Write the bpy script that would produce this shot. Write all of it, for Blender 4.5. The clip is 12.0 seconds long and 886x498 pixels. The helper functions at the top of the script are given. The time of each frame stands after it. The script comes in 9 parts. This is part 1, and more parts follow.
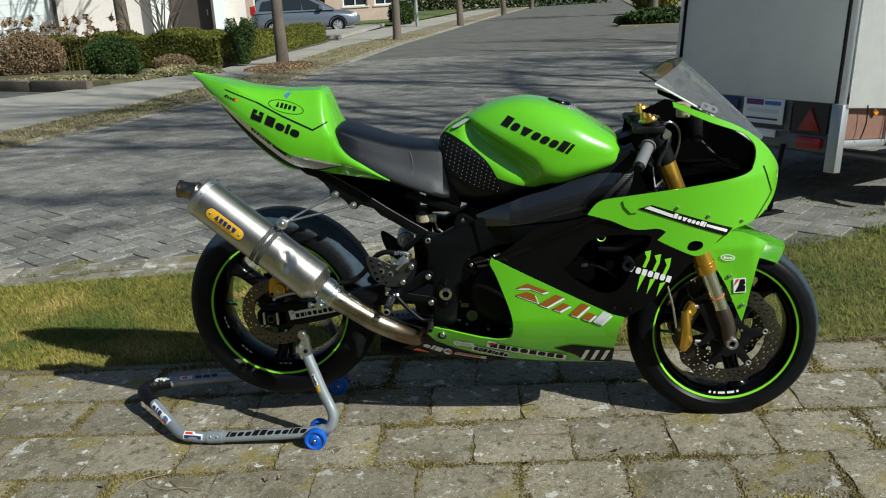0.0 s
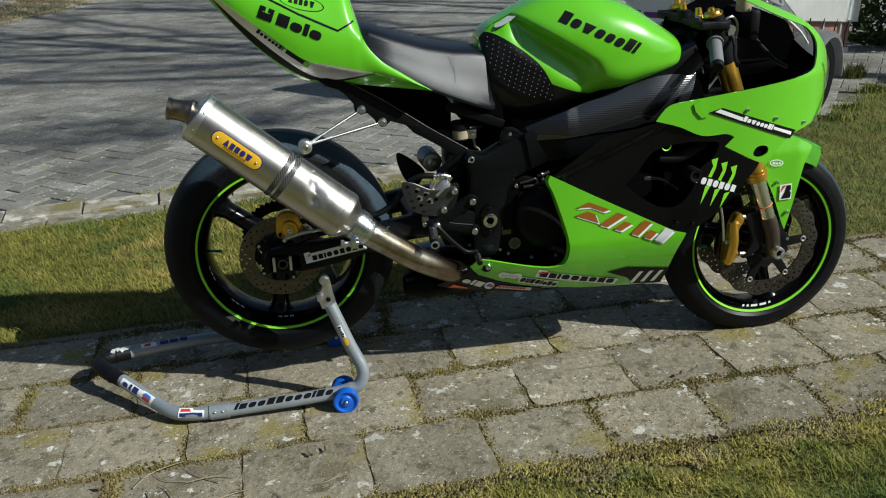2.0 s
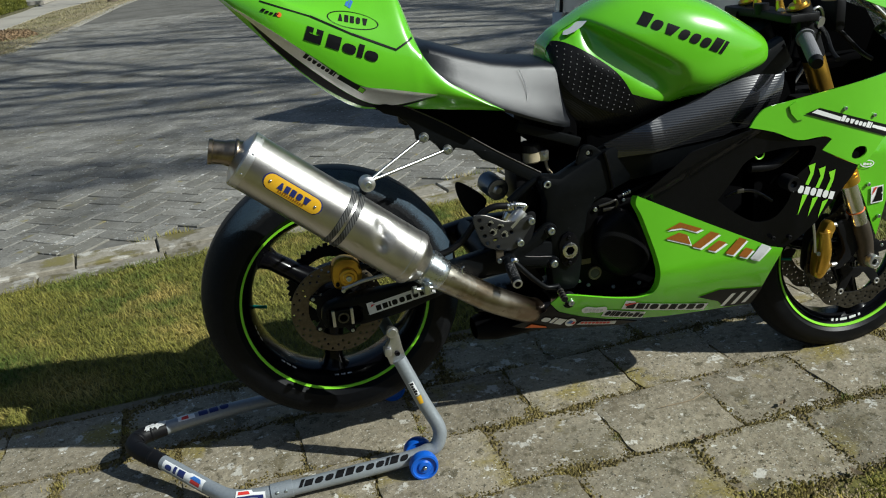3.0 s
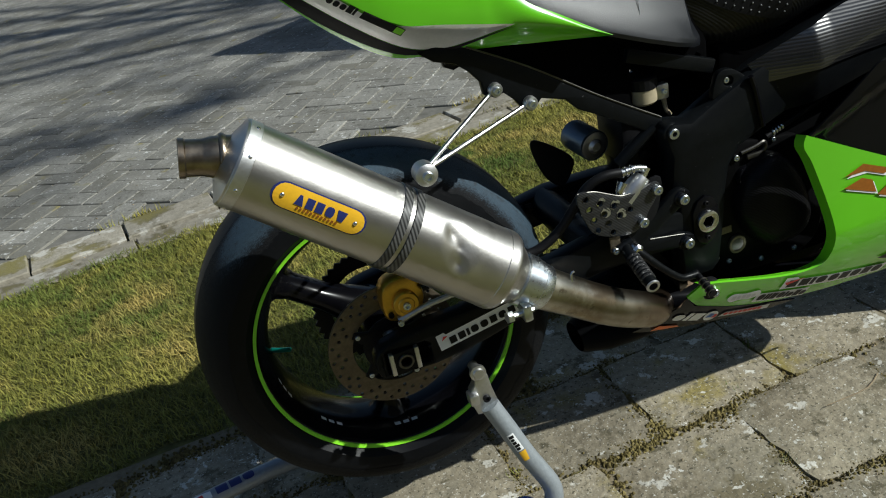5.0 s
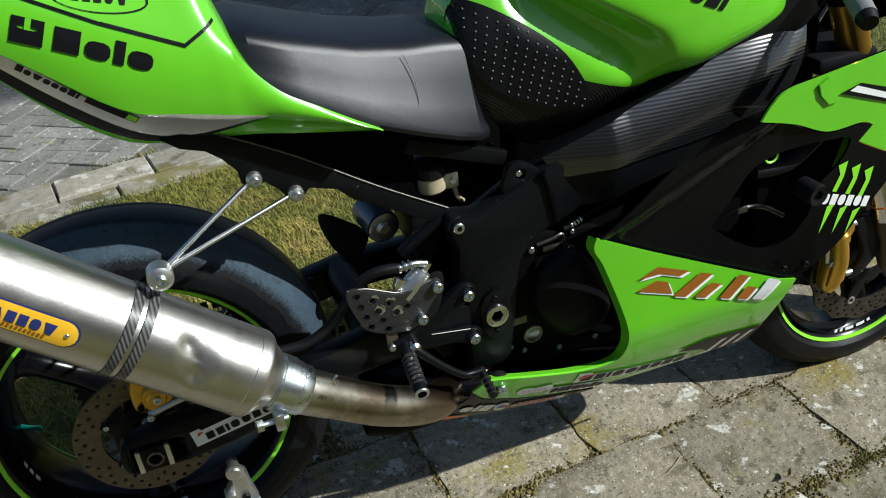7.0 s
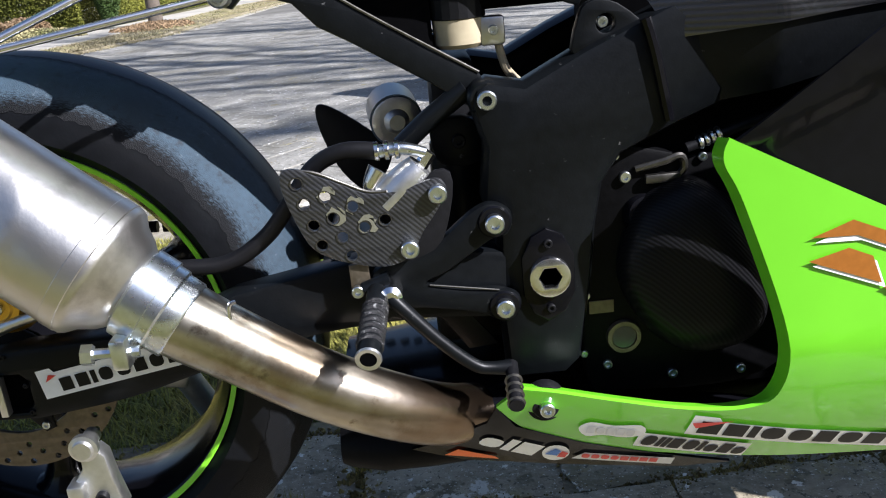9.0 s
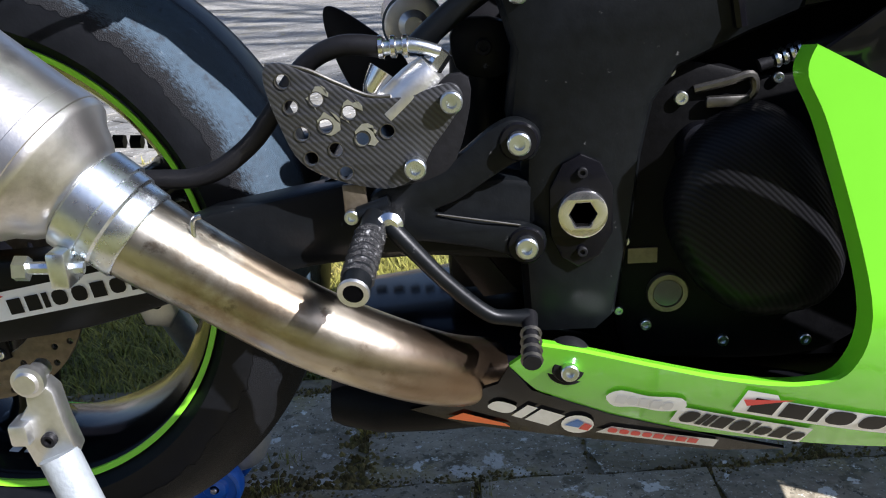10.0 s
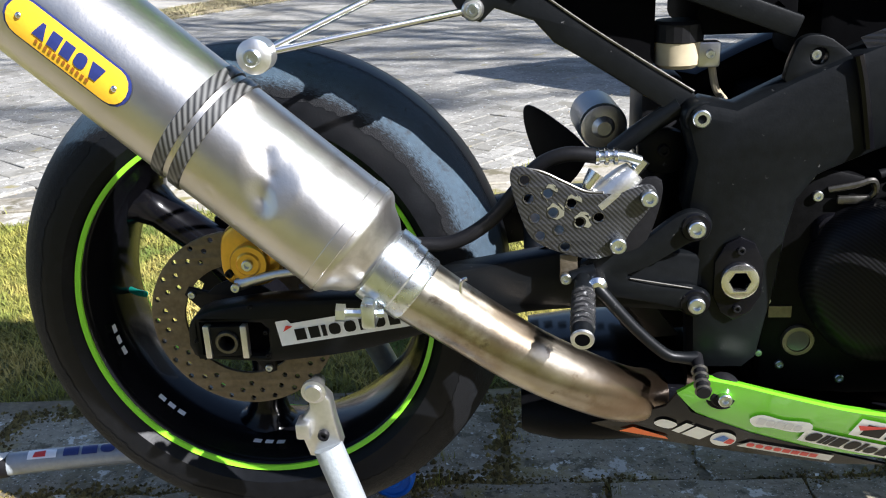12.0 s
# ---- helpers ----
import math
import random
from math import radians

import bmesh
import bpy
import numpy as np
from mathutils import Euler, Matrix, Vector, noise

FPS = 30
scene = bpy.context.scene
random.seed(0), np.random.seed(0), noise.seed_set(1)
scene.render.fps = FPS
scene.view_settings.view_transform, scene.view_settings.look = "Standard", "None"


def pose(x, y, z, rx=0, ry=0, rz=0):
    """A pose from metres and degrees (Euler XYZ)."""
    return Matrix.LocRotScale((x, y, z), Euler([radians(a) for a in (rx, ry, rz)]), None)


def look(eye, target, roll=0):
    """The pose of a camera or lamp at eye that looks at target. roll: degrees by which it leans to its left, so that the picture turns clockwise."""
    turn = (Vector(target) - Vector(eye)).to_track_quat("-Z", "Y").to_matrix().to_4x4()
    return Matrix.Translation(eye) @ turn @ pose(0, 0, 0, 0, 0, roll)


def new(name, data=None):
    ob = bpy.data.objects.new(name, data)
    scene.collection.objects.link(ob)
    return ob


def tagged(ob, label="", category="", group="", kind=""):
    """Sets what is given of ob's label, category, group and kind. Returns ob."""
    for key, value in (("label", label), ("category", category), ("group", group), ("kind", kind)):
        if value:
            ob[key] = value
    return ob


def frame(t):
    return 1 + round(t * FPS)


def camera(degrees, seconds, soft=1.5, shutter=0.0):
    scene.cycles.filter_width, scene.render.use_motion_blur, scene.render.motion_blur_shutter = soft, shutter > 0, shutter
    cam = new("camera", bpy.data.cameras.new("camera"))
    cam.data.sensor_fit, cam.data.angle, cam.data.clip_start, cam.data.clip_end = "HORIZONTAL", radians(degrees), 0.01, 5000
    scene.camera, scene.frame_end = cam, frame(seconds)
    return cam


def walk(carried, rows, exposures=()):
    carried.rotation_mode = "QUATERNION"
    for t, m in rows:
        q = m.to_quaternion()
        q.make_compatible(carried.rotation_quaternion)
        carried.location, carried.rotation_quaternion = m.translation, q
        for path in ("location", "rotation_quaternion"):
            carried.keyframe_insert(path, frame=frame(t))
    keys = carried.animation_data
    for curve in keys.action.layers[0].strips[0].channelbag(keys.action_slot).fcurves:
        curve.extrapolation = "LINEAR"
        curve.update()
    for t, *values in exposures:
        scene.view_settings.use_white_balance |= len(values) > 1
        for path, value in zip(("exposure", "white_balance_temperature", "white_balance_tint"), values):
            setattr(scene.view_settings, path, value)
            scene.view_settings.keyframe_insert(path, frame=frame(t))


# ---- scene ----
cam = camera(53.0, 12.0, soft=1.1)
PATH = [
    (0, (0.788, -2.645, 1.37), (0.605, -0.742, 0.786), -3.3),
    (0.5, (0.666, -2.609, 1.342), (0.62, -0.703, 0.739), -1.9),
    (1, (0.463, -2.501, 1.291), (0.541, -0.62, 0.617), -1.9),
    (1.5, (0.256, -2.382, 1.272), (0.485, -0.519, 0.583), -2.1),
    (2, (0.053, -2.29, 1.259), (0.366, -0.458, 0.52), -1.9),
    (2.5, (-0.076, -2.16, 1.255), (0.251, -0.319, 0.546), -2.2),
    (2.7, (-0.112, -2.089, 1.247), (0.248, -0.252, 0.544), -3.6),
    (4.3, (-0.256, -1.487, 1.195), (0.272, 0.264, 0.386), -9.7),
    (4.5, (-0.246, -1.421, 1.206), (0.32, 0.304, 0.366), -12.3),
    (5, (-0.169, -1.303, 1.179), (0.228, 0.43, 0.262), -12.1),
    (5.5, (-0.121, -1.241, 1.15), (0.065, 0.501, 0.184), -9.7),
    (6, (-0.07, -1.225, 1.23), (0.266, 0.472, 0.226), -6.7),
    (6.5, (0.007, -1.252, 1.286), (0.477, 0.421, 0.297), -5.4),
    (7, (0.129, -1.202, 1.277), (0.657, 0.428, 0.245), -6.4),
    (7.5, (0.268, -1.09, 1.228), (0.678, 0.556, 0.17), -7.7),
    (7.7, (0.32, -1.064, 1.17), (0.633, 0.576, 0.069), -8.4),
    (9.3, (0.443, -0.874, 0.712), (0.425, 1.038, 0.122), -4.2),
    (9.5, (0.443, -0.854, 0.696), (0.403, 1.058, 0.112), -3.3),
    (10, (0.465, -0.794, 0.68), (0.391, 1.078, -0.02), -3.3),
    (10.5, (0.462, -0.787, 0.652), (0.336, 1.087, -0.034), -4.5),
    (11, (0.456, -0.813, 0.665), (0.309, 1.055, -0.035), -4.2),
    (11.5, (0.389, -0.905, 0.699), (0.196, 0.966, 0.019), -3.1),
    (12, (0.324, -1.001, 0.816), (0.155, 0.869, 0.127), -2.6),
]
walk(cam, [(t, look(eye, target, roll)) for t, eye, target, roll in PATH], [(0.0, 0.08, 5950, 4), (5.5, 0.06, 5950, 4), (6.5, 0.18, 5900, 4), (7.0, 0.32, 5850, 5), (7.7, 0.48, 5800, 6), (9.3, 1.40, 5750, 17), (10.5, 1.48, 5750, 17), (11.0, 1.70, 5800, 16), (11.5, 1.93, 5850, 14), (12.0, 1.58, 5850, 14)])

# ---- world and sun ----
world = bpy.data.worlds.new("world")
scene.world = world
world.use_nodes = True
_wt = world.node_tree
_sky = _wt.nodes.new("ShaderNodeTexSky")
_sky.sky_type, _sky.sun_disc = "NISHITA", False
_bg = _wt.nodes["Background"]
_wt.links.new(_sky.outputs[0], _bg.inputs[0])
SUN = Vector((1.22, -0.78, 1.135)).normalized()
_sky.sun_elevation = math.asin(SUN.z)
_sky.sun_rotation = math.atan2(SUN.x, SUN.y)
_bg.inputs[1].default_value = 0.058
sun = new("sun", bpy.data.lights.new("sun", "SUN"))
sun.data.energy, sun.data.angle, sun.data.color = 5.0, radians(0.55), (1.0, 0.95, 0.86)
sun.matrix_world = look(tuple(SUN * 40), (0, 0, 0))


# ---- materials ----
def mat(name, color, rough=0.5, metal=0.0, var=0.12, scale=30.0, bump=0.0, bscale=None, coat=0.0, tint=None, spec=0.5, island=0.0, rand=0.0, patch=None):
    """A surface with colour that varies at two scales, roughness that varies with it and fine relief."""
    m = bpy.data.materials.new(name)
    m.use_nodes = True
    nt = m.node_tree
    n, l = nt.nodes, nt.links
    b = n["Principled BSDF"]
    b.inputs["Metallic"].default_value = metal
    b.inputs["Coat Weight"].default_value = coat
    b.inputs["Coat Roughness"].default_value = 0.05
    b.inputs["Specular IOR Level"].default_value = spec
    co = n.new("ShaderNodeTexCoord")
    where = co.outputs["Object"]
    if rand:
        info = n.new("ShaderNodeObjectInfo")
        far_off = n.new("ShaderNodeMath")
        far_off.operation = "MULTIPLY"
        far_off.inputs[1].default_value = 53.0
        l.new(info.outputs["Random"], far_off.inputs[0])
        moved = n.new("ShaderNodeVectorMath")
        l.new(where, moved.inputs[0])
        l.new(far_off.outputs[0], moved.inputs[1])
        where = moved.outputs[0]
    big = n.new("ShaderNodeTexNoise")
    big.inputs["Scale"].default_value, big.inputs["Detail"].default_value = scale * 0.22, 5
    small = n.new("ShaderNodeTexNoise")
    small.inputs["Scale"].default_value, small.inputs["Detail"].default_value = scale * 3, 6
    for t in (big, small):
        l.new(where, t.inputs["Vector"])
    add = n.new("ShaderNodeMath")
    add.operation = "MULTIPLY_ADD"
    l.new(small.outputs[0], add.inputs[0])
    add.inputs[1].default_value = 0.5
    half = n.new("ShaderNodeMath")
    half.operation = "MULTIPLY"
    half.inputs[1].default_value = 0.5
    l.new(big.outputs[0], half.inputs[0])
    l.new(half.outputs[0], add.inputs[2])
    ramp = n.new("ShaderNodeMapRange")
    ramp.inputs[1].default_value, ramp.inputs[2].default_value = 0.32, 0.68
    l.new(add.outputs[0], ramp.inputs[0])
    mix = n.new("ShaderNodeMix")
    mix.data_type = "RGBA"
    c = Vector(color)
    lo = c * (1 - var)
    hi = Vector(tint) if tint else c * (1 + var)
    mix.inputs[6].default_value, mix.inputs[7].default_value = (*lo, 1), (*[min(1, v) for v in hi], 1)
    l.new(ramp.outputs[0], mix.inputs[0])
    last = mix.outputs[2]
    for pc, ps, p0, p1 in (patch if isinstance(patch, list) else [patch] if patch else []):
        pn = n.new("ShaderNodeTexNoise")
        pn.inputs["Scale"].default_value, pn.inputs["Detail"].default_value = ps, 7
        pn.inputs["Roughness"].default_value = 0.62
        l.new(where, pn.inputs["Vector"])
        pr = n.new("ShaderNodeMapRange")
        pr.inputs[1].default_value, pr.inputs[2].default_value = p0, p1
        l.new(pn.outputs[0], pr.inputs[0])
        pm = n.new("ShaderNodeMix")
        pm.data_type = "RGBA"
        pm.inputs[7].default_value = (*pc, 1)
        l.new(last, pm.inputs[6])
        l.new(pr.outputs[0], pm.inputs[0])
        last = pm.outputs[2]
    if island or rand:
        src = n.new("ShaderNodeNewGeometry").outputs["Random Per Island"] if island else n.new("ShaderNodeObjectInfo").outputs["Random"]
        amount = island or rand
        mr = n.new("ShaderNodeMapRange")
        mr.inputs[3].default_value, mr.inputs[4].default_value = 1 - amount, 1 + amount
        l.new(src, mr.inputs[0])
        vm = n.new("ShaderNodeVectorMath")
        vm.operation = "SCALE"
        l.new(last, vm.inputs[0])
        l.new(mr.outputs[0], vm.inputs["Scale"])
        last = vm.outputs[0]
    l.new(last, b.inputs["Base Color"])
    rr = n.new("ShaderNodeMapRange")
    rr.inputs[3].default_value, rr.inputs[4].default_value = max(0.02, rough * 0.85), min(1, rough * 1.15)
    l.new(add.outputs[0], rr.inputs[0])
    l.new(rr.outputs[0], b.inputs["Roughness"])
    if bump:
        bn = n.new("ShaderNodeTexNoise")
        bn.inputs["Scale"].default_value, bn.inputs["Detail"].default_value = bscale or scale * 4, 5
        l.new(where, bn.inputs["Vector"])
        bp = n.new("ShaderNodeBump")
        bp.inputs["Strength"].default_value, bp.inputs["Distance"].default_value = bump, 0.004
        l.new(bn.outputs[0], bp.inputs["Height"])
        l.new(bp.outputs[0], b.inputs["Normal"])
    return m


def wave_mat(name, a, c, scale, rough, direction="DIAGONAL", coat=0.3, bump=0.15, metal=0.0, spec=0.25):
    """Ribbed carbon look: fine bands of two dark tones with relief."""
    m = bpy.data.materials.new(name)
    m.use_nodes = True
    n, l = m.node_tree.nodes, m.node_tree.links
    b = n["Principled BSDF"]
    b.inputs["Roughness"].default_value, b.inputs["Coat Weight"].default_value, b.inputs["Metallic"].default_value = rough, coat, metal
    b.inputs["Specular IOR Level"].default_value = spec
    co = n.new("ShaderNodeTexCoord")
    w = n.new("ShaderNodeTexWave")
    w.bands_direction = direction
    w.inputs["Scale"].default_value = scale
    w.inputs["Distortion"].default_value = 0.6
    l.new(co.outputs["Object"], w.inputs["Vector"])
    mix = n.new("ShaderNodeMix")
    mix.data_type = "RGBA"
    mix.inputs[6].default_value, mix.inputs[7].default_value = (*a, 1), (*c, 1)
    l.new(w.outputs[1], mix.inputs[0])
    l.new(mix.outputs[2], b.inputs["Base Color"])
    bp = n.new("ShaderNodeBump")
    bp.inputs["Strength"].default_value, bp.inputs["Distance"].default_value = bump, 0.002
    l.new(w.outputs[1], bp.inputs["Height"])
    l.new(bp.outputs[0], b.inputs["Normal"])
    return m


def glass_mat(name, color, rough=0.06, haze=0.30):
    """Thin clear plastic: lets light through, mirrors by its angle, with a little grey haze of scuffs."""
    m = bpy.data.materials.new(name)
    m.use_nodes = True
    n, l = m.node_tree.nodes, m.node_tree.links
    b = n["Principled BSDF"]
    b.inputs["Base Color"].default_value = (0.66, 0.68, 0.69, 1)
    b.inputs["Roughness"].default_value = 0.3
    clear = n.new("ShaderNodeBsdfTransparent")
    clear.inputs[0].default_value = (*color, 1)
    gloss = n.new("ShaderNodeBsdfGlossy")
    gloss.inputs["Roughness"].default_value = rough
    fres = n.new("ShaderNodeFresnel")
    fres.inputs[0].default_value = 1.5
    scuff = n.new("ShaderNodeMixShader")
    scuff.inputs[0].default_value = haze
    l.new(clear.outputs[0], scuff.inputs[1])
    l.new(b.outputs[0], scuff.inputs[2])
    both = n.new("ShaderNodeMixShader")
    l.new(fres.outputs[0], both.inputs[0])
    l.new(scuff.outputs[0], both.inputs[1])
    l.new(gloss.outputs[0], both.inputs[2])
    l.new(both.outputs[0], n["Material Output"].inputs[0])
    return m


GREEN = mat("green_paint", (0.145, 0.52, 0.013), 0.26, 0, 0.03, 12, 0.012, 60, coat=0.8)
LIME = mat("lime_rim_tape", (0.26, 0.72, 0.02), 0.45, 0, 0.05, 30)
BLACKP = mat("satin_black_paint", (0.0035, 0.0042, 0.0050), 0.38, 0, 0.3, 40, 0.04, 400, spec=0.16, patch=((0.07, 0.07, 0.07), 130, 0.685, 0.73))
GLOSSB = mat("gloss_black_paint", (0.003, 0.003, 0.004), 0.2, 0, 0.3, 30, 0.0, coat=0.08, spec=0.14)
# duller black: the engine bay's shade is put into its colour
ENGB = mat("dull_black_case", (0.0028, 0.0028, 0.0032), 0.45, 0, 0.4, 40, 0.06, 300, spec=0.07)
MATTE = mat("matte_black_plastic", (0.006, 0.006, 0.007), 0.5, 0, 0.3, 60, 0.05, 500, spec=0.16)
# near-black for hidden parts; in gaps and bores it stands in for shade
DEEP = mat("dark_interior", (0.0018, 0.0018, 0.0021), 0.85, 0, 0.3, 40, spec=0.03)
TYRE = mat("tyre_rubber", (0.0045, 0.005, 0.0062), 0.42, 0, 0.35, 25, 0.05, 300, spec=0.16, patch=((0.014, 0.0138, 0.0135), 14, 0.60, 0.80))
# pilled rubber tone, blued and raised by sky light painted into it
SLICK = mat("worn_lit_tread", (0.031, 0.052, 0.074), 0.6, 0, 0.3, 60, 0.4, 1100, patch=[((0.018, 0.025, 0.034), 70, 0.57, 0.68), ((0.030, 0.044, 0.058), 9, 0.5, 0.7), ((0.075, 0.10, 0.125), 190, 0.62, 0.72)])
SEATM = mat("black_seat_vinyl", (0.0045, 0.0055, 0.0085), 0.40, 0, 0.2, 60, 0.12, 900, spec=0.46)
STEEL = mat("brushed_titanium", (0.55, 0.53, 0.495), 0.35, 1.0, 0.10, 9, 0.04, 250, patch=((0.40, 0.38, 0.35), 16, 0.60, 0.72))
TIPM = mat("heat_browned_steel", (0.22, 0.165, 0.115), 0.32, 1.0, 0.35, 25, 0.03, 200, tint=(0.40, 0.34, 0.26))
PIPE = mat("heat_tinted_steel", (0.32, 0.28, 0.205), 0.29, 1.0, 0.3, 10, 0.06, 120, tint=(0.56, 0.53, 0.45), patch=[((0.25, 0.205, 0.145), 13, 0.52, 0.62), ((0.17, 0.145, 0.11), 45, 0.60, 0.68)])
# the pipe is browned by heat towards the engine
_n, _l = PIPE.node_tree.nodes, PIPE.node_tree.links
_co, _sep, _nz = _n.new("ShaderNodeTexCoord"), _n.new("ShaderNodeSeparateXYZ"), _n.new("ShaderNodeTexNoise")
_nz.inputs["Scale"].default_value = 14
_l.new(_co.outputs["Object"], _sep.inputs[0])
_l.new(_co.outputs["Object"], _nz.inputs["Vector"])
_wob, _heat, _tint = _n.new("ShaderNodeMath"), _n.new("ShaderNodeMapRange"), _n.new("ShaderNodeMix")
_wob.operation = "MULTIPLY_ADD"
_wob.inputs[1].default_value = 0.10
_l.new(_nz.outputs[0], _wob.inputs[0])
_l.new(_sep.outputs[0], _wob.inputs[2])
_heat.inputs[1].default_value, _heat.inputs[2].default_value = 0.34, 0.50
_l.new(_wob.outputs[0], _heat.inputs[0])
_tint.data_type = "RGBA"
_tint.inputs[7].default_value = (0.19, 0.135, 0.09, 1)
_b = _n["Principled BSDF"]
_l.new(_b.inputs["Base Color"].links[0].from_socket, _tint.inputs[6])
_l.new(_heat.outputs[0], _tint.inputs[0])
_l.new(_tint.outputs[2], _b.inputs["Base Color"])
CHROME = mat("polished_aluminium", (0.72, 0.72, 0.72), 0.22, 1.0, 0.06, 50)
ZINC = mat("zinc_plated_steel", (0.62, 0.66, 0.68), 0.28, 1.0, 0.12, 60)
ALU = mat("raw_aluminium", (0.62, 0.62, 0.61), 0.4, 1.0, 0.1, 60, 0.05, 400)
STANDG = mat("grey_hammered_paint", (0.29, 0.318, 0.34), 0.40, 0.3, 0.12, 50, 0.15, 300)
GOLD = mat("gold_anodised", (0.68, 0.40, 0.06), 0.3, 0.85, 0.1, 60, 0.03, 300)
DISC = mat("brake_disc_steel", (0.12, 0.115, 0.105), 0.42, 1.0, 0.3, 40, 0.05, 300)
GREYGLASS = mat("cloudy_grey_glass", (0.05, 0.05, 0.048), 0.2, 0, 0.2, 60)
DISCF = mat("dark_disc_steel", (0.06, 0.055, 0.046), 0.4, 0.9, 0.35, 40, 0.05, 300, tint=(0.13, 0.12, 0.10))
DISCR = mat("rusty_disc_steel", (0.15, 0.125, 0.09), 0.5, 0.85, 0.3, 60, 0.1, 300)
CARBON = wave_mat("carbon_ribbed", (0.002, 0.002, 0.0025), (0.012, 0.012, 0.0135), 120, 0.3, coat=0.12)
# lighter carbon: part of the heel plate's sheen is put into the colour
CARBON_H = wave_mat("sheen_carbon", (0.009, 0.009, 0.010), (0.030, 0.031, 0.033), 120, 0.36, coat=0.2, spec=0.5)
CARBON_E = wave_mat("dull_carbon_ribbed", (0.002, 0.002, 0.0025), (0.008, 0.008, 0.009), 120, 0.42, coat=0.03, spec=0.10)
CARBON_Z = wave_mat("carbon_ribbed_level", (0.0035, 0.0036, 0.0042), (0.0095, 0.0098, 0.011), 60, 0.27, "Z", coat=1.0, bump=0.13, spec=0.8)
STRAPM = wave_mat("carbon_strap", (0.012, 0.012, 0.012), (0.11, 0.11, 0.105), 60, 0.35, "X", bump=0.05)
BLUE = mat("blue_nylon", (0.012, 0.11, 0.55), 0.38, 0, 0.1, 40, 0.05)
WHITE = mat("white_vinyl", (0.82, 0.83, 0.82), 0.4, 0, 0.04, 40)
BLACKV = mat("black_vinyl", (0.006, 0.006, 0.0065), 0.42, 0, 0.1, 40, spec=0.18)
YELLOW = mat("yellow_enamel", (0.78, 0.44, 0.02), 0.35, 0, 0.08, 60)
NAVY = mat("navy_enamel", (0.02, 0.03, 0.14), 0.35, 0, 0.1, 60)
ORANGE = mat("orange_vinyl", (0.85, 0.16, 0.02), 0.4, 0, 0.08, 40)
RED = mat("red_vinyl", (0.62, 0.04, 0.03), 0.4, 0, 0.1, 40)
BRONZE = mat("bronze_vinyl", (0.36, 0.13, 0.02), 0.35, 0.3, 0.15, 60)
SILVERV = mat("silver_vinyl", (0.62, 0.63, 0.64), 0.4, 0.0, 0.08, 60)
FOIL = mat("silver_foil", (0.80, 0.80, 0.79), 0.38, 0.75, 0.06, 60)
BLUEV = mat("blue_vinyl", (0.05, 0.17, 0.52), 0.4, 0, 0.1, 40)
GRIP = mat("grey_grip_rubber", (0.17, 0.17, 0.18), 0.7, 0, 0.1, 80, 0.4, 600)
CREAM = mat("cloudy_plastic", (0.42, 0.36, 0.24), 0.35, 0, 0.15, 30)
TEALP = mat("teal_cap", (0.01, 0.22, 0.17), 0.35, 0.4, 0.1, 60)
SCREEN = glass_mat("scuffed_clear_screen", (0.86, 0.89, 0.90), haze=0.15)
CONCRETE = mat("weathered_concrete", (0.218, 0.185, 0.125), 0.92, 0, 0.34, 20, 1.0, 70, tint=(0.36, 0.318, 0.232), rand=0.16, spec=0.2, patch=[((0.385, 0.358, 0.290), 5, 0.54, 0.60), ((0.165, 0.142, 0.090), 5, 0.52, 0.62), ((0.225, 0.185, 0.062), 3.2, 0.56, 0.64), ((0.120, 0.105, 0.068), 22, 0.57, 0.63), ((0.46, 0.44, 0.38), 8.5, 0.625, 0.645), ((0.538, 0.521, 0.456), 19, 0.63, 0.65), ((0.608, 0.597, 0.538), 45, 0.655, 0.68), ((0.088, 0.080, 0.056), 120, 0.57, 0.64), ((0.550, 0.526, 0.456), 190, 0.60, 0.67)])
SOIL = mat("mossy_joint_soil", (0.085, 0.075, 0.04), 0.95, 0, 0.45, 40, 0.9, 120, tint=(0.15, 0.14, 0.06))
MOSS = mat("joint_moss_and_crumbs", (0.125, 0.095, 0.045), 0.95, 0, 0.4, 30, 0.6, 200, tint=(0.20, 0.165, 0.06), island=0.5, spec=0.1)
JOINT = mat("sandy_joint_filling", (0.185, 0.150, 0.090), 0.95, 0, 0.4, 30, 0.9, 120, tint=(0.25, 0.207, 0.13), patch=[((0.085, 0.070, 0.042), 9, 0.56, 0.64), ((0.16, 0.145, 0.04), 5, 0.55, 0.65)])
DEADLEAF = mat("dead_leaf_and_twig", (0.27, 0.21, 0.13), 0.8, 0, 0.3, 40, island=0.35)
KERBM = mat("kerb_concrete", (0.25, 0.225, 0.17), 0.9, 0, 0.3, 16, 0.6, 120, tint=(0.35, 0.32, 0.26), rand=0.2, spec=0.2, patch=[((0.42, 0.40, 0.35), 9, 0.56, 0.60), ((0.13, 0.115, 0.075), 8, 0.54, 0.62), ((0.17, 0.15, 0.06), 4, 0.55, 0.65)])
BRICKM = mat("grey_road_brick", (0.204, 0.196, 0.171), 0.9, 0, 0.3, 30, 0.7, 130, tint=(0.303, 0.292, 0.259), rand=0.17, spec=0.25, patch=[((0.138, 0.130, 0.105), 1.3, 0.50, 0.66), ((0.506, 0.501, 0.473), 40, 0.615, 0.65), ((0.110, 0.105, 0.086), 34, 0.58, 0.66), ((0.209, 0.182, 0.083), 7, 0.62, 0.70)])
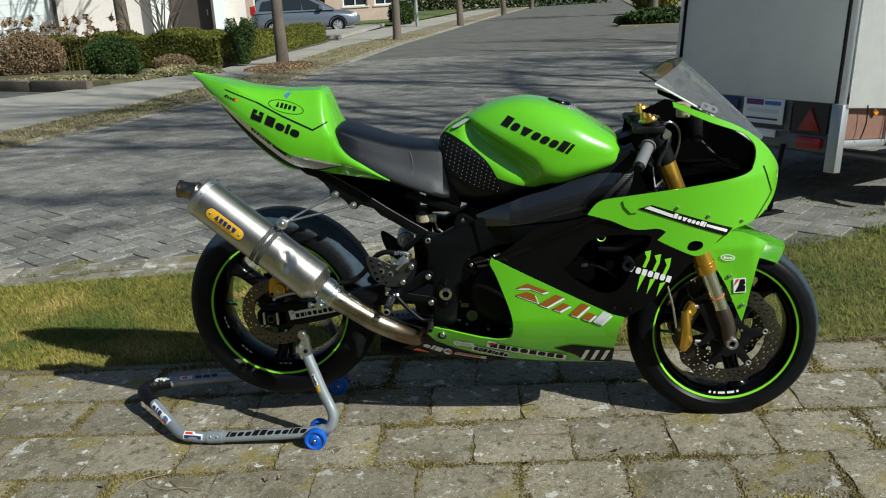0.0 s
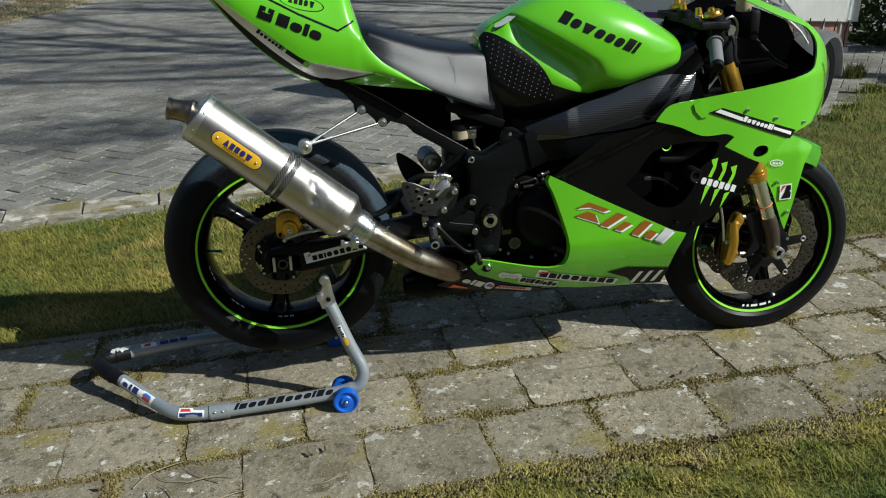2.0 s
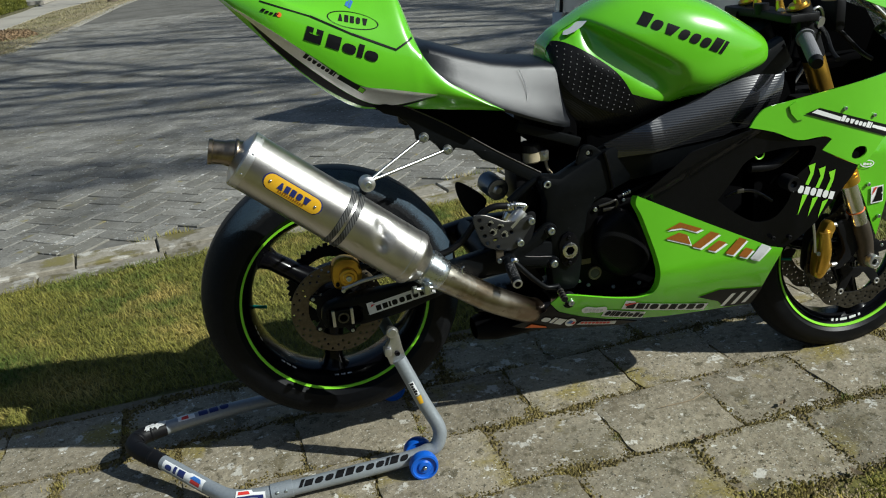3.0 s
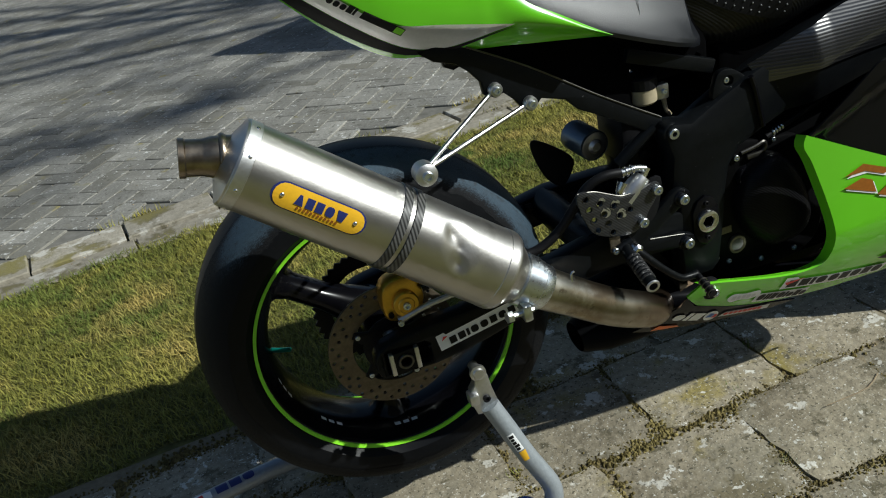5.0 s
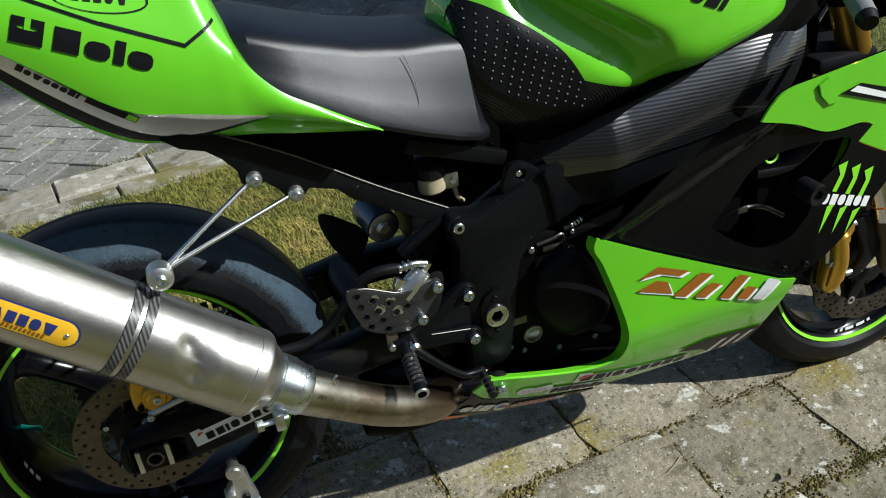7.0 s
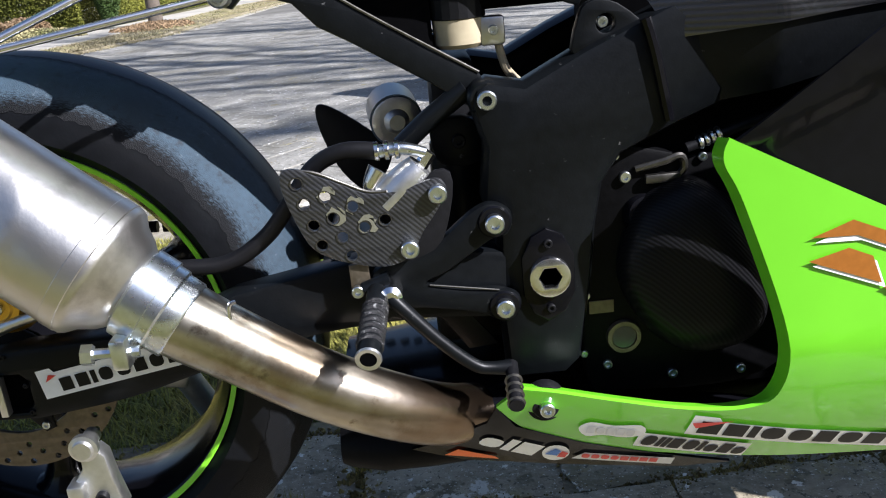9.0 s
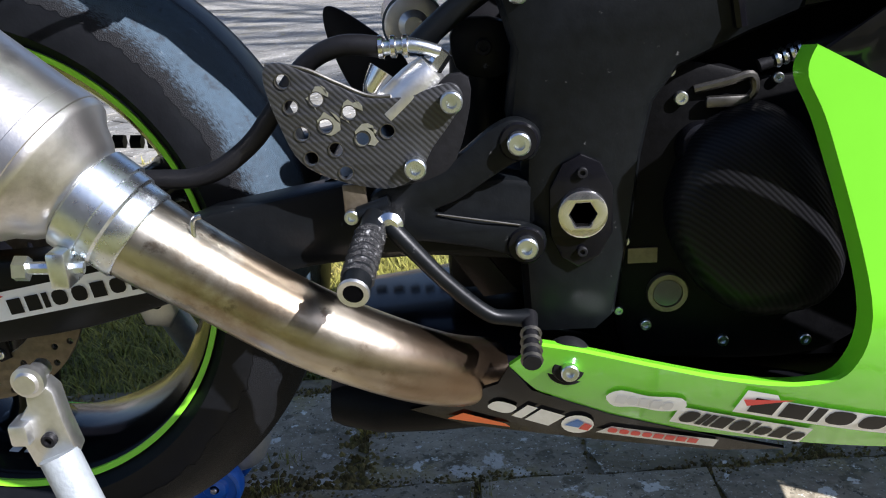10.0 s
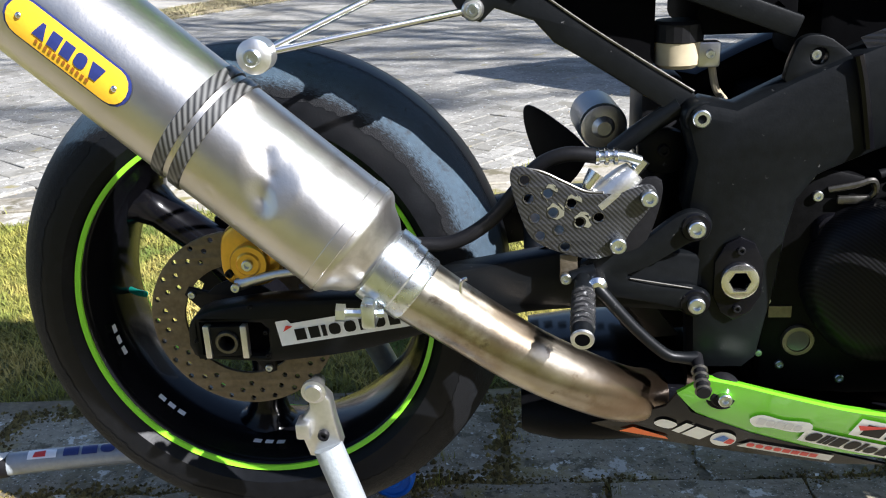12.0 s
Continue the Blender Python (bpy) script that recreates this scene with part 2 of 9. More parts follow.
BRICKJ = mat("grey_road_brick_far", (0.200, 0.192, 0.167), 0.9, 0, 0.3, 30, 0.7, 130, tint=(0.297, 0.286, 0.254), island=0.17, spec=0.25, patch=[((0.135, 0.127, 0.103), 1.3, 0.50, 0.66), ((0.497, 0.491, 0.464), 40, 0.615, 0.65), ((0.108, 0.103, 0.084), 34, 0.58, 0.66), ((0.205, 0.178, 0.081), 7, 0.62, 0.70)])
# darker than the bricks: the far street's tree shade is in this colour
ROADM = mat("brick_road_surface", (0.108, 0.104, 0.086), 0.9, 0, 0.25, 9, 0.5, 60, tint=(0.198, 0.189, 0.167), spec=0.25)
LAWN = mat("lawn_soil", (0.085, 0.085, 0.018), 0.95, 0, 0.4, 12, 0.8, 80, tint=(0.17, 0.155, 0.035))
GRASS = mat("short_dry_grass", (0.155, 0.178, 0.034), 0.7, 0, 0.3, 6, tint=(0.356, 0.316, 0.071), island=0.33, spec=0.15, patch=[((0.098, 0.144, 0.030), 2.2, 0.48, 0.62), ((0.425, 0.333, 0.098), 3.0, 0.52, 0.64)])
GRASSG = mat("greener_lawn_grass", (0.135, 0.172, 0.034), 0.7, 0, 0.3, 6, tint=(0.27, 0.27, 0.07), island=0.33, spec=0.15, patch=[((0.09, 0.145, 0.03), 2.2, 0.48, 0.62), ((0.34, 0.28, 0.10), 3.0, 0.58, 0.70)])
MOSSG = mat("yellow_green_moss", (0.28, 0.255, 0.055), 0.95, 0, 0.4, 30, 0.3, 200, tint=(0.40, 0.34, 0.10), island=0.35, spec=0.1)
BARE = mat("bare_crumbly_soil", (0.27, 0.215, 0.125), 0.95, 0, 0.4, 30, 0.3, 200, tint=(0.40, 0.33, 0.20), island=0.35, spec=0.1)
PATHM = mat("pale_footway", (0.37, 0.345, 0.29), 0.92, 0, 0.15, 6, 0.5, 60, patch=((0.28, 0.26, 0.22), 0.8, 0.5, 0.7))
STRAW = mat("dry_verge", (0.32, 0.265, 0.175), 0.95, 0, 0.35, 14, 0.8, 50, tint=(0.25, 0.215, 0.125), patch=[((0.19, 0.18, 0.085), 1.6, 0.56, 0.68), ((0.42, 0.38, 0.30), 3, 0.56, 0.66)])


# ---- mesh helpers ----
Z90 = Matrix(((1, 0, 0, 0), (0, 0, -1, 0), (0, 1, 0, 0), (0, 0, 0, 1)))


def thing(name, at, label, category, group=""):
    ob = new(name)
    ob.location = at
    ob.empty_display_size = 0.1
    return tagged(ob, label, category, group)


def link(name, me, parent, label=""):
    ob = new(name, me)
    if parent is not None:
        ob.parent = parent
        if parent.type == "EMPTY":
            ob.matrix_parent_inverse = Matrix.Translation(-Vector(parent.location))
    if label:
        ob["label"] = label
    return ob


def part(name, bm, material, parent=None, label="", smooth=40):
    """Links a bmesh as one mesh object under a thing or a part."""
    bmesh.ops.recalc_face_normals(bm, faces=bm.faces)
    me = bpy.data.meshes.new(name)
    bm.to_mesh(me)
    bm.free()
    me.materials.append(material)
    if smooth:
        me.shade_smooth()
        me.set_sharp_from_angle(angle=radians(smooth))
    return link(name, me, parent, label)


def curve(pts, n=6, closed=True):
    """A smooth line through the points; a point given twice is a corner."""
    p = [Vector(q) for q in pts]
    out = []
    count = len(p)
    for i in range(count if closed else count - 1):
        a, b = p[i], p[(i + 1) % count]
        if (a - b).length < 1e-6:
            continue
        z0 = p[i - 1] if closed or i else a
        z3 = p[(i + 2) % count] if closed or i + 2 < count else b
        ta, tb = (b - z0) * 0.5, (z3 - a) * 0.5
        if (z0 - a).length < 1e-6:
            ta = (b - a) * 0.35
        if (z3 - b).length < 1e-6:
            tb = (b - a) * 0.35
        for k in range(n):
            t = k / n
            out.append((2 * t**3 - 3 * t**2 + 1) * a + (t**3 - 2 * t**2 + t) * ta + (-2 * t**3 + 3 * t**2) * b + (t**3 - t**2) * tb)
    if not closed:
        out.append(p[-1])
    return out


def corners(*pts):
    """The points with each given twice: straight lines between them."""
    return [q for p in pts for q in (p, p)]


def tube(pts, r, seg=12, n=5, bm=None, cap=True):
    """A round bar through the points; r is one radius or one for each point."""
    bm = bm or bmesh.new()
    rr = r if isinstance(r, (list, tuple)) else [r] * len(pts)
    line = curve([(*p, q) for p, q in zip(pts, rr)], n, False)
    pos = [Vector(q[:3]) for q in line]
    rings, up = [], Vector((0.13, 0.31, 0.94))
    for i, c in enumerate(pos):
        d = (pos[min(i + 1, len(pos) - 1)] - pos[max(i - 1, 0)]).normalized()
        s = d.cross(up)
        if s.length < 0.05:
            s = d.cross(Vector((1, 0.2, 0)))
        s.normalize()
        u = s.cross(d)
        up = u
        rad = line[i][3]
        rings.append([bm.verts.new(c + (s * math.cos(a) + u * math.sin(a)) * rad) for a in [2 * math.pi * k / seg for k in range(seg)]])
    for a, b in zip(rings, rings[1:]):
        for k in range(seg):
            bm.faces.new((a[k], a[(k + 1) % seg], b[(k + 1) % seg], b[k]))
    if cap:
        bm.faces.new(rings[0][::-1])
        bm.faces.new(rings[-1])
    return bm


def lathe(profile, at=(0, 0, 0), axis=(0, 1, 0), seg=48, bm=None, closed=False):
    """Turns (radius, height) pairs round an axis through at."""
    bm = bm or bmesh.new()
    turn = Vector((0, 0, 1)).rotation_difference(Vector(axis)).to_matrix()
    at = Vector(at)
    rings = []
    for r, h in profile:
        if r < 1e-6:
            rings.append([bm.verts.new(at + turn @ Vector((0, 0, h)))])
        else:
            rings.append([bm.verts.new(at + turn @ Vector((r * math.cos(2 * math.pi * k / seg), r * math.sin(2 * math.pi * k / seg), h))) for k in range(seg)])
    pairs = list(zip(rings, rings[1:])) + ([(rings[-1], rings[0])] if closed else [])
    for a, b in pairs:
        for k in range(seg):
            j = (k + 1) % seg
            if len(a) == 1 and len(b) == 1:
                continue
            if len(a) == 1:
                bm.faces.new((a[0], b[j], b[k]))
            elif len(b) == 1:
                bm.faces.new((a[k], a[j], b[0]))
            else:
                bm.faces.new((a[k], a[j], b[j], b[k]))
    return bm


def circle(cx, cz, r, n=14):
    return [(cx + r * math.cos(2 * math.pi * k / n), cz + r * math.sin(2 * math.pi * k / n)) for k in range(n)]


def outline_mesh(loops, thick, bevel=0.0):
    """A flat piece with holes: the first loop is its rim, the others are holes."""
    cu = bpy.data.curves.new("outline", "CURVE")
    cu.dimensions, cu.fill_mode = "2D", "BOTH"
    cu.extrude = max(0.0, thick / 2 - bevel)
    cu.bevel_depth, cu.bevel_resolution = bevel, 1
    cu.offset = -bevel
    for loop in loops:
        sp = cu.splines.new("POLY")
        sp.points.add(len(loop) - 1)
        for q, p in zip(sp.points, loop):
            q.co = (p[0], p[1], 0, 1)
        sp.use_cyclic_u = True
    ob = bpy.data.objects.new("outline", cu)
    me = bpy.data.meshes.new_from_object(ob)
    bm = bmesh.new()
    bm.from_mesh(me)
    bpy.data.objects.remove(ob)
    bpy.data.curves.remove(cu)
    bpy.data.meshes.remove(me)
    bmesh.ops.remove_doubles(bm, verts=bm.verts, dist=1e-5)
    return bm


def plate(loops, y, thick, bevel=0.0015):
    """outline_mesh set upright along x and z; y is its middle."""
    bm = outline_mesh(loops, thick, bevel)
    bmesh.ops.transform(bm, matrix=Matrix.Translation((0, y, 0)) @ Z90, verts=bm.verts)
    return bm


def skin(outline, yfun, thick=0.004, size=0.02, holes=()):
    """A curved panel: an outline in x and z laid on the surface y = yfun(x, z)."""
    bm = outline_mesh([outline, *holes], 0)
    bmesh.ops.triangulate(bm, faces=bm.faces)
    for _ in range(7):
        long = [e for e in bm.edges if e.calc_length() > size]
        if not long:
            break
        bmesh.ops.subdivide_edges(bm, edges=long, cuts=1)
        bmesh.ops.triangulate(bm, faces=bm.faces)
        bmesh.ops.beautify_fill(bm, faces=bm.faces, edges=bm.edges)
    for v in bm.verts:
        x, z = v.co.x, v.co.y
        v.co = Vector((x, yfun(x, z), z))
    for f in bm.faces:
        f.normal_update()
    if bm.faces and sum(f.normal.y * f.calc_area() for f in bm.faces) > 0:
        bmesh.ops.reverse_faces(bm, faces=bm.faces)
    if thick:
        bmesh.ops.solidify(bm, geom=bm.faces[:], thickness=thick)
    return bm


def loft(rings, cap=True, closed=True):
    bm = bmesh.new()
    vs = [[bm.verts.new(p) for p in ring] for ring in rings]
    n = len(vs[0])
    for a, b in zip(vs, vs[1:]):
        for k in range(n if closed else n - 1):
            bm.faces.new((a[k], a[(k + 1) % n], b[(k + 1) % n], b[k]))
    if cap and closed:
        bm.faces.new(vs[0][::-1])
        bm.faces.new(vs[-1])
    return bm


def box(x0, x1, y0, y1, z0, z1, bevel=0.0, bm=None):
    b = bmesh.new()
    bmesh.ops.create_cube(b, size=1)
    for v in b.verts:
        v.co = Vector(((x0 + x1) / 2 + v.co.x * (x1 - x0), (y0 + y1) / 2 + v.co.y * (y1 - y0), (z0 + z1) / 2 + v.co.z * (z1 - z0)))
    if bevel:
        bmesh.ops.bevel(b, geom=b.edges[:], offset=bevel, segments=2, affect="EDGES", profile=0.5)
    if bm is None:
        return b
    me = bpy.data.meshes.new("tmp")
    b.to_mesh(me)
    b.free()
    bm.from_mesh(me)
    bpy.data.meshes.remove(me)
    return bm


def lerp(table, x):
    """Linear look-up in a table of (x, value)."""
    return float(np.interp(x, [a for a, _ in table], [b for _, b in table]))


def mirror(bm):
    b = bm.copy()
    for v in b.verts:
        v.co.y = -v.co.y
    bmesh.ops.reverse_faces(b, faces=b.faces)
    return b


# ---- the setting: ground, driveway, lawn, kerb, road ----
def gz(y):
    """Height of the street, which falls gently away from the driveway."""
    return 0.0 if y < 3 else -0.0205 * (y - 3)


def kerb_y(x):
    """The lawn's far edge in plan: along the kerb, then round the paved apron."""
    return lerp([(-20.0, -1.12), (1.0, 1.82), (2.1, 1.79), (2.43, 1.88), (5.0, 3.8), (12.0, 6.3)], x)


def front_y(x):
    """The driveway's near edge in plan."""
    return -0.600 + 0.055 * (x - 0.46)


def back_y(x):
    return 0.435 + 0.055 * (x + 0.5)


def sheet(name, rows, material, drop=0.0, parent=None):
    """A strip of ground between two lines in plan: rows of (x0, y0, x1, y1)."""
    bm = bmesh.new()
    a = [bm.verts.new((x0, y0, gz(y0) + drop)) for x0, y0, _, _ in rows]
    b = [bm.verts.new((x1, y1, gz(y1) + drop)) for _, _, x1, y1 in rows]
    for i in range(len(rows) - 1):
        bm.faces.new((a[i], a[i + 1], b[i + 1], b[i]))
    return part(name, bm, material, parent, smooth=0)


ground = sheet("ground", [(-400, y, 400, y) for y in (-300, -40, -5, 0, 3, 10, 40, 100, 600)], SOIL, -0.045)
tagged(ground, "bare brown soil under lawns and paving", "ground", kind="structure")
lawn = sheet("lawn", [(x, back_y(x) - 0.05, x, kerb_y(x) + 0.02) for x in np.linspace(-9, 12, 43)], LAWN, -0.012)
tagged(lawn, "strip of short yellowish lawn beside the driveway", "lawn", kind="structure")
lawn2 = sheet("lawn", [(x, -9.0, x, front_y(x) + 0.03) for x in np.linspace(-9, 12, 22)], LAWN, -0.012)
tagged(lawn2, "patchy lawn along the near driveway edge", "lawn", kind="structure")
bm = bmesh.new()
cols = []
for x in [-60, -30, -15, *np.linspace(-8, 12, 81), 20, 35, 70]:
    y0 = kerb_y(max(-8, min(x, 12))) + (0.2 if x < 1.3 else -0.06)
    cols.append([bm.verts.new((x, y, gz(y) - (0.009 if y < 17 else 0.0035))) for y in [y0] + [y0 + (v - 2.0) for v in (3.0, 5.0, 10, 20, 40, 80, 170)]])
for a, b in zip(cols, cols[1:]):
    for k in range(len(a) - 1):
        bm.faces.new((a[k], b[k], b[k + 1], a[k + 1]))
road = part("road", bm, ROADM, None, "", 0)
tagged(road, "grey brick-paved street with dark patches, far part darkened for tree shade", "road", kind="structure")

# driveway of large concrete slabs
driveway = sheet("driveway", [(x, front_y(x) + 0.01, x, back_y(x) - 0.01) for x in np.linspace(-6, 8, 29)], JOINT, -0.0048)
tagged(driveway, "driveway of worn square concrete slabs with mossy joints", "driveway", kind="structure")


def slab_mesh(w, d, h, seed):
    rng = random.Random(seed)
    b = bmesh.new()
    nx, ny = 9, 8
    top = {}
    for i in range(nx + 1):
        for j in range(ny + 1):
            u, v = i / nx - 0.5, j / ny - 0.5
            e = rng.uniform(0.0008, 0.0042) if i in (0, nx) or j in (0, ny) else 0.0
            corner = rng.uniform(0.0, 0.006) if i in (0, nx) and j in (0, ny) else 0
            ju = rng.uniform(-0.005, 0.005) if i in (0, nx) else 0
            jv = rng.uniform(-0.005, 0.005) if j in (0, ny) else 0
            top[i, j] = b.verts.new((u * (w - 2 * corner) + ju, v * (d - 2 * corner) + jv, -e + rng.uniform(-0.0012, 0.0012)))
    for i in range(nx):
        for j in range(ny):
            b.faces.new((top[i, j], top[i + 1, j], top[i + 1, j + 1], top[i, j + 1]))
    rim = [top[i, 0] for i in range(nx)] + [top[nx, j] for j in range(ny)] + [top[i, ny] for i in range(nx, 0, -1)] + [top[0, j] for j in range(ny, 0, -1)]
    low = [b.verts.new((p.co.x * 1.01, p.co.y * 1.01, -h)) for p in rim]
    for k in range(len(rim)):
        b.faces.new((rim[k], low[k], low[(k + 1) % len(rim)], rim[(k + 1) % len(rim)]))
    bmesh.ops.recalc_face_normals(b, faces=b.faces)
    me = bpy.data.meshes.new("slab")
    b.to_mesh(me)
    b.free()
    me.materials.append(CONCRETE)
    me.shade_smooth()
    me.set_sharp_from_angle(angle=radians(50))
    return me


slabs = [slab_mesh(0.2925, 0.2525, 0.04, s) for s in range(8)]
rng = random.Random(5)
tilt = math.atan(0.055)
for row in range(4):
    for i in range(-16, 20):
        shift = (0.0, 0.155, 0.0, 0.14)[row]
        x = 0.46 + 0.298 * (i + 0.5) + shift
        y = -0.473 + 0.2575 * row + 0.055 * (x - 0.46)
        if not -4.4 < x < 5.2:
            continue
        s = new("slab", rng.choice(slabs))
        s.parent = driveway
        s.matrix_basis = pose(x, y, rng.uniform(-0.003, 0.003), rng.uniform(-0.5, 0.5), rng.uniform(-0.5, 0.5), math.degrees(tilt) + rng.uniform(-0.6, 0.6) + rng.choice((0, 180)))

# kerb: two courses of flush stones
kerb = sheet("kerb", [(x, kerb_y(x) + 0.0, x, kerb_y(x) + 0.3) for x in np.linspace(-7, 1.4, 29)], SOIL, -0.02)
tagged(kerb, "flush weathered concrete kerb between lawn and street", "kerb", kind="structure")


def block_mesh(name, w, d, h, material, e=0.004):
    b = bmesh.new()
    t = [b.verts.new((sx * (w / 2 - e), sy * (d / 2 - e), 0)) for sx, sy in ((-1, -1), (1, -1), (1, 1), (-1, 1))]
    m = [b.verts.new((sx * w / 2, sy * d / 2, -e)) for sx, sy in ((-1, -1), (1, -1), (1, 1), (-1, 1))]
    q = [b.verts.new((sx * w / 2, sy * d / 2, -h)) for sx, sy in ((-1, -1), (1, -1), (1, 1), (-1, 1))]
    b.faces.new(t)
    for k in range(4):
        j = (k + 1) % 4
        b.faces.new((t[k], m[k], m[j], t[j]))
        b.faces.new((m[k], q[k], q[j], m[j]))
    bmesh.ops.recalc_face_normals(b, faces=b.faces)
    me = bpy.data.meshes.new(name)
    b.to_mesh(me)
    b.free()
    me.materials.append(material)
    return me


for d0, width, length, z in ((0.0, 0.12, 0.5, -0.006), (0.125, 0.165, 0.33, 0.004)):
    me = block_mesh("kerb_stone", length - 0.008, width, 0.05, KERBM)
    x = -4.5
    while x < 1.3:
        xm = x + length / 2
        s = new("kerb_stone", me)
        s.parent = kerb
        slope = math.degrees(math.atan((kerb_y(xm + 0.05) - kerb_y(xm - 0.05)) / 0.1))
        s.matrix_basis = pose(xm, kerb_y(xm) + d0 + width / 2, z + rng.uniform(-0.003, 0.003), rng.uniform(-1, 1), rng.uniform(-0.5, 0.5), slope + rng.uniform(-0.6, 0.6))
        x += length * math.cos(math.radians(slope))

# street bricks in herringbone, the near ones as pieces of their own
brick_me = block_mesh("brick", 0.206, 0.101, 0.03, BRICKM, 0.003)
turn = math.radians(45 + 8)
ct, st = math.cos(turn), math.sin(turn)
near, far = [], []
for a in range(-170, 171):
    for b in range(-170, 171):
        for flip in (0, 1):
            # herringbone cell: an L of two bricks, stepped along the diagonal
            u = 0.105 * (a * 1 + b * 2) + (0.105 if flip == 0 else 0.0)
            v = 0.105 * (a * 1 - b * 2) + (0.0 if flip == 0 else 0.0)
            cu, cv = (u + 0.0, v + 0.0525) if flip == 0 else (u + 0.2625 - 0.105 * 2, v + 0.21)
            x, y = cu * ct - cv * st, cu * st + cv * ct
            x, y = x + 0.0, y + 6.0
            if not (-5.2 < x < 8.0 and kerb_y(x) + (0.335 if x < 1.35 else 0.03) < y < 17.0):
                continue
            ang = turn + (0 if flip == 0 else math.pi / 2)
            (near if -2.4 < x < 0.9 and y < 3.9 else far).append((x, y, ang))
near.sort(key=lambda p: p[1])
far += near[300:]
for x, y, ang in near[:300]:
    s = new("brick", brick_me)
    s.parent = road
    s.matrix_basis = pose(x, y, gz(y) + rng.uniform(-0.002, 0.002), rng.uniform(-1, 1), rng.uniform(-1, 1), math.degrees(ang) + rng.uniform(-1, 1))
vs, fs = [], []
for x, y, ang in far:
    k = len(vs)
    dz = rng.uniform(-0.002, 0.002)
    c, s_ = math.cos(ang), math.sin(ang)
    for (w, d, z) in ((0.100, 0.0475, 0.0), (0.103, 0.0505, -0.0025), (0.103, 0.0505, -0.02)):
        for sx, sy in ((-1, -1), (1, -1), (1, 1), (-1, 1)):
            px, py = sx * w, sy * d
            vs.append((x + px * c - py * s_, y + px * s_ + py * c, gz(y) + z + dz))
    fs.append((k, k + 1, k + 2, k + 3))
    for j in range(4):
        i = (j + 1) % 4
        fs.append((k + j, k + 4 + j, k + 4 + i, k + i))
        fs.append((k + 4 + j, k + 8 + j, k + 8 + i, k + 4 + i))
me = bpy.data.meshes.new("bricks")
me.from_pydata(vs, [], fs)
me.materials.append(BRICKJ)
tagged(link("bricks", me, road), "grey street bricks in herringbone", kind="stuff")


# ---- grass ----
def blades(name, n, area, h, seed, parent=None, label="short dry lawn grass", keep=None, material=None, tall=None):
    r = np.random.RandomState(seed)
    x0, x1, y0, y1 = area
    v, f = [], []
    for _ in range(n):
        x, y = r.uniform(x0, x1), r.uniform(y0, y1)
        if keep and not keep(x, y):
            continue
        hh = h * r.uniform(0.4, 1.2) * (tall(x, y) if tall else 1.0)
        a, lean, w = r.uniform(0, 6.28), hh * r.uniform(0.3, 1.8), r.uniform(0.0007, 0.0017)
        dx, dy = math.cos(a), math.sin(a)
        z = gz(y) - 0.014
        k = len(v)
        v += [(x - dy * w, y + dx * w, z), (x + dy * w, y - dx * w, z), (x + dx * lean * 0.4 + dy * w * 0.8, y + dy * lean * 0.4 - dx * w * 0.8, z + hh * 0.6), (x + dx * lean * 0.4 - dy * w * 0.8, y + dy * lean * 0.4 + dx * w * 0.8, z + hh * 0.6), (x + dx * lean, y + dy * lean, z + hh)]
        f += [(k, k + 1, k + 2, k + 3), (k + 3, k + 2, k + 4)]
    m = bpy.data.meshes.new(name)
    m.from_pydata(v, [], f)
    m.materials.append(material or GRASS)
    return tagged(link(name, m, parent), label, "grass", kind="stuff")


blades("grass", 190000, (-1.9, 1.6, 0.38, 2.0), 0.021, 1, keep=lambda x, y: back_y(x) - 0.01 + 0.02 * math.sin(9 * x) + 0.015 * math.sin(23 * x) < y < kerb_y(x) + 0.015 + 0.02 * math.sin(7 * x) * math.sin(19 * x))
blades("grass", 100000, (1.6, 4.6, 0.38, 3.0), 0.024, 2, keep=lambda x, y: back_y(x) - 0.01 + 0.02 * math.sin(9 * x) < y < kerb_y(x) + 0.03 + 0.05 * math.sin(6 * x) * math.sin(17 * x) + 0.03 * math.sin(41 * x), label="greener lawn grass beside the paved apron", material=GRASSG)
blades("grass", 40000, (-4.5, -1.9, 0.2, 1.8), 0.024, 3, keep=lambda x, y: back_y(x) < y < kerb_y(x))


def near_tall(x, y):
    """Height of the near lawn: thin and low where it creeps onto the slabs, in clumps behind."""
    clump = 0.5 + 0.5 * math.sin(13 * x + 5 * math.sin(9 * y)) * math.sin(17 * y + 3 * math.sin(7 * x))
    return max(0.2, min(1.0, 0.3 + (front_y(x) - y) / 0.12)) * (0.45 + 0.7 * clump)


def near_edge(x):
    return front_y(x) + 0.005 + 0.03 * math.sin(5 * x) + 0.02 * math.sin(17 * x) + 0.012 * math.sin(43 * x)


blades("grass", 130000, (-1.2, 3.0, -1.0, -0.42), 0.023, 4, label="grass at the near driveway edge", keep=lambda x, y: y < near_edge(x) and (y < near_edge(x) - 0.10 or math.sin(31 * x + 4 * math.sin(40 * y)) * math.sin(47 * y + 2 * x) > -0.35), tall=near_tall)


# ---- moss, crumbs and weeds in the joints, dead twigs and leaves on the slabs ----
def drive_point(u, v):
    """Driveway coordinates, u along a course and v across it, to x and y."""
    return 0.46 + u, -0.602 + v + 0.055 * u


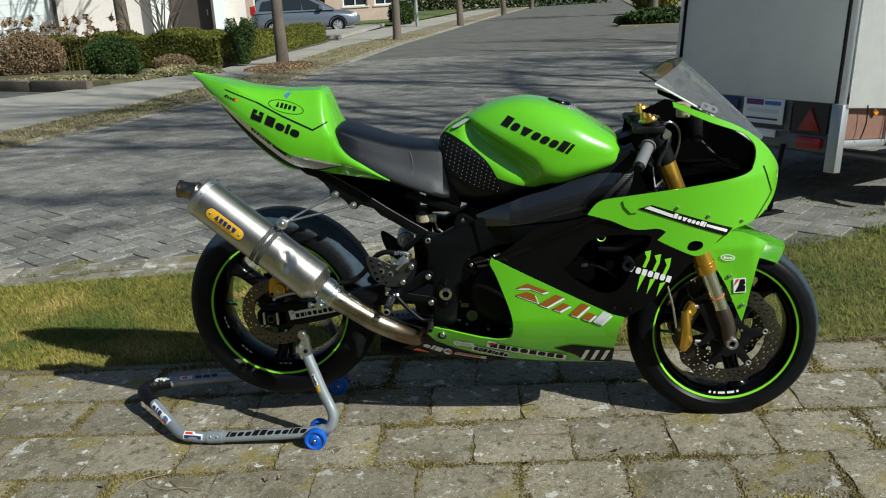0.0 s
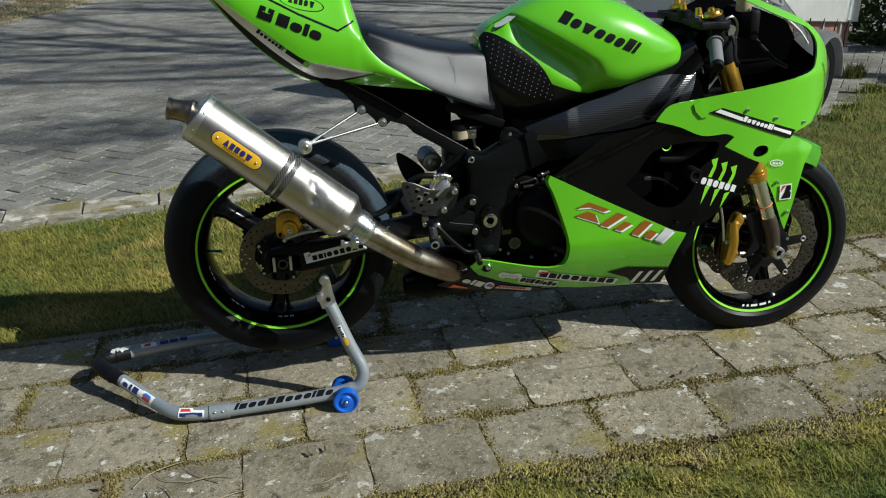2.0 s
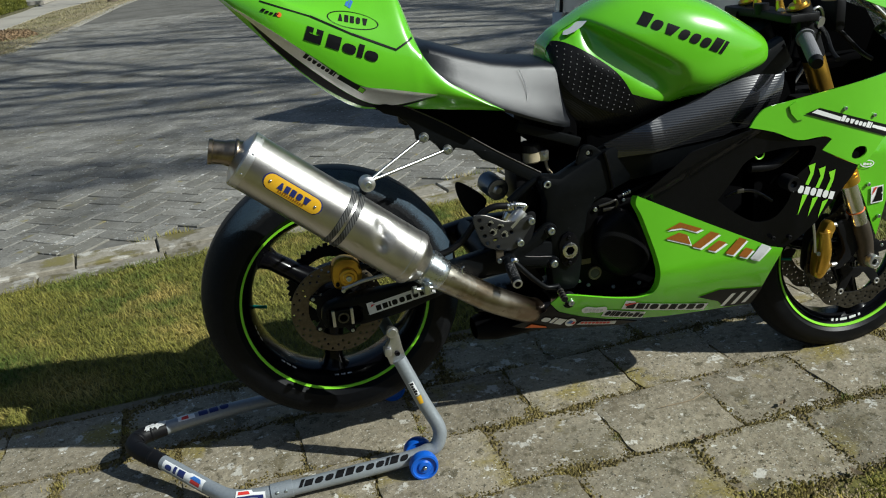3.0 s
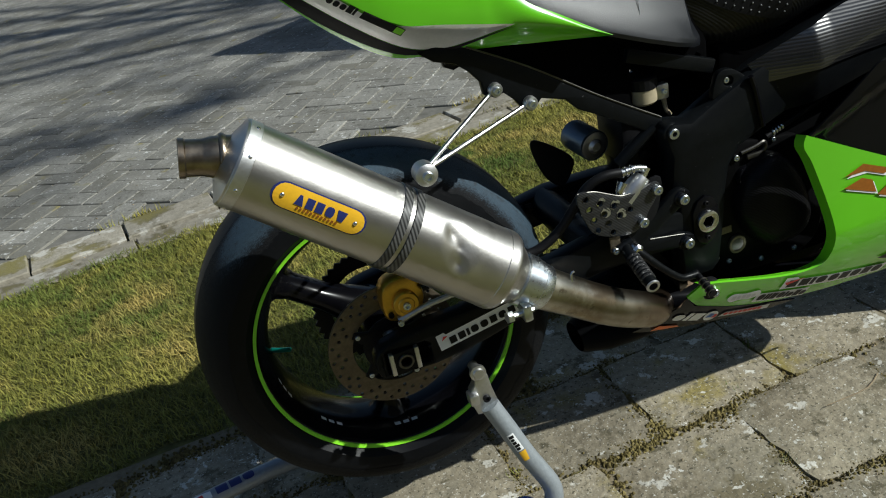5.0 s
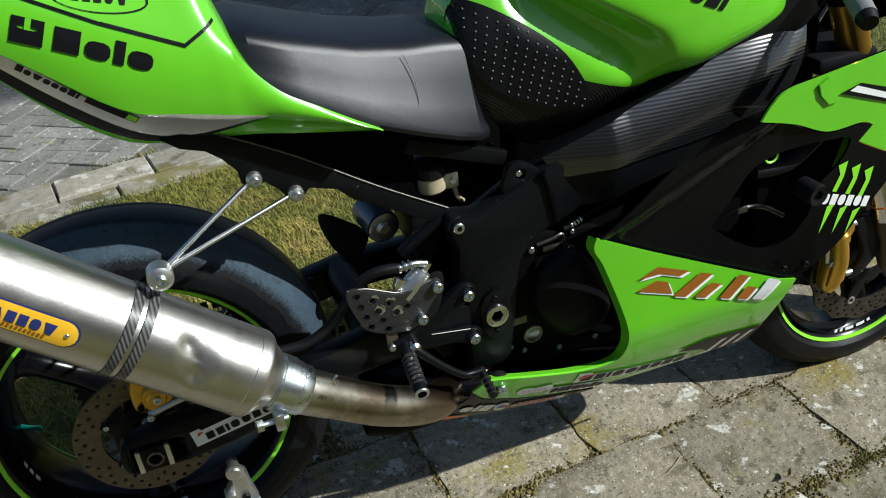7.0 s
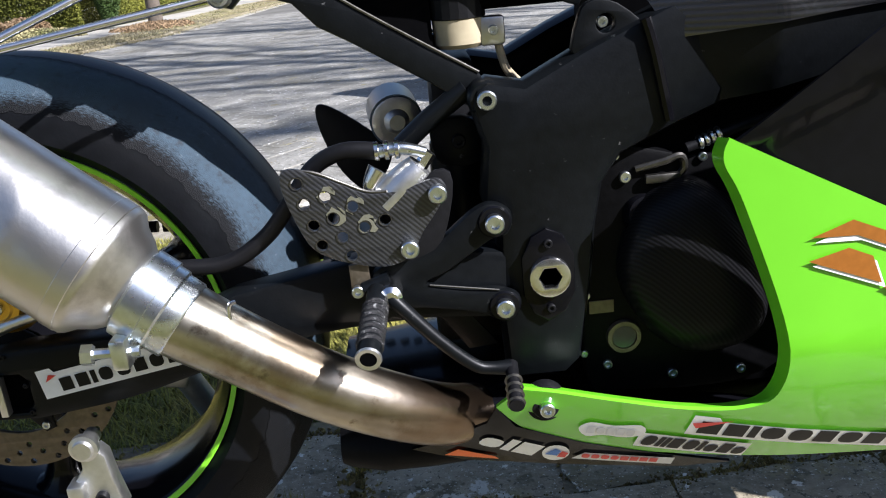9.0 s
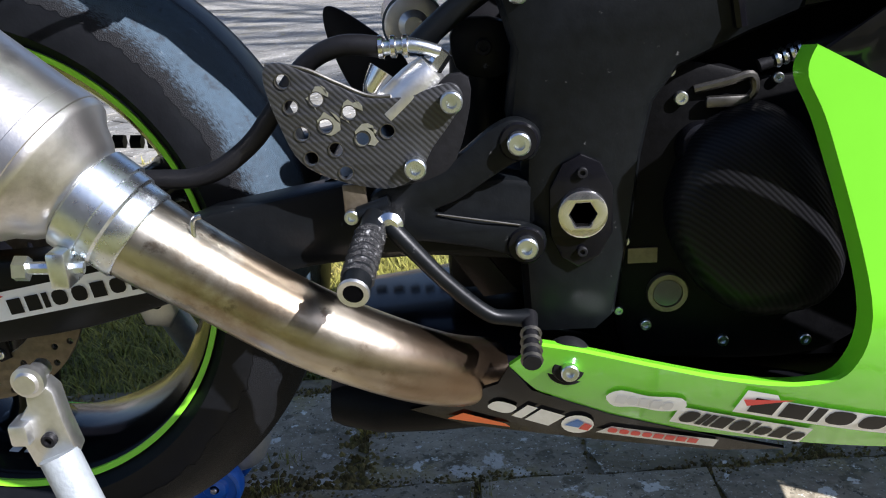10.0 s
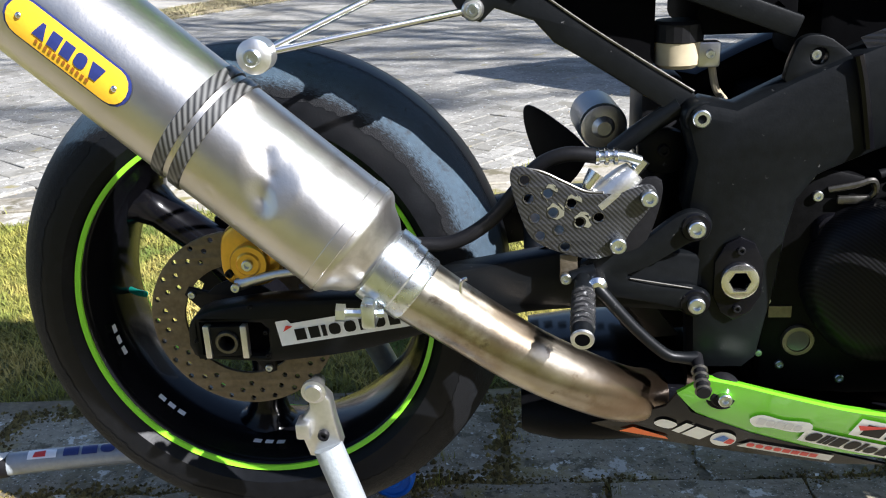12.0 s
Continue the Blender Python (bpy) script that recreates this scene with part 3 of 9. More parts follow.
def crumbs(name, spots, size, seed, material, label, category="moss"):
    """Small uneven lumps lying at the spots (x, y, z, scale)."""
    r = np.random.RandomState(seed)
    v, f = [], []
    for x, y, z, k in spots:
        s = size * k * r.uniform(0.5, 1.3)
        n0 = len(v)
        a0 = r.uniform(0, 6.28)
        for q in range(5):
            a = a0 + 1.2566 * q
            d = s * r.uniform(0.6, 1.3)
            v.append((x + d * math.cos(a), y + d * math.sin(a), z - 0.002))
        v.append((x + r.uniform(-.3, .3) * s, y + r.uniform(-.3, .3) * s, z + s * r.uniform(0.3, 0.9)))
        f += [(n0 + q, n0 + (q + 1) % 5, n0 + 5) for q in range(5)]
    m = bpy.data.meshes.new(name)
    m.from_pydata(v, [], f)
    m.materials.append(material)
    return tagged(link(name, m, None), label, category, kind="stuff")


r = np.random.RandomState(31)
spots, tufts = [], []
for row in range(5):
    for _ in range(13000):
        u = r.uniform(-2.2, 2.4)
        d = max(0.0, 0.45 + 0.4 * math.sin(5.1 * u + 2 * row) * math.sin(2.3 * u + row * 1.7) + 0.3 * math.sin(13.7 * u + 3 * row) * math.sin(8.9 * u))
        if r.rand() > 0.22 + 0.78 * d * d:
            continue
        x, y = drive_point(u, 0.2575 * row + r.normal() * (0.008 + 0.018 * d * d) + 0.006 * math.sin(11 * u + row))
        spots.append((x, y, -0.0015, 0.45 + 0.75 * d))
        if d > 0.8 and r.rand() < 0.007:
            tufts.append((x, y))
for row in range(4):
    shift = (0.0, 0.155, 0.0, 0.14)[row]
    for i in range(-8, 9):
        d = r.rand() ** 1.5
        for _ in range(int(10 + 300 * d)):
            x, y = drive_point(0.298 * i + shift + r.normal() * (0.004 + 0.015 * d), 0.2575 * row + r.uniform(0, 0.2575))
            spots.append((x, y, -0.0015, 0.45 + 0.75 * d))
        if d > 0.75:
            tufts.append(drive_point(0.298 * i + shift, 0.2575 * row + r.uniform(0, 0.25)))
for _ in range(46):
    u, row = r.uniform(-1.6, 1.9), r.randint(0, 4)
    shift = (0.0, 0.155, 0.0, 0.14)[row]
    along = r.rand() < 0.5
    if along:
        c = (u, 0.2575 * row)
    else:
        c = (0.298 * round(u / 0.298) + shift, 0.2575 * row + r.uniform(0, 0.2575))
    lx, ly = (r.uniform(0.02, 0.07), r.uniform(0.008, 0.02)) if along else (r.uniform(0.008, 0.018), r.uniform(0.02, 0.06))
    for _ in range(r.randint(60, 260)):
        spots.append((*drive_point(c[0] + r.normal() * lx, c[1] + r.normal() * ly), -0.002, r.uniform(0.25, 0.8)))
    if r.rand() < 0.5:
        tufts.append(drive_point(*c))
crumbs("joint_moss", spots, 0.0052, 32, MOSS, "brown and olive moss in the slab joints")
v, f = [], []
for x, y in tufts:
    n = r.randint(15, 60)
    for _ in range(n):
        a, h, w = r.uniform(0, 6.28), r.uniform(0.005, 0.017), r.uniform(0.0006, 0.0015)
        px, py = x + r.normal() * 0.012, y + r.normal() * 0.008
        dx, dy = math.cos(a), math.sin(a)
        k = len(v)
        v += [(px - dy * w, py + dx * w, -0.006), (px + dy * w, py - dx * w, -0.006), (px + dx * h * r.uniform(0.2, 1.2), py + dy * h * 0.8, h)]
        f.append((k, k + 1, k + 2))
me = bpy.data.meshes.new("joint_weeds")
me.from_pydata(v, [], f)
me.materials.append(GRASS)
tagged(link("joint_weeds", me, None), "small grass tufts between the slabs", "weeds", kind="stuff")
# moss cushions and bare crumbs where the near lawn meets the slabs
spots, bare = [], []
for _ in range(230):
    x = r.uniform(-1.1, 2.6)
    y = near_edge(x) - abs(r.normal()) * 0.055 + 0.012
    mossy = r.rand() < 0.55
    for _ in range(r.randint(25, 75)):
        (spots if mossy else bare).append((x + r.normal() * 0.030, y + r.normal() * 0.011, -0.001, r.uniform(0.5, 1.3)))
crumbs("edge_moss", spots, 0.0036, 35, MOSSG, "yellow-green moss along the near lawn edge")
crumbs("edge_soil", bare, 0.0032, 36, BARE, "bare soil crumbs along the near lawn edge", "soil")
# taller weeds round the trailer wheel and along the apron's edge
v, f = [], []
for x, y, n, hgt in ((2.88, 2.262, 300, 0.07), (2.60, 1.93, 120, 0.022), (2.50, 2.58, 120, 0.015), (2.66, 2.24, 60, 0.018), (3.36, 2.47, 160, 0.04), (3.76, 2.84, 200, 0.06), (3.15, 2.25, 140, 0.035), (3.95, 3.30, 300, 0.10), (4.15, 3.05, 300, 0.10)):
    for _ in range(n):
        a, h, w = r.uniform(0, 6.28), hgt * r.uniform(0.3, 1.1), r.uniform(0.0012, 0.003)
        px, py = x + r.normal() * 0.045, y + r.normal() * 0.03
        dx, dy = math.cos(a), math.sin(a)
        lean = h * r.uniform(0.2, 1.0)
        k = len(v)
        v += [(px - dy * w, py + dx * w, -0.012), (px + dy * w, py - dx * w, -0.012), (px + dx * lean * 0.4 - dy * w, py + dy * lean * 0.4 + dx * w, h * 0.6), (px + dx * lean * 0.4 + dy * w, py + dy * lean * 0.4 - dx * w, h * 0.6), (px + dx * lean, py + dy * lean, h)]
        f += [(k, k + 1, k + 3, k + 2), (k + 2, k + 3, k + 4)]
me = bpy.data.meshes.new("apron_weeds")
me.from_pydata(v, [], f)
me.materials.append(GRASSG)
tagged(link("apron_weeds", me, None), "green weeds growing round the trailer wheel", "weeds", kind="stuff")
# gravel dust and flakes lying on slabs and street
spots = [(*drive_point(r.uniform(-1.6, 1.8), r.uniform(0, 1.03)), 0.0, r.uniform(0.2, 0.9)) for _ in range(1500)]
spots += [(*drive_point(r.uniform(-1.5, 2.0), abs(r.normal()) * 0.13), 0.0, r.uniform(0.3, 1.0)) for _ in range(1600)]
for _ in range(500):
    x = r.uniform(-2.5, 1.5)
    spots.append((x, kerb_y(x) + r.uniform(0.0, 1.6), 0.003, r.uniform(0.3, 1.2)))
crumbs("grit", spots, 0.0030, 33, DEADLEAF, "grit and dry crumbs lying on the slabs", "grit")
# twigs: thin crooked sticks
for k in range(27):
    x, y = drive_point(r.uniform(-1.3, -0.35), r.uniform(-0.12, 0.22)) if k < 26 else drive_point(r.uniform(-0.5, 0.9), r.uniform(0.0, 0.5))
    a, L = r.uniform(0, 6.28), r.uniform(0.05, 0.17)
    pts = [(x, y, 0.004)]
    for q in range(3):
        a += r.uniform(-0.5, 0.5)
        pts.append((pts[-1][0] + math.cos(a) * L / 3, pts[-1][1] + math.sin(a) * L / 3, 0.004 + r.uniform(0, 0.006)))
    tagged(part("twig", tube(pts, [0.0016, 0.0014, 0.0012, 0.0007], 5, 2), DEADLEAF), "thin dead brown twig lying on the slabs", "twig", "fallen twigs")
for k in range(14):
    x, y = drive_point(r.uniform(-1.4, -0.3), r.uniform(-0.15, 0.2)) if k < 10 else drive_point(r.uniform(0.2, 1.6), r.uniform(-0.05, 0.3))
    b = bmesh.new()
    a = r.uniform(0, 6.28)
    s = r.uniform(0.010, 0.02)
    ring = []
    for i in range(7):
        t = i / 6
        w = s * 0.42 * math.sin(math.pi * min(1, t * 1.02 + 0.0)) ** 0.8 + 0.0004
        px = (t - 0.5) * 2 * s
        zc = 0.006 + 0.006 * (2 * t - 1) ** 2
        ring.append([Vector((x + px * math.cos(a) - q * w * math.sin(a), y + px * math.sin(a) + q * w * math.cos(a), zc + 0.004 * abs(q))) for q in (-1, 0, 1)])
    lf = loft(ring, False, False)
    bmesh.ops.solidify(lf, geom=lf.faces[:], thickness=0.0006)
    tagged(part("dead_leaf", lf, DEADLEAF), "curled dry brown leaf on the slabs", "leaf", "fallen leaves")
# weeds at the kerb joints
v, f = [], []
for _ in range(40):
    x0 = r.uniform(-2.6, 2.2)
    y0 = kerb_y(x0) + r.choice([0.0, 0.122, 0.3])
    for _ in range(r.randint(10, 60)):
        a, h, w = r.uniform(0, 6.28), r.uniform(0.006, 0.03), r.uniform(0.001, 0.003)
        px, py = x0 + r.normal() * 0.03, y0 + r.normal() * 0.008
        dx, dy = math.cos(a), math.sin(a)
        k = len(v)
        v += [(px - dy * w, py + dx * w, -0.008), (px + dy * w, py - dx * w, -0.008), (px + dx * h * 0.7, py + dy * h * 0.7, h)]
        f.append((k, k + 1, k + 2))
me = bpy.data.meshes.new("kerb_weeds")
me.from_pydata(v, [], f)
me.materials.append(GRASS)
tagged(link("kerb_weeds", me, None), "weeds along the kerb joints", "weeds", kind="stuff")
from mathutils.bvhtree import BVHTree


# ---- shared small pieces ----
def bolt_mesh(name, material, r=1.0):
    """A socket-head bolt of radius 1 facing -y."""
    b = lathe([(0, 0.25), (0.45, 0.25), (0.5, 0.75), (0.86, 0.75), (1.0, 0.6), (1.0, -0.4)], (0, 0, 0), (0, -1, 0), 16)
    bmesh.ops.recalc_face_normals(b, faces=b.faces)
    me = bpy.data.meshes.new(name)
    b.to_mesh(me)
    b.free()
    me.materials.append(material)
    me.shade_smooth()
    me.set_sharp_from_angle(angle=radians(35))
    return me


BOLT = bolt_mesh("bolt", ZINC)
BOLTD = bolt_mesh("bolt", MATTE)


def bolt(at, r, parent, me=None, name="bolt"):
    ob = link(name, me or BOLT, parent)
    ob.matrix_basis = Matrix.Translation(at) @ Matrix.Diagonal((r * 0.84, r * 0.84, r * 0.84, 1))
    return ob


def surface(bm):
    """Looks up the outer side of a body seen along +y."""
    tree = BVHTree.FromBMesh(bm)

    def at(x, z, lift=0.0016):
        hit = tree.ray_cast(Vector((x, -2, z)), Vector((0, 1, 0)))[0]
        if hit is None:
            hit = tree.find_nearest(Vector((x, -0.16, z)))[0]
        return hit.y - lift
    return at


def decal(name, loops, yfun, material, parent, label="", size=0.02):
    """Flat shapes in x and z laid on a surface; shapes that lie apart become parts of their own."""
    xs, zs = [q[0] for q in loops[0]], [q[1] for q in loops[0]]
    apart = [k for k in loops[1:] if not (min(xs) < k[0][0] < max(xs) and min(zs) < k[0][1] < max(zs))]
    for one in apart:
        decal(name, [one], yfun, material, parent, label, size)
    loops = [k for k in loops if k not in apart]
    bm = outline_mesh(loops, 0)
    bmesh.ops.triangulate(bm, faces=bm.faces)
    for _ in range(5):
        long = [e for e in bm.edges if e.calc_length() > size]
        if not long:
            break
        bmesh.ops.subdivide_edges(bm, edges=long, cuts=1)
        bmesh.ops.triangulate(bm, faces=bm.faces)
    for v in bm.verts:
        v.co = Vector((v.co.x, yfun(v.co.x, v.co.y), v.co.y))
    return part(name, bm, material, parent, label, 0)


def blocks(spec, seed, cap=True, slant=0.0, gap=0.16):
    """A word as plain shapes in a unit strip, one for each character: r tall bar, x short bar, o short oval, O tall oval, t wedge, v tapered bar, i thin bar."""
    r = random.Random(seed)
    if isinstance(spec, int):
        spec = "".join("r" if (k == 0 and cap) or r.random() < 0.2 else r.choice("xoo") for k in range(spec))
    wide = {"i": 0.42, "v": 1.3, "O": 1.1, "t": 1.15}
    total = sum(wide.get(c, 1.0) for c in spec)
    out, x = [], 0.0
    for c in spec:
        w = wide.get(c, 1.0) / total
        a, b = x + w * gap * 0.5, x + w * (1 - gap * 0.5)
        x += w
        h = 0.76 if c in "xov" and cap else 1.0
        if c in "oO":
            m, u = (a + b) / 2, (b - a) / 2
            one = [(m + u * math.copysign(abs(math.cos(q)) ** 0.7, math.cos(q)), h / 2 + h / 2 * math.copysign(abs(math.sin(q)) ** 0.7, math.sin(q))) for q in [2 * math.pi * (k + 0.5) / 12 for k in range(12)]]
        elif c == "t":
            one = [(a, 0.0), (b, 0.0), (a * 0.35 + b * 0.65, 1.0), (a * 0.65 + b * 0.35, 1.0)]
        elif c == "v":
            one = [(a * 0.75 + b * 0.25, 0.0), (a * 0.25 + b * 0.75, 0.0), (b, h), (a, h)]
        else:
            one = [(a, 0.0), (b, 0.0), (b, h), (a, h)]
        out.append([(u + slant * v, v) for u, v in one])
    return out


def strip(loops, p0, p1, height):
    """Unit-strip loops laid from p0 to p1 (x, z), that high."""
    a, b = Vector(p0), Vector(p1)
    u = b - a
    v = Vector((-u.y, u.x)).normalized() * height
    return [[tuple(a + u * q[0] + v * q[1]) for q in loop] for loop in loops]


def rect(x0, z0, x1, z1):
    return [(x0, z0), (x1, z0), (x1, z1), (x0, z1)]


# ---- the motorcycle ----
bike = thing("motorcycle", (0.7, 0, 0), "lime green and black race motorcycle on a rear stand", "motorcycle")
RA, FA = Vector((0.002, 0.055, 0.381)), Vector((1.395, 0.008, 0.2735))
# the machine leans a little away; where the axles cross the near brake discs
RD, FD = Vector((0.0, 0.0, 0.3868)), Vector((1.396, 0.0, 0.2772))
RLEAN = Matrix.Rotation(radians(-1.5), 4, "Z") @ Matrix.Rotation(radians(-2.6), 4, "X")
FLEAN = Matrix.Rotation(radians(-2.6), 4, "X")


def bike_part(name, bm, m, label="", parent=None, smooth=40):
    return part(name, bm, m, parent or bike, label, smooth)


def leaning(bm, c, lean):
    bmesh.ops.transform(bm, matrix=Matrix.Translation(c) @ lean @ Matrix.Translation(-c), verts=bm.verts)
    return bm


def wheel(name, c, ro, half, rim_r, spokes, a0, hub_half, label, lean):
    prof = []
    for k in range(29):
        t = -math.pi / 2 + math.pi * k / 28
        prof.append((rim_r + 0.010 + (ro - rim_r - 0.010) * math.cos(t) ** 0.70, half * math.sin(t)))
    prof = [(rim_r - 0.004, -half * 0.80), (rim_r + 0.004, -half * 0.92)] + prof + [(rim_r + 0.004, half * 0.92), (rim_r - 0.004, half * 0.80)]
    bm = lathe(prof, c, (0, -1, 0), 128)
    w = bike_part(name, leaning(bm, c, lean), TYRE, label)
    rw = half * 0.86
    bike_part("rim", leaning(lathe([(rim_r - 0.002, -rw), (rim_r - 0.008, -rw + 0.003), (rim_r - 0.012, -rw + 0.012), (rim_r - 0.020, -rw + 0.024), (rim_r - 0.030, -rw * 0.45), (rim_r - 0.032, 0), (rim_r - 0.030, rw * 0.45), (rim_r - 0.020, rw - 0.024), (rim_r - 0.012, rw - 0.012), (rim_r - 0.008, rw - 0.003), (rim_r - 0.002, rw), (rim_r + 0.004, rw - 0.003), (rim_r + 0.004, -rw + 0.003)], c, (0, -1, 0), 128, closed=True), c, lean), GLOSSB, "gloss black cast rim", w)
    for s in (1, -1):
        bike_part("rim_stripe", leaning(lathe([(rim_r - 0.0072, rw + 0.0011), (rim_r - 0.0015, rw + 0.0032), (rim_r - 0.0015, rw + 0.0003), (rim_r - 0.0072, rw - 0.0024)], c, (0, -s, 0), 128, closed=True), c, lean), LIME, "lime green rim tape", w)
    for i in range(spokes):
        a = math.radians(a0 + 360 * i / spokes)
        d, n = Vector((math.cos(a), 0, math.sin(a))), Vector((-math.sin(a), 0, math.cos(a)))
        rings = []
        for t, wd, th in ((0.03, 0.040, 0.045), (0.07, 0.030, 0.036), (0.11, 0.024, 0.03), (rim_r - 0.06, 0.023, 0.03), (rim_r - 0.040, 0.03, 0.034), (rim_r - 0.029, 0.05, 0.04)):
            rings.append([c + d * t + n * (wd * math.cos(q)) + Vector((0, th * math.sin(q), 0)) for q in [2 * math.pi * k / 18 for k in range(18)]])
        bike_part("spoke", leaning(loft(rings), c, lean), GLOSSB, "", w)
    bike_part("hub", leaning(lathe([(0, -hub_half), (0.03, -hub_half), (0.034, -hub_half + 0.006), (0.045, -0.03), (0.045, 0.03), (0.034, hub_half - 0.006), (0.03, hub_half), (0, hub_half)], c, (0, -1, 0), 32), c, lean), GLOSSB, "", w)
    va = math.radians(182)
    vd = Vector((math.cos(va), 0, math.sin(va)))
    bike_part("valve", leaning(tube([c + vd * (rim_r - 0.030), c + vd * (rim_r - 0.045) + Vector((0, -0.012, 0)), c + vd * (rim_r - 0.062) + Vector((0, -0.022, 0))], 0.0042, 10), c, lean), TEALP, "teal valve cap", w)
    return w


rear_wheel = wheel("rear_wheel", RA, 0.314, 0.096, 0.2265, 3, 143, 0.085, "rear wheel with a black scuffed racing slick", RLEAN)
front_wheel = wheel("front_wheel", FA, 0.290, 0.061, 0.2217, 3, 165, 0.06, "front wheel with a black racing slick", FLEAN)
def smooth01(t):
    t = max(0.0, min(1.0, t))
    return t * t * (3 - 2 * t)


# worn slick shoulders: pilled rubber with ragged edges, sun and sky light painted in
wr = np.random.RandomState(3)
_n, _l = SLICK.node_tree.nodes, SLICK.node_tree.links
_wear_light = _n.new("ShaderNodeAttribute")
_wear_light.attribute_name = "wear_light"
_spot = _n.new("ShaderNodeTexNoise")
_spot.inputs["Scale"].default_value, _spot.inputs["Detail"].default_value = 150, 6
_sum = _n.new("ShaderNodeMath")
_l.new(_wear_light.outputs["Fac"], _sum.inputs[0])
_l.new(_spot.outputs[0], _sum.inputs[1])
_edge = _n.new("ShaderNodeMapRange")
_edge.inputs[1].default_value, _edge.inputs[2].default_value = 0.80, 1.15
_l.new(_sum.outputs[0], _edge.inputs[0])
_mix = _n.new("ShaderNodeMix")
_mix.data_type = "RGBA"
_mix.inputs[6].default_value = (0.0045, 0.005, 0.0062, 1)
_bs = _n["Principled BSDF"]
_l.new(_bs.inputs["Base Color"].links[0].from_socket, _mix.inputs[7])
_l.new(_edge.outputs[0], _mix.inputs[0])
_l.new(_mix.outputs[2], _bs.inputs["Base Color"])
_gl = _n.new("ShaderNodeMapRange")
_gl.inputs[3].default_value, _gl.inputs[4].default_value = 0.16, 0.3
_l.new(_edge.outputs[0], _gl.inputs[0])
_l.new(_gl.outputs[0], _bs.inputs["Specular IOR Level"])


def worn_lit_band(wheel_, c, ro, r0, half, lean, low, high, centre, amount):
    """Roughened rubber lying on both shoulders of a slick, painted brightest round the lit direction."""
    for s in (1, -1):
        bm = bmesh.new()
        wear_light = bm.verts.layers.float.new("wear_light")
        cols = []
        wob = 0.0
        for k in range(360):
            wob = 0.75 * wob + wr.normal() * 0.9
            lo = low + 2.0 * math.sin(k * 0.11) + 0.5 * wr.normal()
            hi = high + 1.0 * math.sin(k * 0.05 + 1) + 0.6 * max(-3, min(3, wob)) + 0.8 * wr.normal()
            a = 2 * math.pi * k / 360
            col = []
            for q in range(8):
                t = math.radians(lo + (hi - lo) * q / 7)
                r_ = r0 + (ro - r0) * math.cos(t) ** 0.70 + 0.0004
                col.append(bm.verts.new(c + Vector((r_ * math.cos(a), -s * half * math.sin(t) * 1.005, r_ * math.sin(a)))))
                # the angle term brightens the band only where sun strikes the wheel
                col[-1][wear_light] = (0.3, 0.75, 1, 1, 0.95, 0.7, 0.4, 0.0)[q] * amount * (0.18 + 0.82 * smooth01((math.cos(a - math.radians(centre)) - 0.02) / 0.5))
            cols.append(col)
        for k in range(360):
            a, b = cols[k], cols[(k + 1) % 360]
            for q in range(7):
                bm.faces.new((a[q], b[q], b[q + 1], a[q + 1]))
        bike_part("worn_lit_shoulder", leaning(bm, c, lean), SLICK, "grey pilled rubber on the tyre shoulder with sunlight painted in", wheel_, 60)


worn_lit_band(rear_wheel, RA, 0.314, 0.2365, 0.096, RLEAN, 17, 77, 60, 1.0)
# front band paints the sky's grazing light onto the tread
worn_lit_band(front_wheel, FA, 0.290, 0.2317, 0.061, FLEAN, 3, 62, 15, 0.85)
for a in (190, 222, 262):
    pts = []
    for k in range(9):
        q = math.radians(a + 12 * k / 8)
        pts.append(RA + Vector((math.cos(q) * 0.200, -0.052, math.sin(q) * 0.200)))
    vs = [v for p in pts for v in (p, p + Vector((0, -0.009, 0)))]
    bm = bmesh.new()
    bv = [bm.verts.new(v) for v in vs]
    for k in range(8):
        if k % 3 != 2:
            bm.faces.new((bv[2 * k], bv[2 * k + 1], bv[2 * k + 3], bv[2 * k + 2]))
    bike_part("rim_decal", leaning(bm, RA, RLEAN), SILVERV, "faint lettering-like rim sticker", rear_wheel, 0)
q0, pts = math.radians(258), []
bm = bmesh.new()
for k in range(14):
    q = q0 + math.radians(26) * k / 13
    for rr in (0.2005, 0.208):
        pts.append(bm.verts.new(FA + Vector((math.cos(q) * rr, -0.043, math.sin(q) * rr))))
for k in range(13):
    if k % 2 == 0 or k in (5, 9):
        bm.faces.new((pts[2 * k], pts[2 * k + 1], pts[2 * k + 3], pts[2 * k + 2]))
bike_part("rim_decal", leaning(bm, FA, FLEAN), WHITE, "small white rim sticker", front_wheel, 0)


def ring_holes(c, r0, r1, counts, n=120, wave=0.0):
    loops = [[(c.x + (r1 + wave * math.sin(14 * a)) * math.cos(a), c.z + (r1 + wave * math.sin(14 * a)) * math.sin(a)) for a in [2 * math.pi * k / n for k in range(n)]]]
    loops.append([(c.x + r0 * math.cos(2 * math.pi * k / 60), c.z + r0 * math.sin(2 * math.pi * k / 60)) for k in range(60)])
    for r, m, hr, off in counts:
        for k in range(m):
            a = 2 * math.pi * (k + off) / m
            loops.append(circle(c.x + r * math.cos(a), c.z + r * math.sin(a), hr, 8))
    return loops


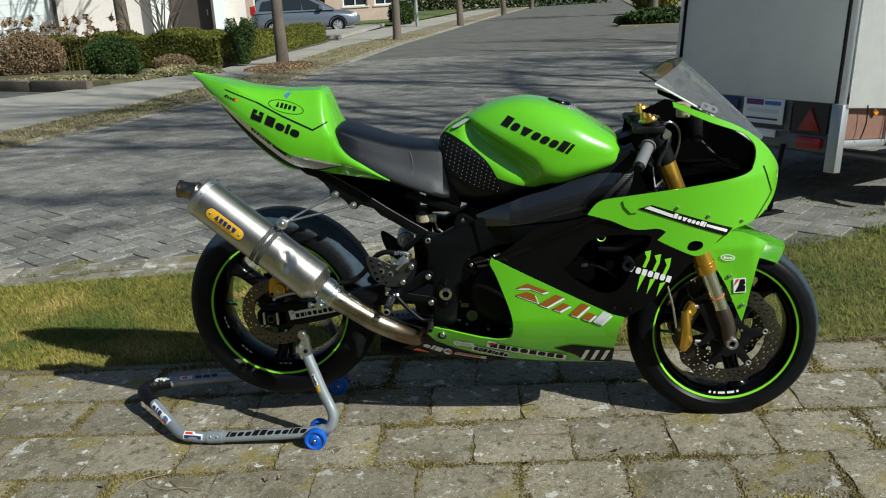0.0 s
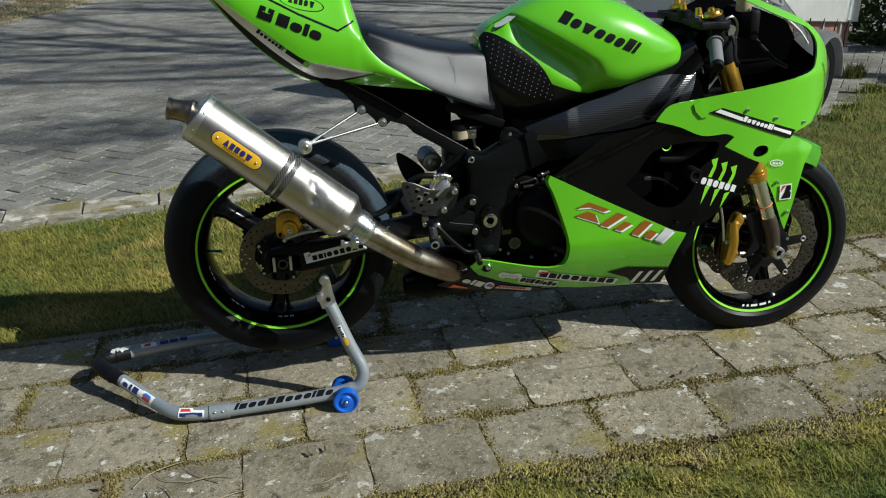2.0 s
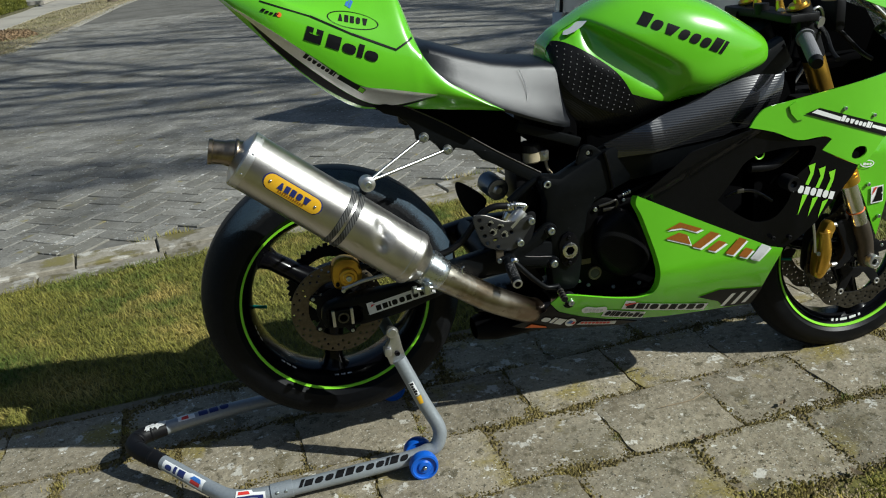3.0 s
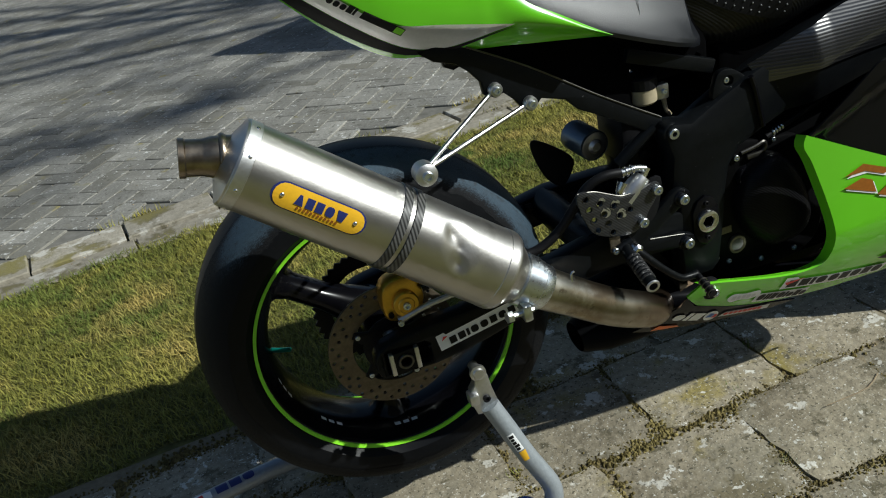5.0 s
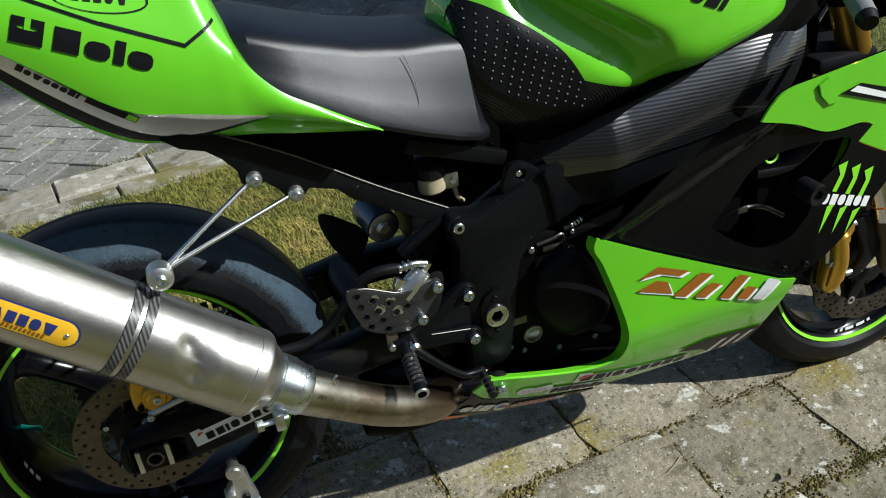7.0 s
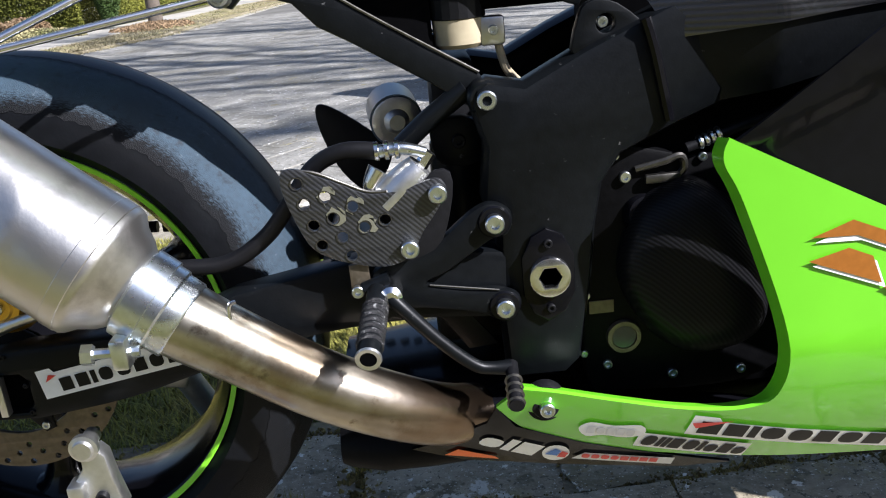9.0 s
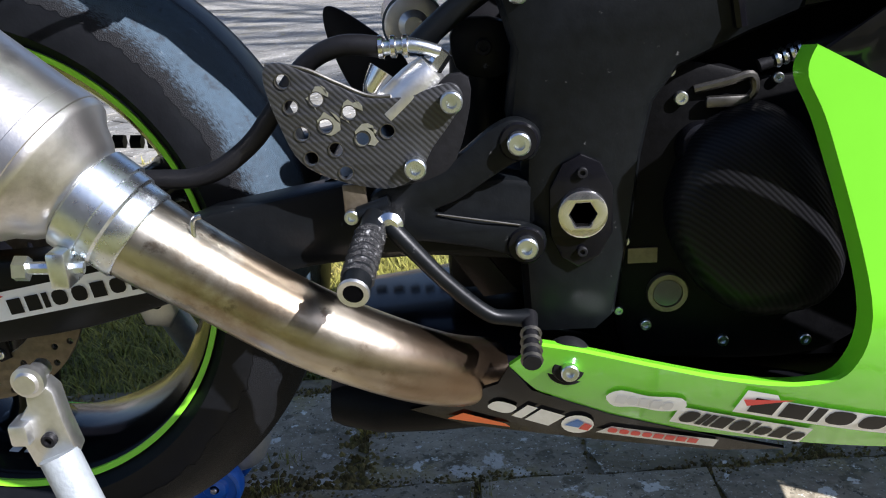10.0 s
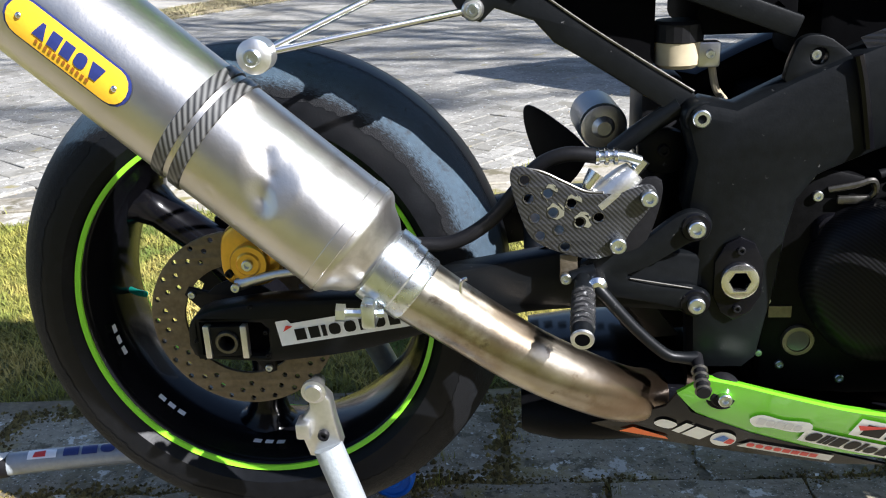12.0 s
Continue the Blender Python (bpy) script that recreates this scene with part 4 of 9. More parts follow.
# rear brake and hub
rdisc = bike_part("rear_brake_disc", plate(ring_holes(RD, 0.070, 0.110, [(0.104, 24, 0.0032, 0), (0.094, 24, 0.0032, 0.5), (0.084, 12, 0.0032, 0)]), -0.066, 0.005, 0.0004), DISCR, "drilled rusty brake disc")
star = []
for k in range(40):
    a = 2 * math.pi * k / 40
    r = 0.074 if k % 8 in (0, 1) else 0.052
    star.append((RD.x + r * math.cos(a), RD.z + r * math.sin(a)))
bike_part("disc_carrier", plate([star, circle(RD.x, RD.z, 0.03, 16)], -0.068, 0.006), MATTE, "", rdisc)
for k in range(5):
    a = 2 * math.pi * (k * 8 + 0.5) / 40
    bolt((RD.x + 0.066 * math.cos(a), -0.072, RD.z + 0.066 * math.sin(a)), 0.005, rdisc)
teeth = []
for k in range(84):
    a = 2 * math.pi * k / 84
    r = 0.108 if k % 2 else 0.101
    teeth.append((RD.x + r * math.cos(a), RD.z + r * math.sin(a)))
bike_part("sprocket", plate([teeth, circle(RD.x, RD.z, 0.075, 40)], 0.085, 0.006, 0.0004), MATTE)
for z0, z1 in ((0.103, 0.46), (-0.103, 0.40)):
    bm = bmesh.new()
    for k in range(30):
        t = k / 29
        x, z = 0.52 * t, (RD.z + z0) * (1 - t) + z1 * t
        tube([(x - 0.0055, 0.085, z), (x + 0.0055, 0.085, z - 0.0005)], 0.0075, 6, 1, bm)
    bike_part("chain", bm, MATTE)

# swingarm
arm_r = curve([(-0.045, 0.390), (-0.040, 0.412), (-0.018, 0.426), (0.05, 0.437), (0.05, 0.437), (0.15, 0.440), (0.15, 0.440), (0.21, 0.454), (0.255, 0.470), (0.255, 0.470), (0.37, 0.490), (0.37, 0.490), (0.52, 0.485), (0.55, 0.45), (0.52, 0.42), (0.43, 0.425), (0.33, 0.42), (0.23, 0.398), (0.23, 0.398), (0.14, 0.374), (0.05, 0.362), (0.05, 0.362), (-0.03, 0.367), (-0.043, 0.378)], 4)
slot = curve(corners((-0.028, 0.374), (0.040, 0.372), (0.046, 0.379), (0.046, 0.403), (0.04, 0.41), (-0.028, 0.411)), 1)
for s in (-1, 1):
    bm = plate([arm_r, slot] if s < 0 else [arm_r], s * 0.113, 0.036, 0.006)
    if s < 0:
        arm_y = surface(bm)
    arm_ob = bike_part("swingarm_beam", bm, BLACKP, "black alloy swingarm beam")
    if s < 0:
        right_arm = arm_ob
bike_part("slot_back", box(-0.032, 0.05, -0.118, -0.10, 0.368, 0.415), DEEP, "", right_arm)
bike_part("cross_brace", tube([(0.36, -0.11, 0.46), (0.36, 0.11, 0.46)], 0.03, 16), BLACKP, "", right_arm)
bike_part("axle_block", plate([curve(corners((-0.020, 0.373), (0.022, 0.374), (0.022, 0.410), (-0.020, 0.409)), 1), circle(0.002, 0.391, 0.0112, 20)], -0.128, 0.014, 0.001), BLACKP, "", right_arm)
for dx in (-0.0235, 0.0185):
    bike_part("adjuster_plate", box(dx, dx + 0.007, -0.1385, -0.128, 0.372, 0.411, 0.001), ALU, "scuffed bare alloy edge", right_arm)
bike_part("axle_end", lathe([(0.0085, -0.01), (0.0085, 0.006), (0.0095, 0.008), (0.0125, 0.008), (0.0135, 0.006), (0.0135, -0.01)], (0.002, -0.131, 0.391), (0, -1, 0), 28), DISC, "", right_arm)
bike_part("axle", tube([(0, -0.118, 0.388), (0, 0.125, 0.388)], 0.0115), ALU, "", right_arm)
# sponsor strip on the swingarm: white plate with black blocks and a red corner
a0, a1 = Vector((0.062, 0.384)), Vector((0.200, 0.407))
decal("decal", strip([[(0, 0), (1.15, -0.02), (1.15, 0.86), (0.12, 0.84), (0.1, 1.0), (0, 1.0)]], a0, a1, 0.030), lambda x, z: arm_y(x, z, 0.0012), WHITE, right_arm, "white sponsor sticker")
decal("decal", strip(blocks("rriOOrOrO", 4, True, 0.0, 0.24), a0 + Vector((0.016, 0.007)), a1 + Vector((0.015, 0.007)), 0.0135), lambda x, z: arm_y(x, z, 0.0020), BLACKV, right_arm)
decal("decal", [[(0.0655, 0.402), (0.0765, 0.4085), (0.069, 0.4095)]], lambda x, z: arm_y(x, z, 0.0024), RED, right_arm)
for px, pz in ((0.03, 0.431), (0.045, 0.40), (0.045, 0.372), (-0.035, 0.39)):
    bolt((px, -0.131, pz), 0.003, right_arm, BOLTD)
# rear caliper
rcal = bike_part("rear_caliper", plate([curve([(-0.006, 0.452), (-0.004, 0.50), (0.02, 0.515), (0.052, 0.505), (0.062, 0.475), (0.05, 0.447), (0.02, 0.44)], 4)], -0.078, 0.04, 0.006), GOLD, "gold two-piston rear caliper")
bike_part("piston_cover", lathe([(0, 0.014), (0.012, 0.014), (0.014, 0.012), (0.02, 0.012), (0.0215, 0.010), (0.0215, 0)], (0.028, -0.098, 0.473), (0, -1, 0), 28), GOLD, "", rcal)
bolt((0.028, -0.112, 0.473), 0.0075, rcal)
bolt((0.002, -0.1, 0.458), 0.0055, rcal, BOLTD)
bike_part("torque_arm", tube([(0.012, -0.105, 0.447), (0.06, -0.112, 0.462), (0.12, -0.118, 0.47)], [0.0075, 0.005, 0.005], 10), ALU, "", rcal)
bolt((0.012, -0.114, 0.447), 0.006, rcal)

# silencer
MA, MB = Vector((-0.176, -0.152, 0.806)), Vector((0.179, -0.192, 0.514))
MD = (MB - MA).normalized()
ML = (MB - MA).length
MR = 0.0615
bp = Vector((-0.073, -0.220, 0.722)) - MA
ME1 = (bp - MD * bp.dot(MD)).normalized()
ME2 = MD.cross(ME1)
prof = [(0, 0.004), (0.026, 0.004), (0.030, 0.005), (MR - 0.006, 0.0165), (MR - 0.001, 0.018), (MR, 0.020)] + [(MR, 0.020 + (ML - 0.040) * k / 110) for k in range(1, 110)] + [(MR, ML - 0.020), (MR - 0.002, ML - 0.016), (MR - 0.010, ML - 0.009), (0.044, ML + 0.003), (0.037, ML + 0.010), (0, ML + 0.010)]
bm = lathe(prof, MA, MD, 144)
for v in bm.verts:
    rel = v.co - MA
    s = rel.dot(MD)
    rad = rel - MD * s
    if rad.length < 0.05:
        continue
    th = math.atan2(rad.dot(ME2), rad.dot(ME1))
    for s0, t0, ds, dt, depth in ((0.345, -0.38, 0.034, 0.62, 0.0068), (0.352, 0.02, 0.020, 0.30, 0.0052), (0.328, -0.62, 0.016, 0.30, 0.0036), (0.385, -0.10, 0.03, 0.5, 0.0014), (0.310, 0.45, 0.008, 0.10, 0.0012)):
        far = math.sqrt(((s - s0) / ds) ** 2 + ((th - t0 - 6 * (s - s0)) / dt) ** 2)
        v.co -= rad.normalized() * depth * max(0.0, 1 - far) ** 1.25
silencer = bike_part("silencer", bm, STEEL, "dented brushed titanium silencer")


def on_silencer(u, v, lift=0.0):
    """A point on the silencer: u along it, v round it in metres from the badge."""
    a = v / MR
    return MA + MD * u + (ME1 * math.cos(a) + ME2 * math.sin(a)) * (MR + lift)


def wrap(name, loops, lift, material, label=""):
    b = outline_mesh(loops, 0)
    bmesh.ops.triangulate(b, faces=b.faces)
    for _ in range(4):
        long = [e for e in b.edges if e.calc_length() > 0.008]
        if not long:
            break
        bmesh.ops.subdivide_edges(b, edges=long, cuts=1)
        bmesh.ops.triangulate(b, faces=b.faces)
    for v in b.verts:
        v.co = on_silencer(v.co.x, v.co.y, lift)
    return part(name, b, material, silencer, label, 0)


def stadium(u0, u1, h, n=8):
    out = []
    for k in range(n + 1):
        a = -math.pi / 2 + math.pi * k / n
        out.append((u1 + h * math.cos(a), h * math.sin(a)))
    for k in range(n + 1):
        a = math.pi / 2 + math.pi * k / n
        out.append((u0 + h * math.cos(a), h * math.sin(a)))
    return out


ub = bp.dot(MD)
wrap("badge_rim", [stadium(ub - 0.049, ub + 0.049, 0.0185)], 0.0012, NAVY, "navy badge border")
wrap("badge", [stadium(ub - 0.048, ub + 0.048, 0.0165)], 0.0022, YELLOW, "yellow maker's badge")
sgn = 1.0 if ME2.z > 0 else -1.0
lets = [[(ub - 0.036 + 0.076 * q[0], sgn * (-0.0055 + 0.014 * q[1])) for q in loop] for loop in blocks("trrOv", 11, False, 0.0, 0.2)]
for loop in lets:
    wrap("badge_mark", [loop], 0.0030, NAVY)
small = [[(ub - 0.03 + 0.06 * q[0], sgn * (-0.0115 + 0.004 * q[1])) for q in loop] for loop in blocks(12, 12, False, 0.0, 0.35)]
for loop in small:
    wrap("badge_line", [loop], 0.0030, BRONZE)
for du in (-0.052, 0.052):
    p = on_silencer(ub + du, 0, 0.003)
    bike_part("rivet", lathe([(0, 0.0015), (0.0022, 0.001), (0.003, 0)], p, ME1, 10), CHROME, "", silencer)
for s0 in (0.247, 0.266):
    bike_part("strap", lathe([(MR + 0.0003, s0), (MR + 0.0022, s0 + 0.001), (MR + 0.0022, s0 + 0.0125), (MR + 0.0003, s0 + 0.0135)], MA, MD, 96), STRAPM, "woven carbon strap", silencer)
for s0, wb, mb, nr in ((0.0205, 0.0175, ALU, 8), (ML - 0.037, 0.013, STEEL, 0)):
    bike_part("end_band", lathe([(MR - 0.0004, s0), (MR + 0.0008, s0 + 0.001), (MR + 0.0008, s0 + wb), (MR - 0.0004, s0 + wb + 0.001)], MA, MD, 96), mb, "riveted alloy end band" if nr else "pressed titanium end band", silencer)
    for k in range(nr):
        a = 2 * math.pi * k / nr + 0.32
        p = on_silencer(s0 + 0.011, a * MR, 0.0008)
        n = (p - (MA + MD * (s0 + 0.011))).normalized()
        bike_part("rivet", lathe([(0, 0.0016), (0.002, 0.0012), (0.003, 0)], p, n, 8), CHROME, "", silencer)
OUT = Vector((1.0, -0.03, -0.25)).normalized()
bike_part("outlet", lathe([(0.0285, 0.016), (0.0285, 0.002), (0.0278, -0.010), (0.0252, -0.020), (0.0246, -0.024), (0.0246, -0.044), (0.0264, -0.0455), (0.0266, -0.053), (0.0245, -0.054), (0.0225, -0.052), (0.0225, 0.0), (0, 0.0)], MA + MD * 0.004, OUT, 48), TIPM, "heat-browned outlet turned level", silencer)
bike_part("outlet_weld", lathe([(0.0290, 0.006), (0.0312, 0.003), (0.0318, 0.0), (0.0305, -0.003), (0.0280, -0.004)], MA + MD * 0.004 + OUT * 0.002, OUT, 48), TIPM, "", silencer)
# link pipe with clamp
pipe = bike_part("link_pipe", tube([MB + MD * 0.01, MB + MD * 0.055, (0.268, -0.194, 0.4445), (0.33, -0.186, 0.3985), (0.388, -0.170, 0.361), (0.434, -0.140, 0.329), (0.468, -0.095, 0.304), (0.50, -0.05, 0.288)], [0.0345, 0.034, 0.0318, 0.0316, 0.0312, 0.0305, 0.029, 0.028], 40, 7), PIPE, "straw-tinted steel exhaust pipe")
bike_part("sleeve", lathe([(0.0345, 0.008), (0.0385, 0.012), (0.0385, 0.042), (0.0365, 0.044), (0.0362, 0.058), (0.0345, 0.060)], MB, MD, 48), ZINC, "zinc pipe sleeve", pipe)
bike_part("clamp", lathe([(0.0388, 0.012), (0.041, 0.0125), (0.041, 0.032), (0.0388, 0.0325)], MB, MD, 48), ZINC, "", pipe)
cl = MB + MD * 0.022
bike_part("clamp_lug", box(cl.x - 0.022, cl.x - 0.008, cl.y - 0.048, cl.y - 0.022, cl.z - 0.045, cl.z - 0.018, 0.003), ZINC, "", pipe)
bike_part("clamp_bolt", tube([(cl.x - 0.045, cl.y - 0.040, cl.z - 0.030), (cl.x - 0.002, cl.y - 0.034, cl.z - 0.034)], 0.0045, 8), ZINC, "", pipe)
bike_part("clamp_nut", lathe([(0, 0), (0.009, 0), (0.009, 0.009), (0, 0.009)], (cl.x - 0.047, cl.y - 0.040, cl.z - 0.030), (1, 0.1, -0.1), 6), ZINC, "", pipe, 20)
bike_part("spring_hook", tube([(0.268, -0.21, 0.462), (0.268, -0.21, 0.489), (0.274, -0.208, 0.493)], 0.002, 8), CHROME, "", pipe)
bike_part("spring_hook", tube([(0.274, -0.213, 0.463), (0.286, -0.213, 0.457)], 0.0022, 8), CHROME, "", pipe)
# hanger rods
boss = Vector((0.085, -0.188, 0.708))
bolt(boss + Vector((0, -0.009, 0)), 0.0095, silencer)
bike_part("boss", lathe([(0.0, 0.004), (0.010, 0.004), (0.0165, 0.0), (0.0165, -0.022), (0, -0.022)], boss + Vector((0, -0.004, 0)), (0, -1, 0), 24), ALU, "", silencer)
for p in ((0.232, -0.106, 0.770), (0.283, -0.107, 0.735)):
    p = Vector(p)
    d = (p - boss).normalized()
    bike_part("hanger_rod", tube([boss + d * 0.008 + Vector((0, 0.012, 0)), p + Vector((0, 0.004, 0))], 0.0036, 12), CHROME, "polished hanger rod")
    bike_part("rod_eye", lathe([(0, 0.006), (0.009, 0.006), (0.011, 0.003), (0.011, -0.012), (0, -0.012)], p, (0, -1, 0), 20), ALU)
    bolt(p + Vector((0, -0.007, 0)), 0.0075, bike)

# subframe
RAIL = [(0.13, 0.850), (0.150, 0.833), (0.180, 0.822), (0.198, 0.806), (0.214, 0.785), (0.216, 0.765), (0.232, 0.756), (0.246, 0.760), (0.262, 0.744), (0.272, 0.728), (0.290, 0.722), (0.304, 0.735), (0.342, 0.722), (0.362, 0.700), (0.388, 0.685), (0.459, 0.640), (0.486, 0.622), (0.508, 0.632), (0.500, 0.648), (0.455, 0.674), (0.399, 0.712), (0.354, 0.743), (0.29, 0.788), (0.20, 0.842), (0.17, 0.86)]
for s in (-1, 1):
    sub = bike_part("subframe_rail", plate([RAIL], s * 0.095, 0.016, 0.003), BLACKP, "black subframe rail with hanger lugs")
    # thin metal strip carries the glint along the rail's worn top edge
    bike_part("rail_edge", tube([(0.20, s * 0.103, 0.8425), (0.29, s * 0.103, 0.789), (0.399, s * 0.103, 0.7125), (0.50, s * 0.103, 0.648)], 0.0014, 6), DISC, "bright strip for the worn edge's glint", sub)
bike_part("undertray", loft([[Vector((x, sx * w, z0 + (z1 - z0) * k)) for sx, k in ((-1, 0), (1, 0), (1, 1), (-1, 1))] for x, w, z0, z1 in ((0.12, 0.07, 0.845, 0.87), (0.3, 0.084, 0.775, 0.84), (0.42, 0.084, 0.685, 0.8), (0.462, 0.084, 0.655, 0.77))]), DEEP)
bike_part("upper_rail", box(0.44, 0.60, -0.112, -0.098, 0.725, 0.748, 0.003), BLACKP).matrix_basis = Matrix.Translation((0.52, 0, 0.735)) @ Matrix.Rotation(radians(21), 4, "Y") @ Matrix.Translation((-0.52, 0, -0.735))
bike_part("seat_bracket", plate([curve([(0.585, 0.652), (0.588, 0.690), (0.60, 0.702), (0.622, 0.698), (0.652, 0.672), (0.655, 0.66)], 3), circle(0.611, 0.682, 0.0085, 14)], -0.118, 0.012), BLACKP)
bolt((0.609, -0.118, 0.683), 0.006, bike)

# main frame
fr = [(0.487, 0.622), (0.492, 0.638), (0.505, 0.645), (0.537, 0.638), (0.592, 0.665), (0.66, 0.693), (0.80, 0.745), (0.98, 0.83), (1.10, 0.89), (1.13, 0.83), (0.98, 0.70), (0.80, 0.635), (0.672, 0.587), (0.622, 0.565), (0.604, 0.540), (0.596, 0.50), (0.590, 0.444), (0.577, 0.366), (0.562, 0.352), (0.505, 0.352), (0.501, 0.432), (0.504, 0.50), (0.492, 0.535), (0.498, 0.584)]
for s in (-1, 1):
    bm = plate([fr], s * 0.108, 0.054, 0.016)
    if s < 0:
        frame_y = surface(bm)
    fob = bike_part("frame_beam", bm, BLACKP, "satin black alloy frame beam")
    if s < 0:
        right_frame = fob
bike_part("weld_bead", tube([(0.642, -0.137, 0.684), (0.650, -0.1375, 0.655), (0.662, -0.137, 0.595)], 0.005, 8), GLOSSB, "", right_frame)
bike_part("frame_lug", lathe([(0, 0.006), (0.014, 0.006), (0.0165, 0.003), (0.0165, -0.02)], (0.503, -0.122, 0.627), (0, -1, 0), 28), BLACKP, "", right_frame)
bolt((0.503, -0.130, 0.627), 0.0105, bike)
pv = Vector((0.548, -0.136, 0.461))
bike_part("pivot_plate", plate([curve(corners((0.547, 0.507), (0.562, 0.50), (0.572, 0.48), (0.572, 0.443), (0.562, 0.424), (0.545, 0.415), (0.532, 0.424), (0.523, 0.443), (0.523, 0.48), (0.533, 0.50)), 1)], -0.1375, 0.006, 0.002), GLOSSB, "", right_frame)
bike_part("pivot_nut", plate([circle(pv.x, pv.z, 0.0195, 24), circle(pv.x, pv.z, 0.0105, 6)], -0.1425, 0.010, 0.002), CHROME, "bright hexagon pivot nut", right_frame)
bike_part("pivot_bore", plate([circle(pv.x, pv.z, 0.0106, 6)], -0.1395, 0.002, 0), DEEP, "", right_frame)
for dz in (-0.032, 0.032):
    bolt((pv.x, -0.141, pv.z + dz), 0.005, bike, BOLTD)

# engine, right side
engine = bike_part("engine_block", box(0.575, 0.98, -0.10, 0.10, 0.30, 0.63, 0.02), DEEP, "black engine block")
case = curve([(0.584, 0.336), (0.584, 0.495), (0.604, 0.556), (0.63, 0.569), (0.686, 0.556), (0.748, 0.546), (0.799, 0.474), (0.799, 0.361), (0.748, 0.315), (0.625, 0.315)], 4)
bike_part("engine_case", plate([case], -0.092, 0.036, 0.006), ENGB, "black engine side case", engine)
cover = curve([(0.617, 0.443), (0.627, 0.495), (0.645, 0.52), (0.681, 0.536), (0.715, 0.52), (0.743, 0.474), (0.76, 0.407), (0.741, 0.369), (0.686, 0.361), (0.643, 0.388)], 4)
rings = []
cc = Vector((0.688, 0.448))
for sc, yy in ((1.0, -0.105), (1.0, -0.122), (0.975, -0.131), (0.92, -0.138), (0.82, -0.1445), (0.66, -0.1495), (0.45, -0.1525), (0.22, -0.154), (0.02, -0.1545)):
    rings.append([Vector((cc.x + (p.x - cc.x) * sc, yy, cc.y + (p.y - cc.y) * sc)) for p in cover])
bike_part("clutch_cover", loft(rings), CARBON_E, "ribbed carbon clutch cover", engine)
bike_part("oil_filler", lathe([(0, 0.012), (0.018, 0.010), (0.022, 0.004), (0.022, 0)], (0.645, -0.11, 0.5), (0.1, -1, 0.3), 20), GLOSSB, "", engine)
for x, z, r in ((0.618, 0.561, 0.005), (0.627, 0.54, 0.0065), (0.59, 0.486, 0.005), (0.586, 0.425, 0.005), (0.582, 0.363, 0.0045), (0.605, 0.349, 0.0055), (0.67, 0.332, 0.006), (0.739, 0.33, 0.006), (0.7, 0.552, 0.005)):
    bolt((x, -0.111, z), r, engine)
bike_part("sight_glass", lathe([(0, 0.002), (0.012, 0.002), (0.0125, 0.004), (0.0165, 0.004), (0.0175, 0.002), (0.0175, -0.01)], (0.622, -0.111, 0.378), (0, -1, 0), 28), DISCR, "oil sight glass", engine)
bike_part("sight_window", lathe([(0, 0.0034), (0.0115, 0.003)], (0.622, -0.111, 0.378), (0, -1, 0), 28), GREYGLASS, "", engine)
bike_part("rating_plate", box(0.589, 0.613, -0.1116, -0.110, 0.405, 0.418), DISCR, "small worn metal plate", engine)
bike_part("clutch_arm", tube([(0.637, -0.112, 0.546), (0.661, -0.116, 0.552), (0.678, -0.116, 0.556), (0.682, -0.114, 0.544), (0.674, -0.112, 0.534)], 0.0035, 8), DISC, "", engine)
bike_part("clutch_arm", box(0.645, 0.678, -0.118, -0.112, 0.532, 0.541, 0.002), DISC, "", engine)
bike_part("clutch_cable", tube([(0.684, -0.114, 0.562), (0.727, -0.112, 0.575), (0.81, -0.105, 0.597)], 0.005, 10), MATTE, "", engine)
for k in range(4):
    bike_part("cable_spring", lathe([(0.0062, 0), (0.0072, 0.002), (0.0062, 0.004)], (0.695 + 0.0055 * k, -0.1135, 0.566 + 0.002 * k), (1, 0.03, 0.33), 12), ZINC, "", engine)
bike_part("radiator", box(0.985, 1.03, -0.15, 0.15, 0.36, 0.66, 0.006), DEEP)
bike_part("header_pipe", tube([(0.5, -0.08, 0.31), (0.62, -0.06, 0.275), (0.8, -0.04, 0.27), (0.95, 0.0, 0.36)], 0.03, 16), PIPE)

# shock, reservoir, bracing
bike_part("shock_body", tube([(0.476, -0.045, 0.575), (0.472, -0.045, 0.49)], 0.026, 20), BLACKP, "black rear shock")
bike_part("shock_head", box(0.455, 0.500, -0.050, 0.045, 0.555, 0.655, 0.008), MATTE)
bike_part("shock_mount", plate([curve([(0.455, 0.60), (0.495, 0.60), (0.502, 0.565), (0.48, 0.555), (0.455, 0.565)], 3)], -0.062, 0.02, 0.003), BLACKP)
bolt((0.478, -0.073, 0.581), 0.008, bike, BOLTD)
can = bike_part("shock_canister", tube([(0.420, -0.015, 0.595), (0.414, 0.05, 0.598)], 0.027, 28, 1), mat("blue_grey_anodised", (0.10, 0.13, 0.17), 0.3, 0.6, 0.1, 40), "blue-grey shock canister")
bike_part("canister_cap", lathe([(0, 0.006), (0.008, 0.0065), (0.0115, 0.003), (0.013, 0.001), (0.0235, 0.001), (0.025, 0)], (0.420, -0.016, 0.595), (0.13, -1, -0.13), 28), ALU, "", can)
bike_part("brace_tube", tube([(0.424, -0.088, 0.585), (0.452, -0.095, 0.609), (0.488, -0.10, 0.634)], 0.0098, 16), BLACKP)
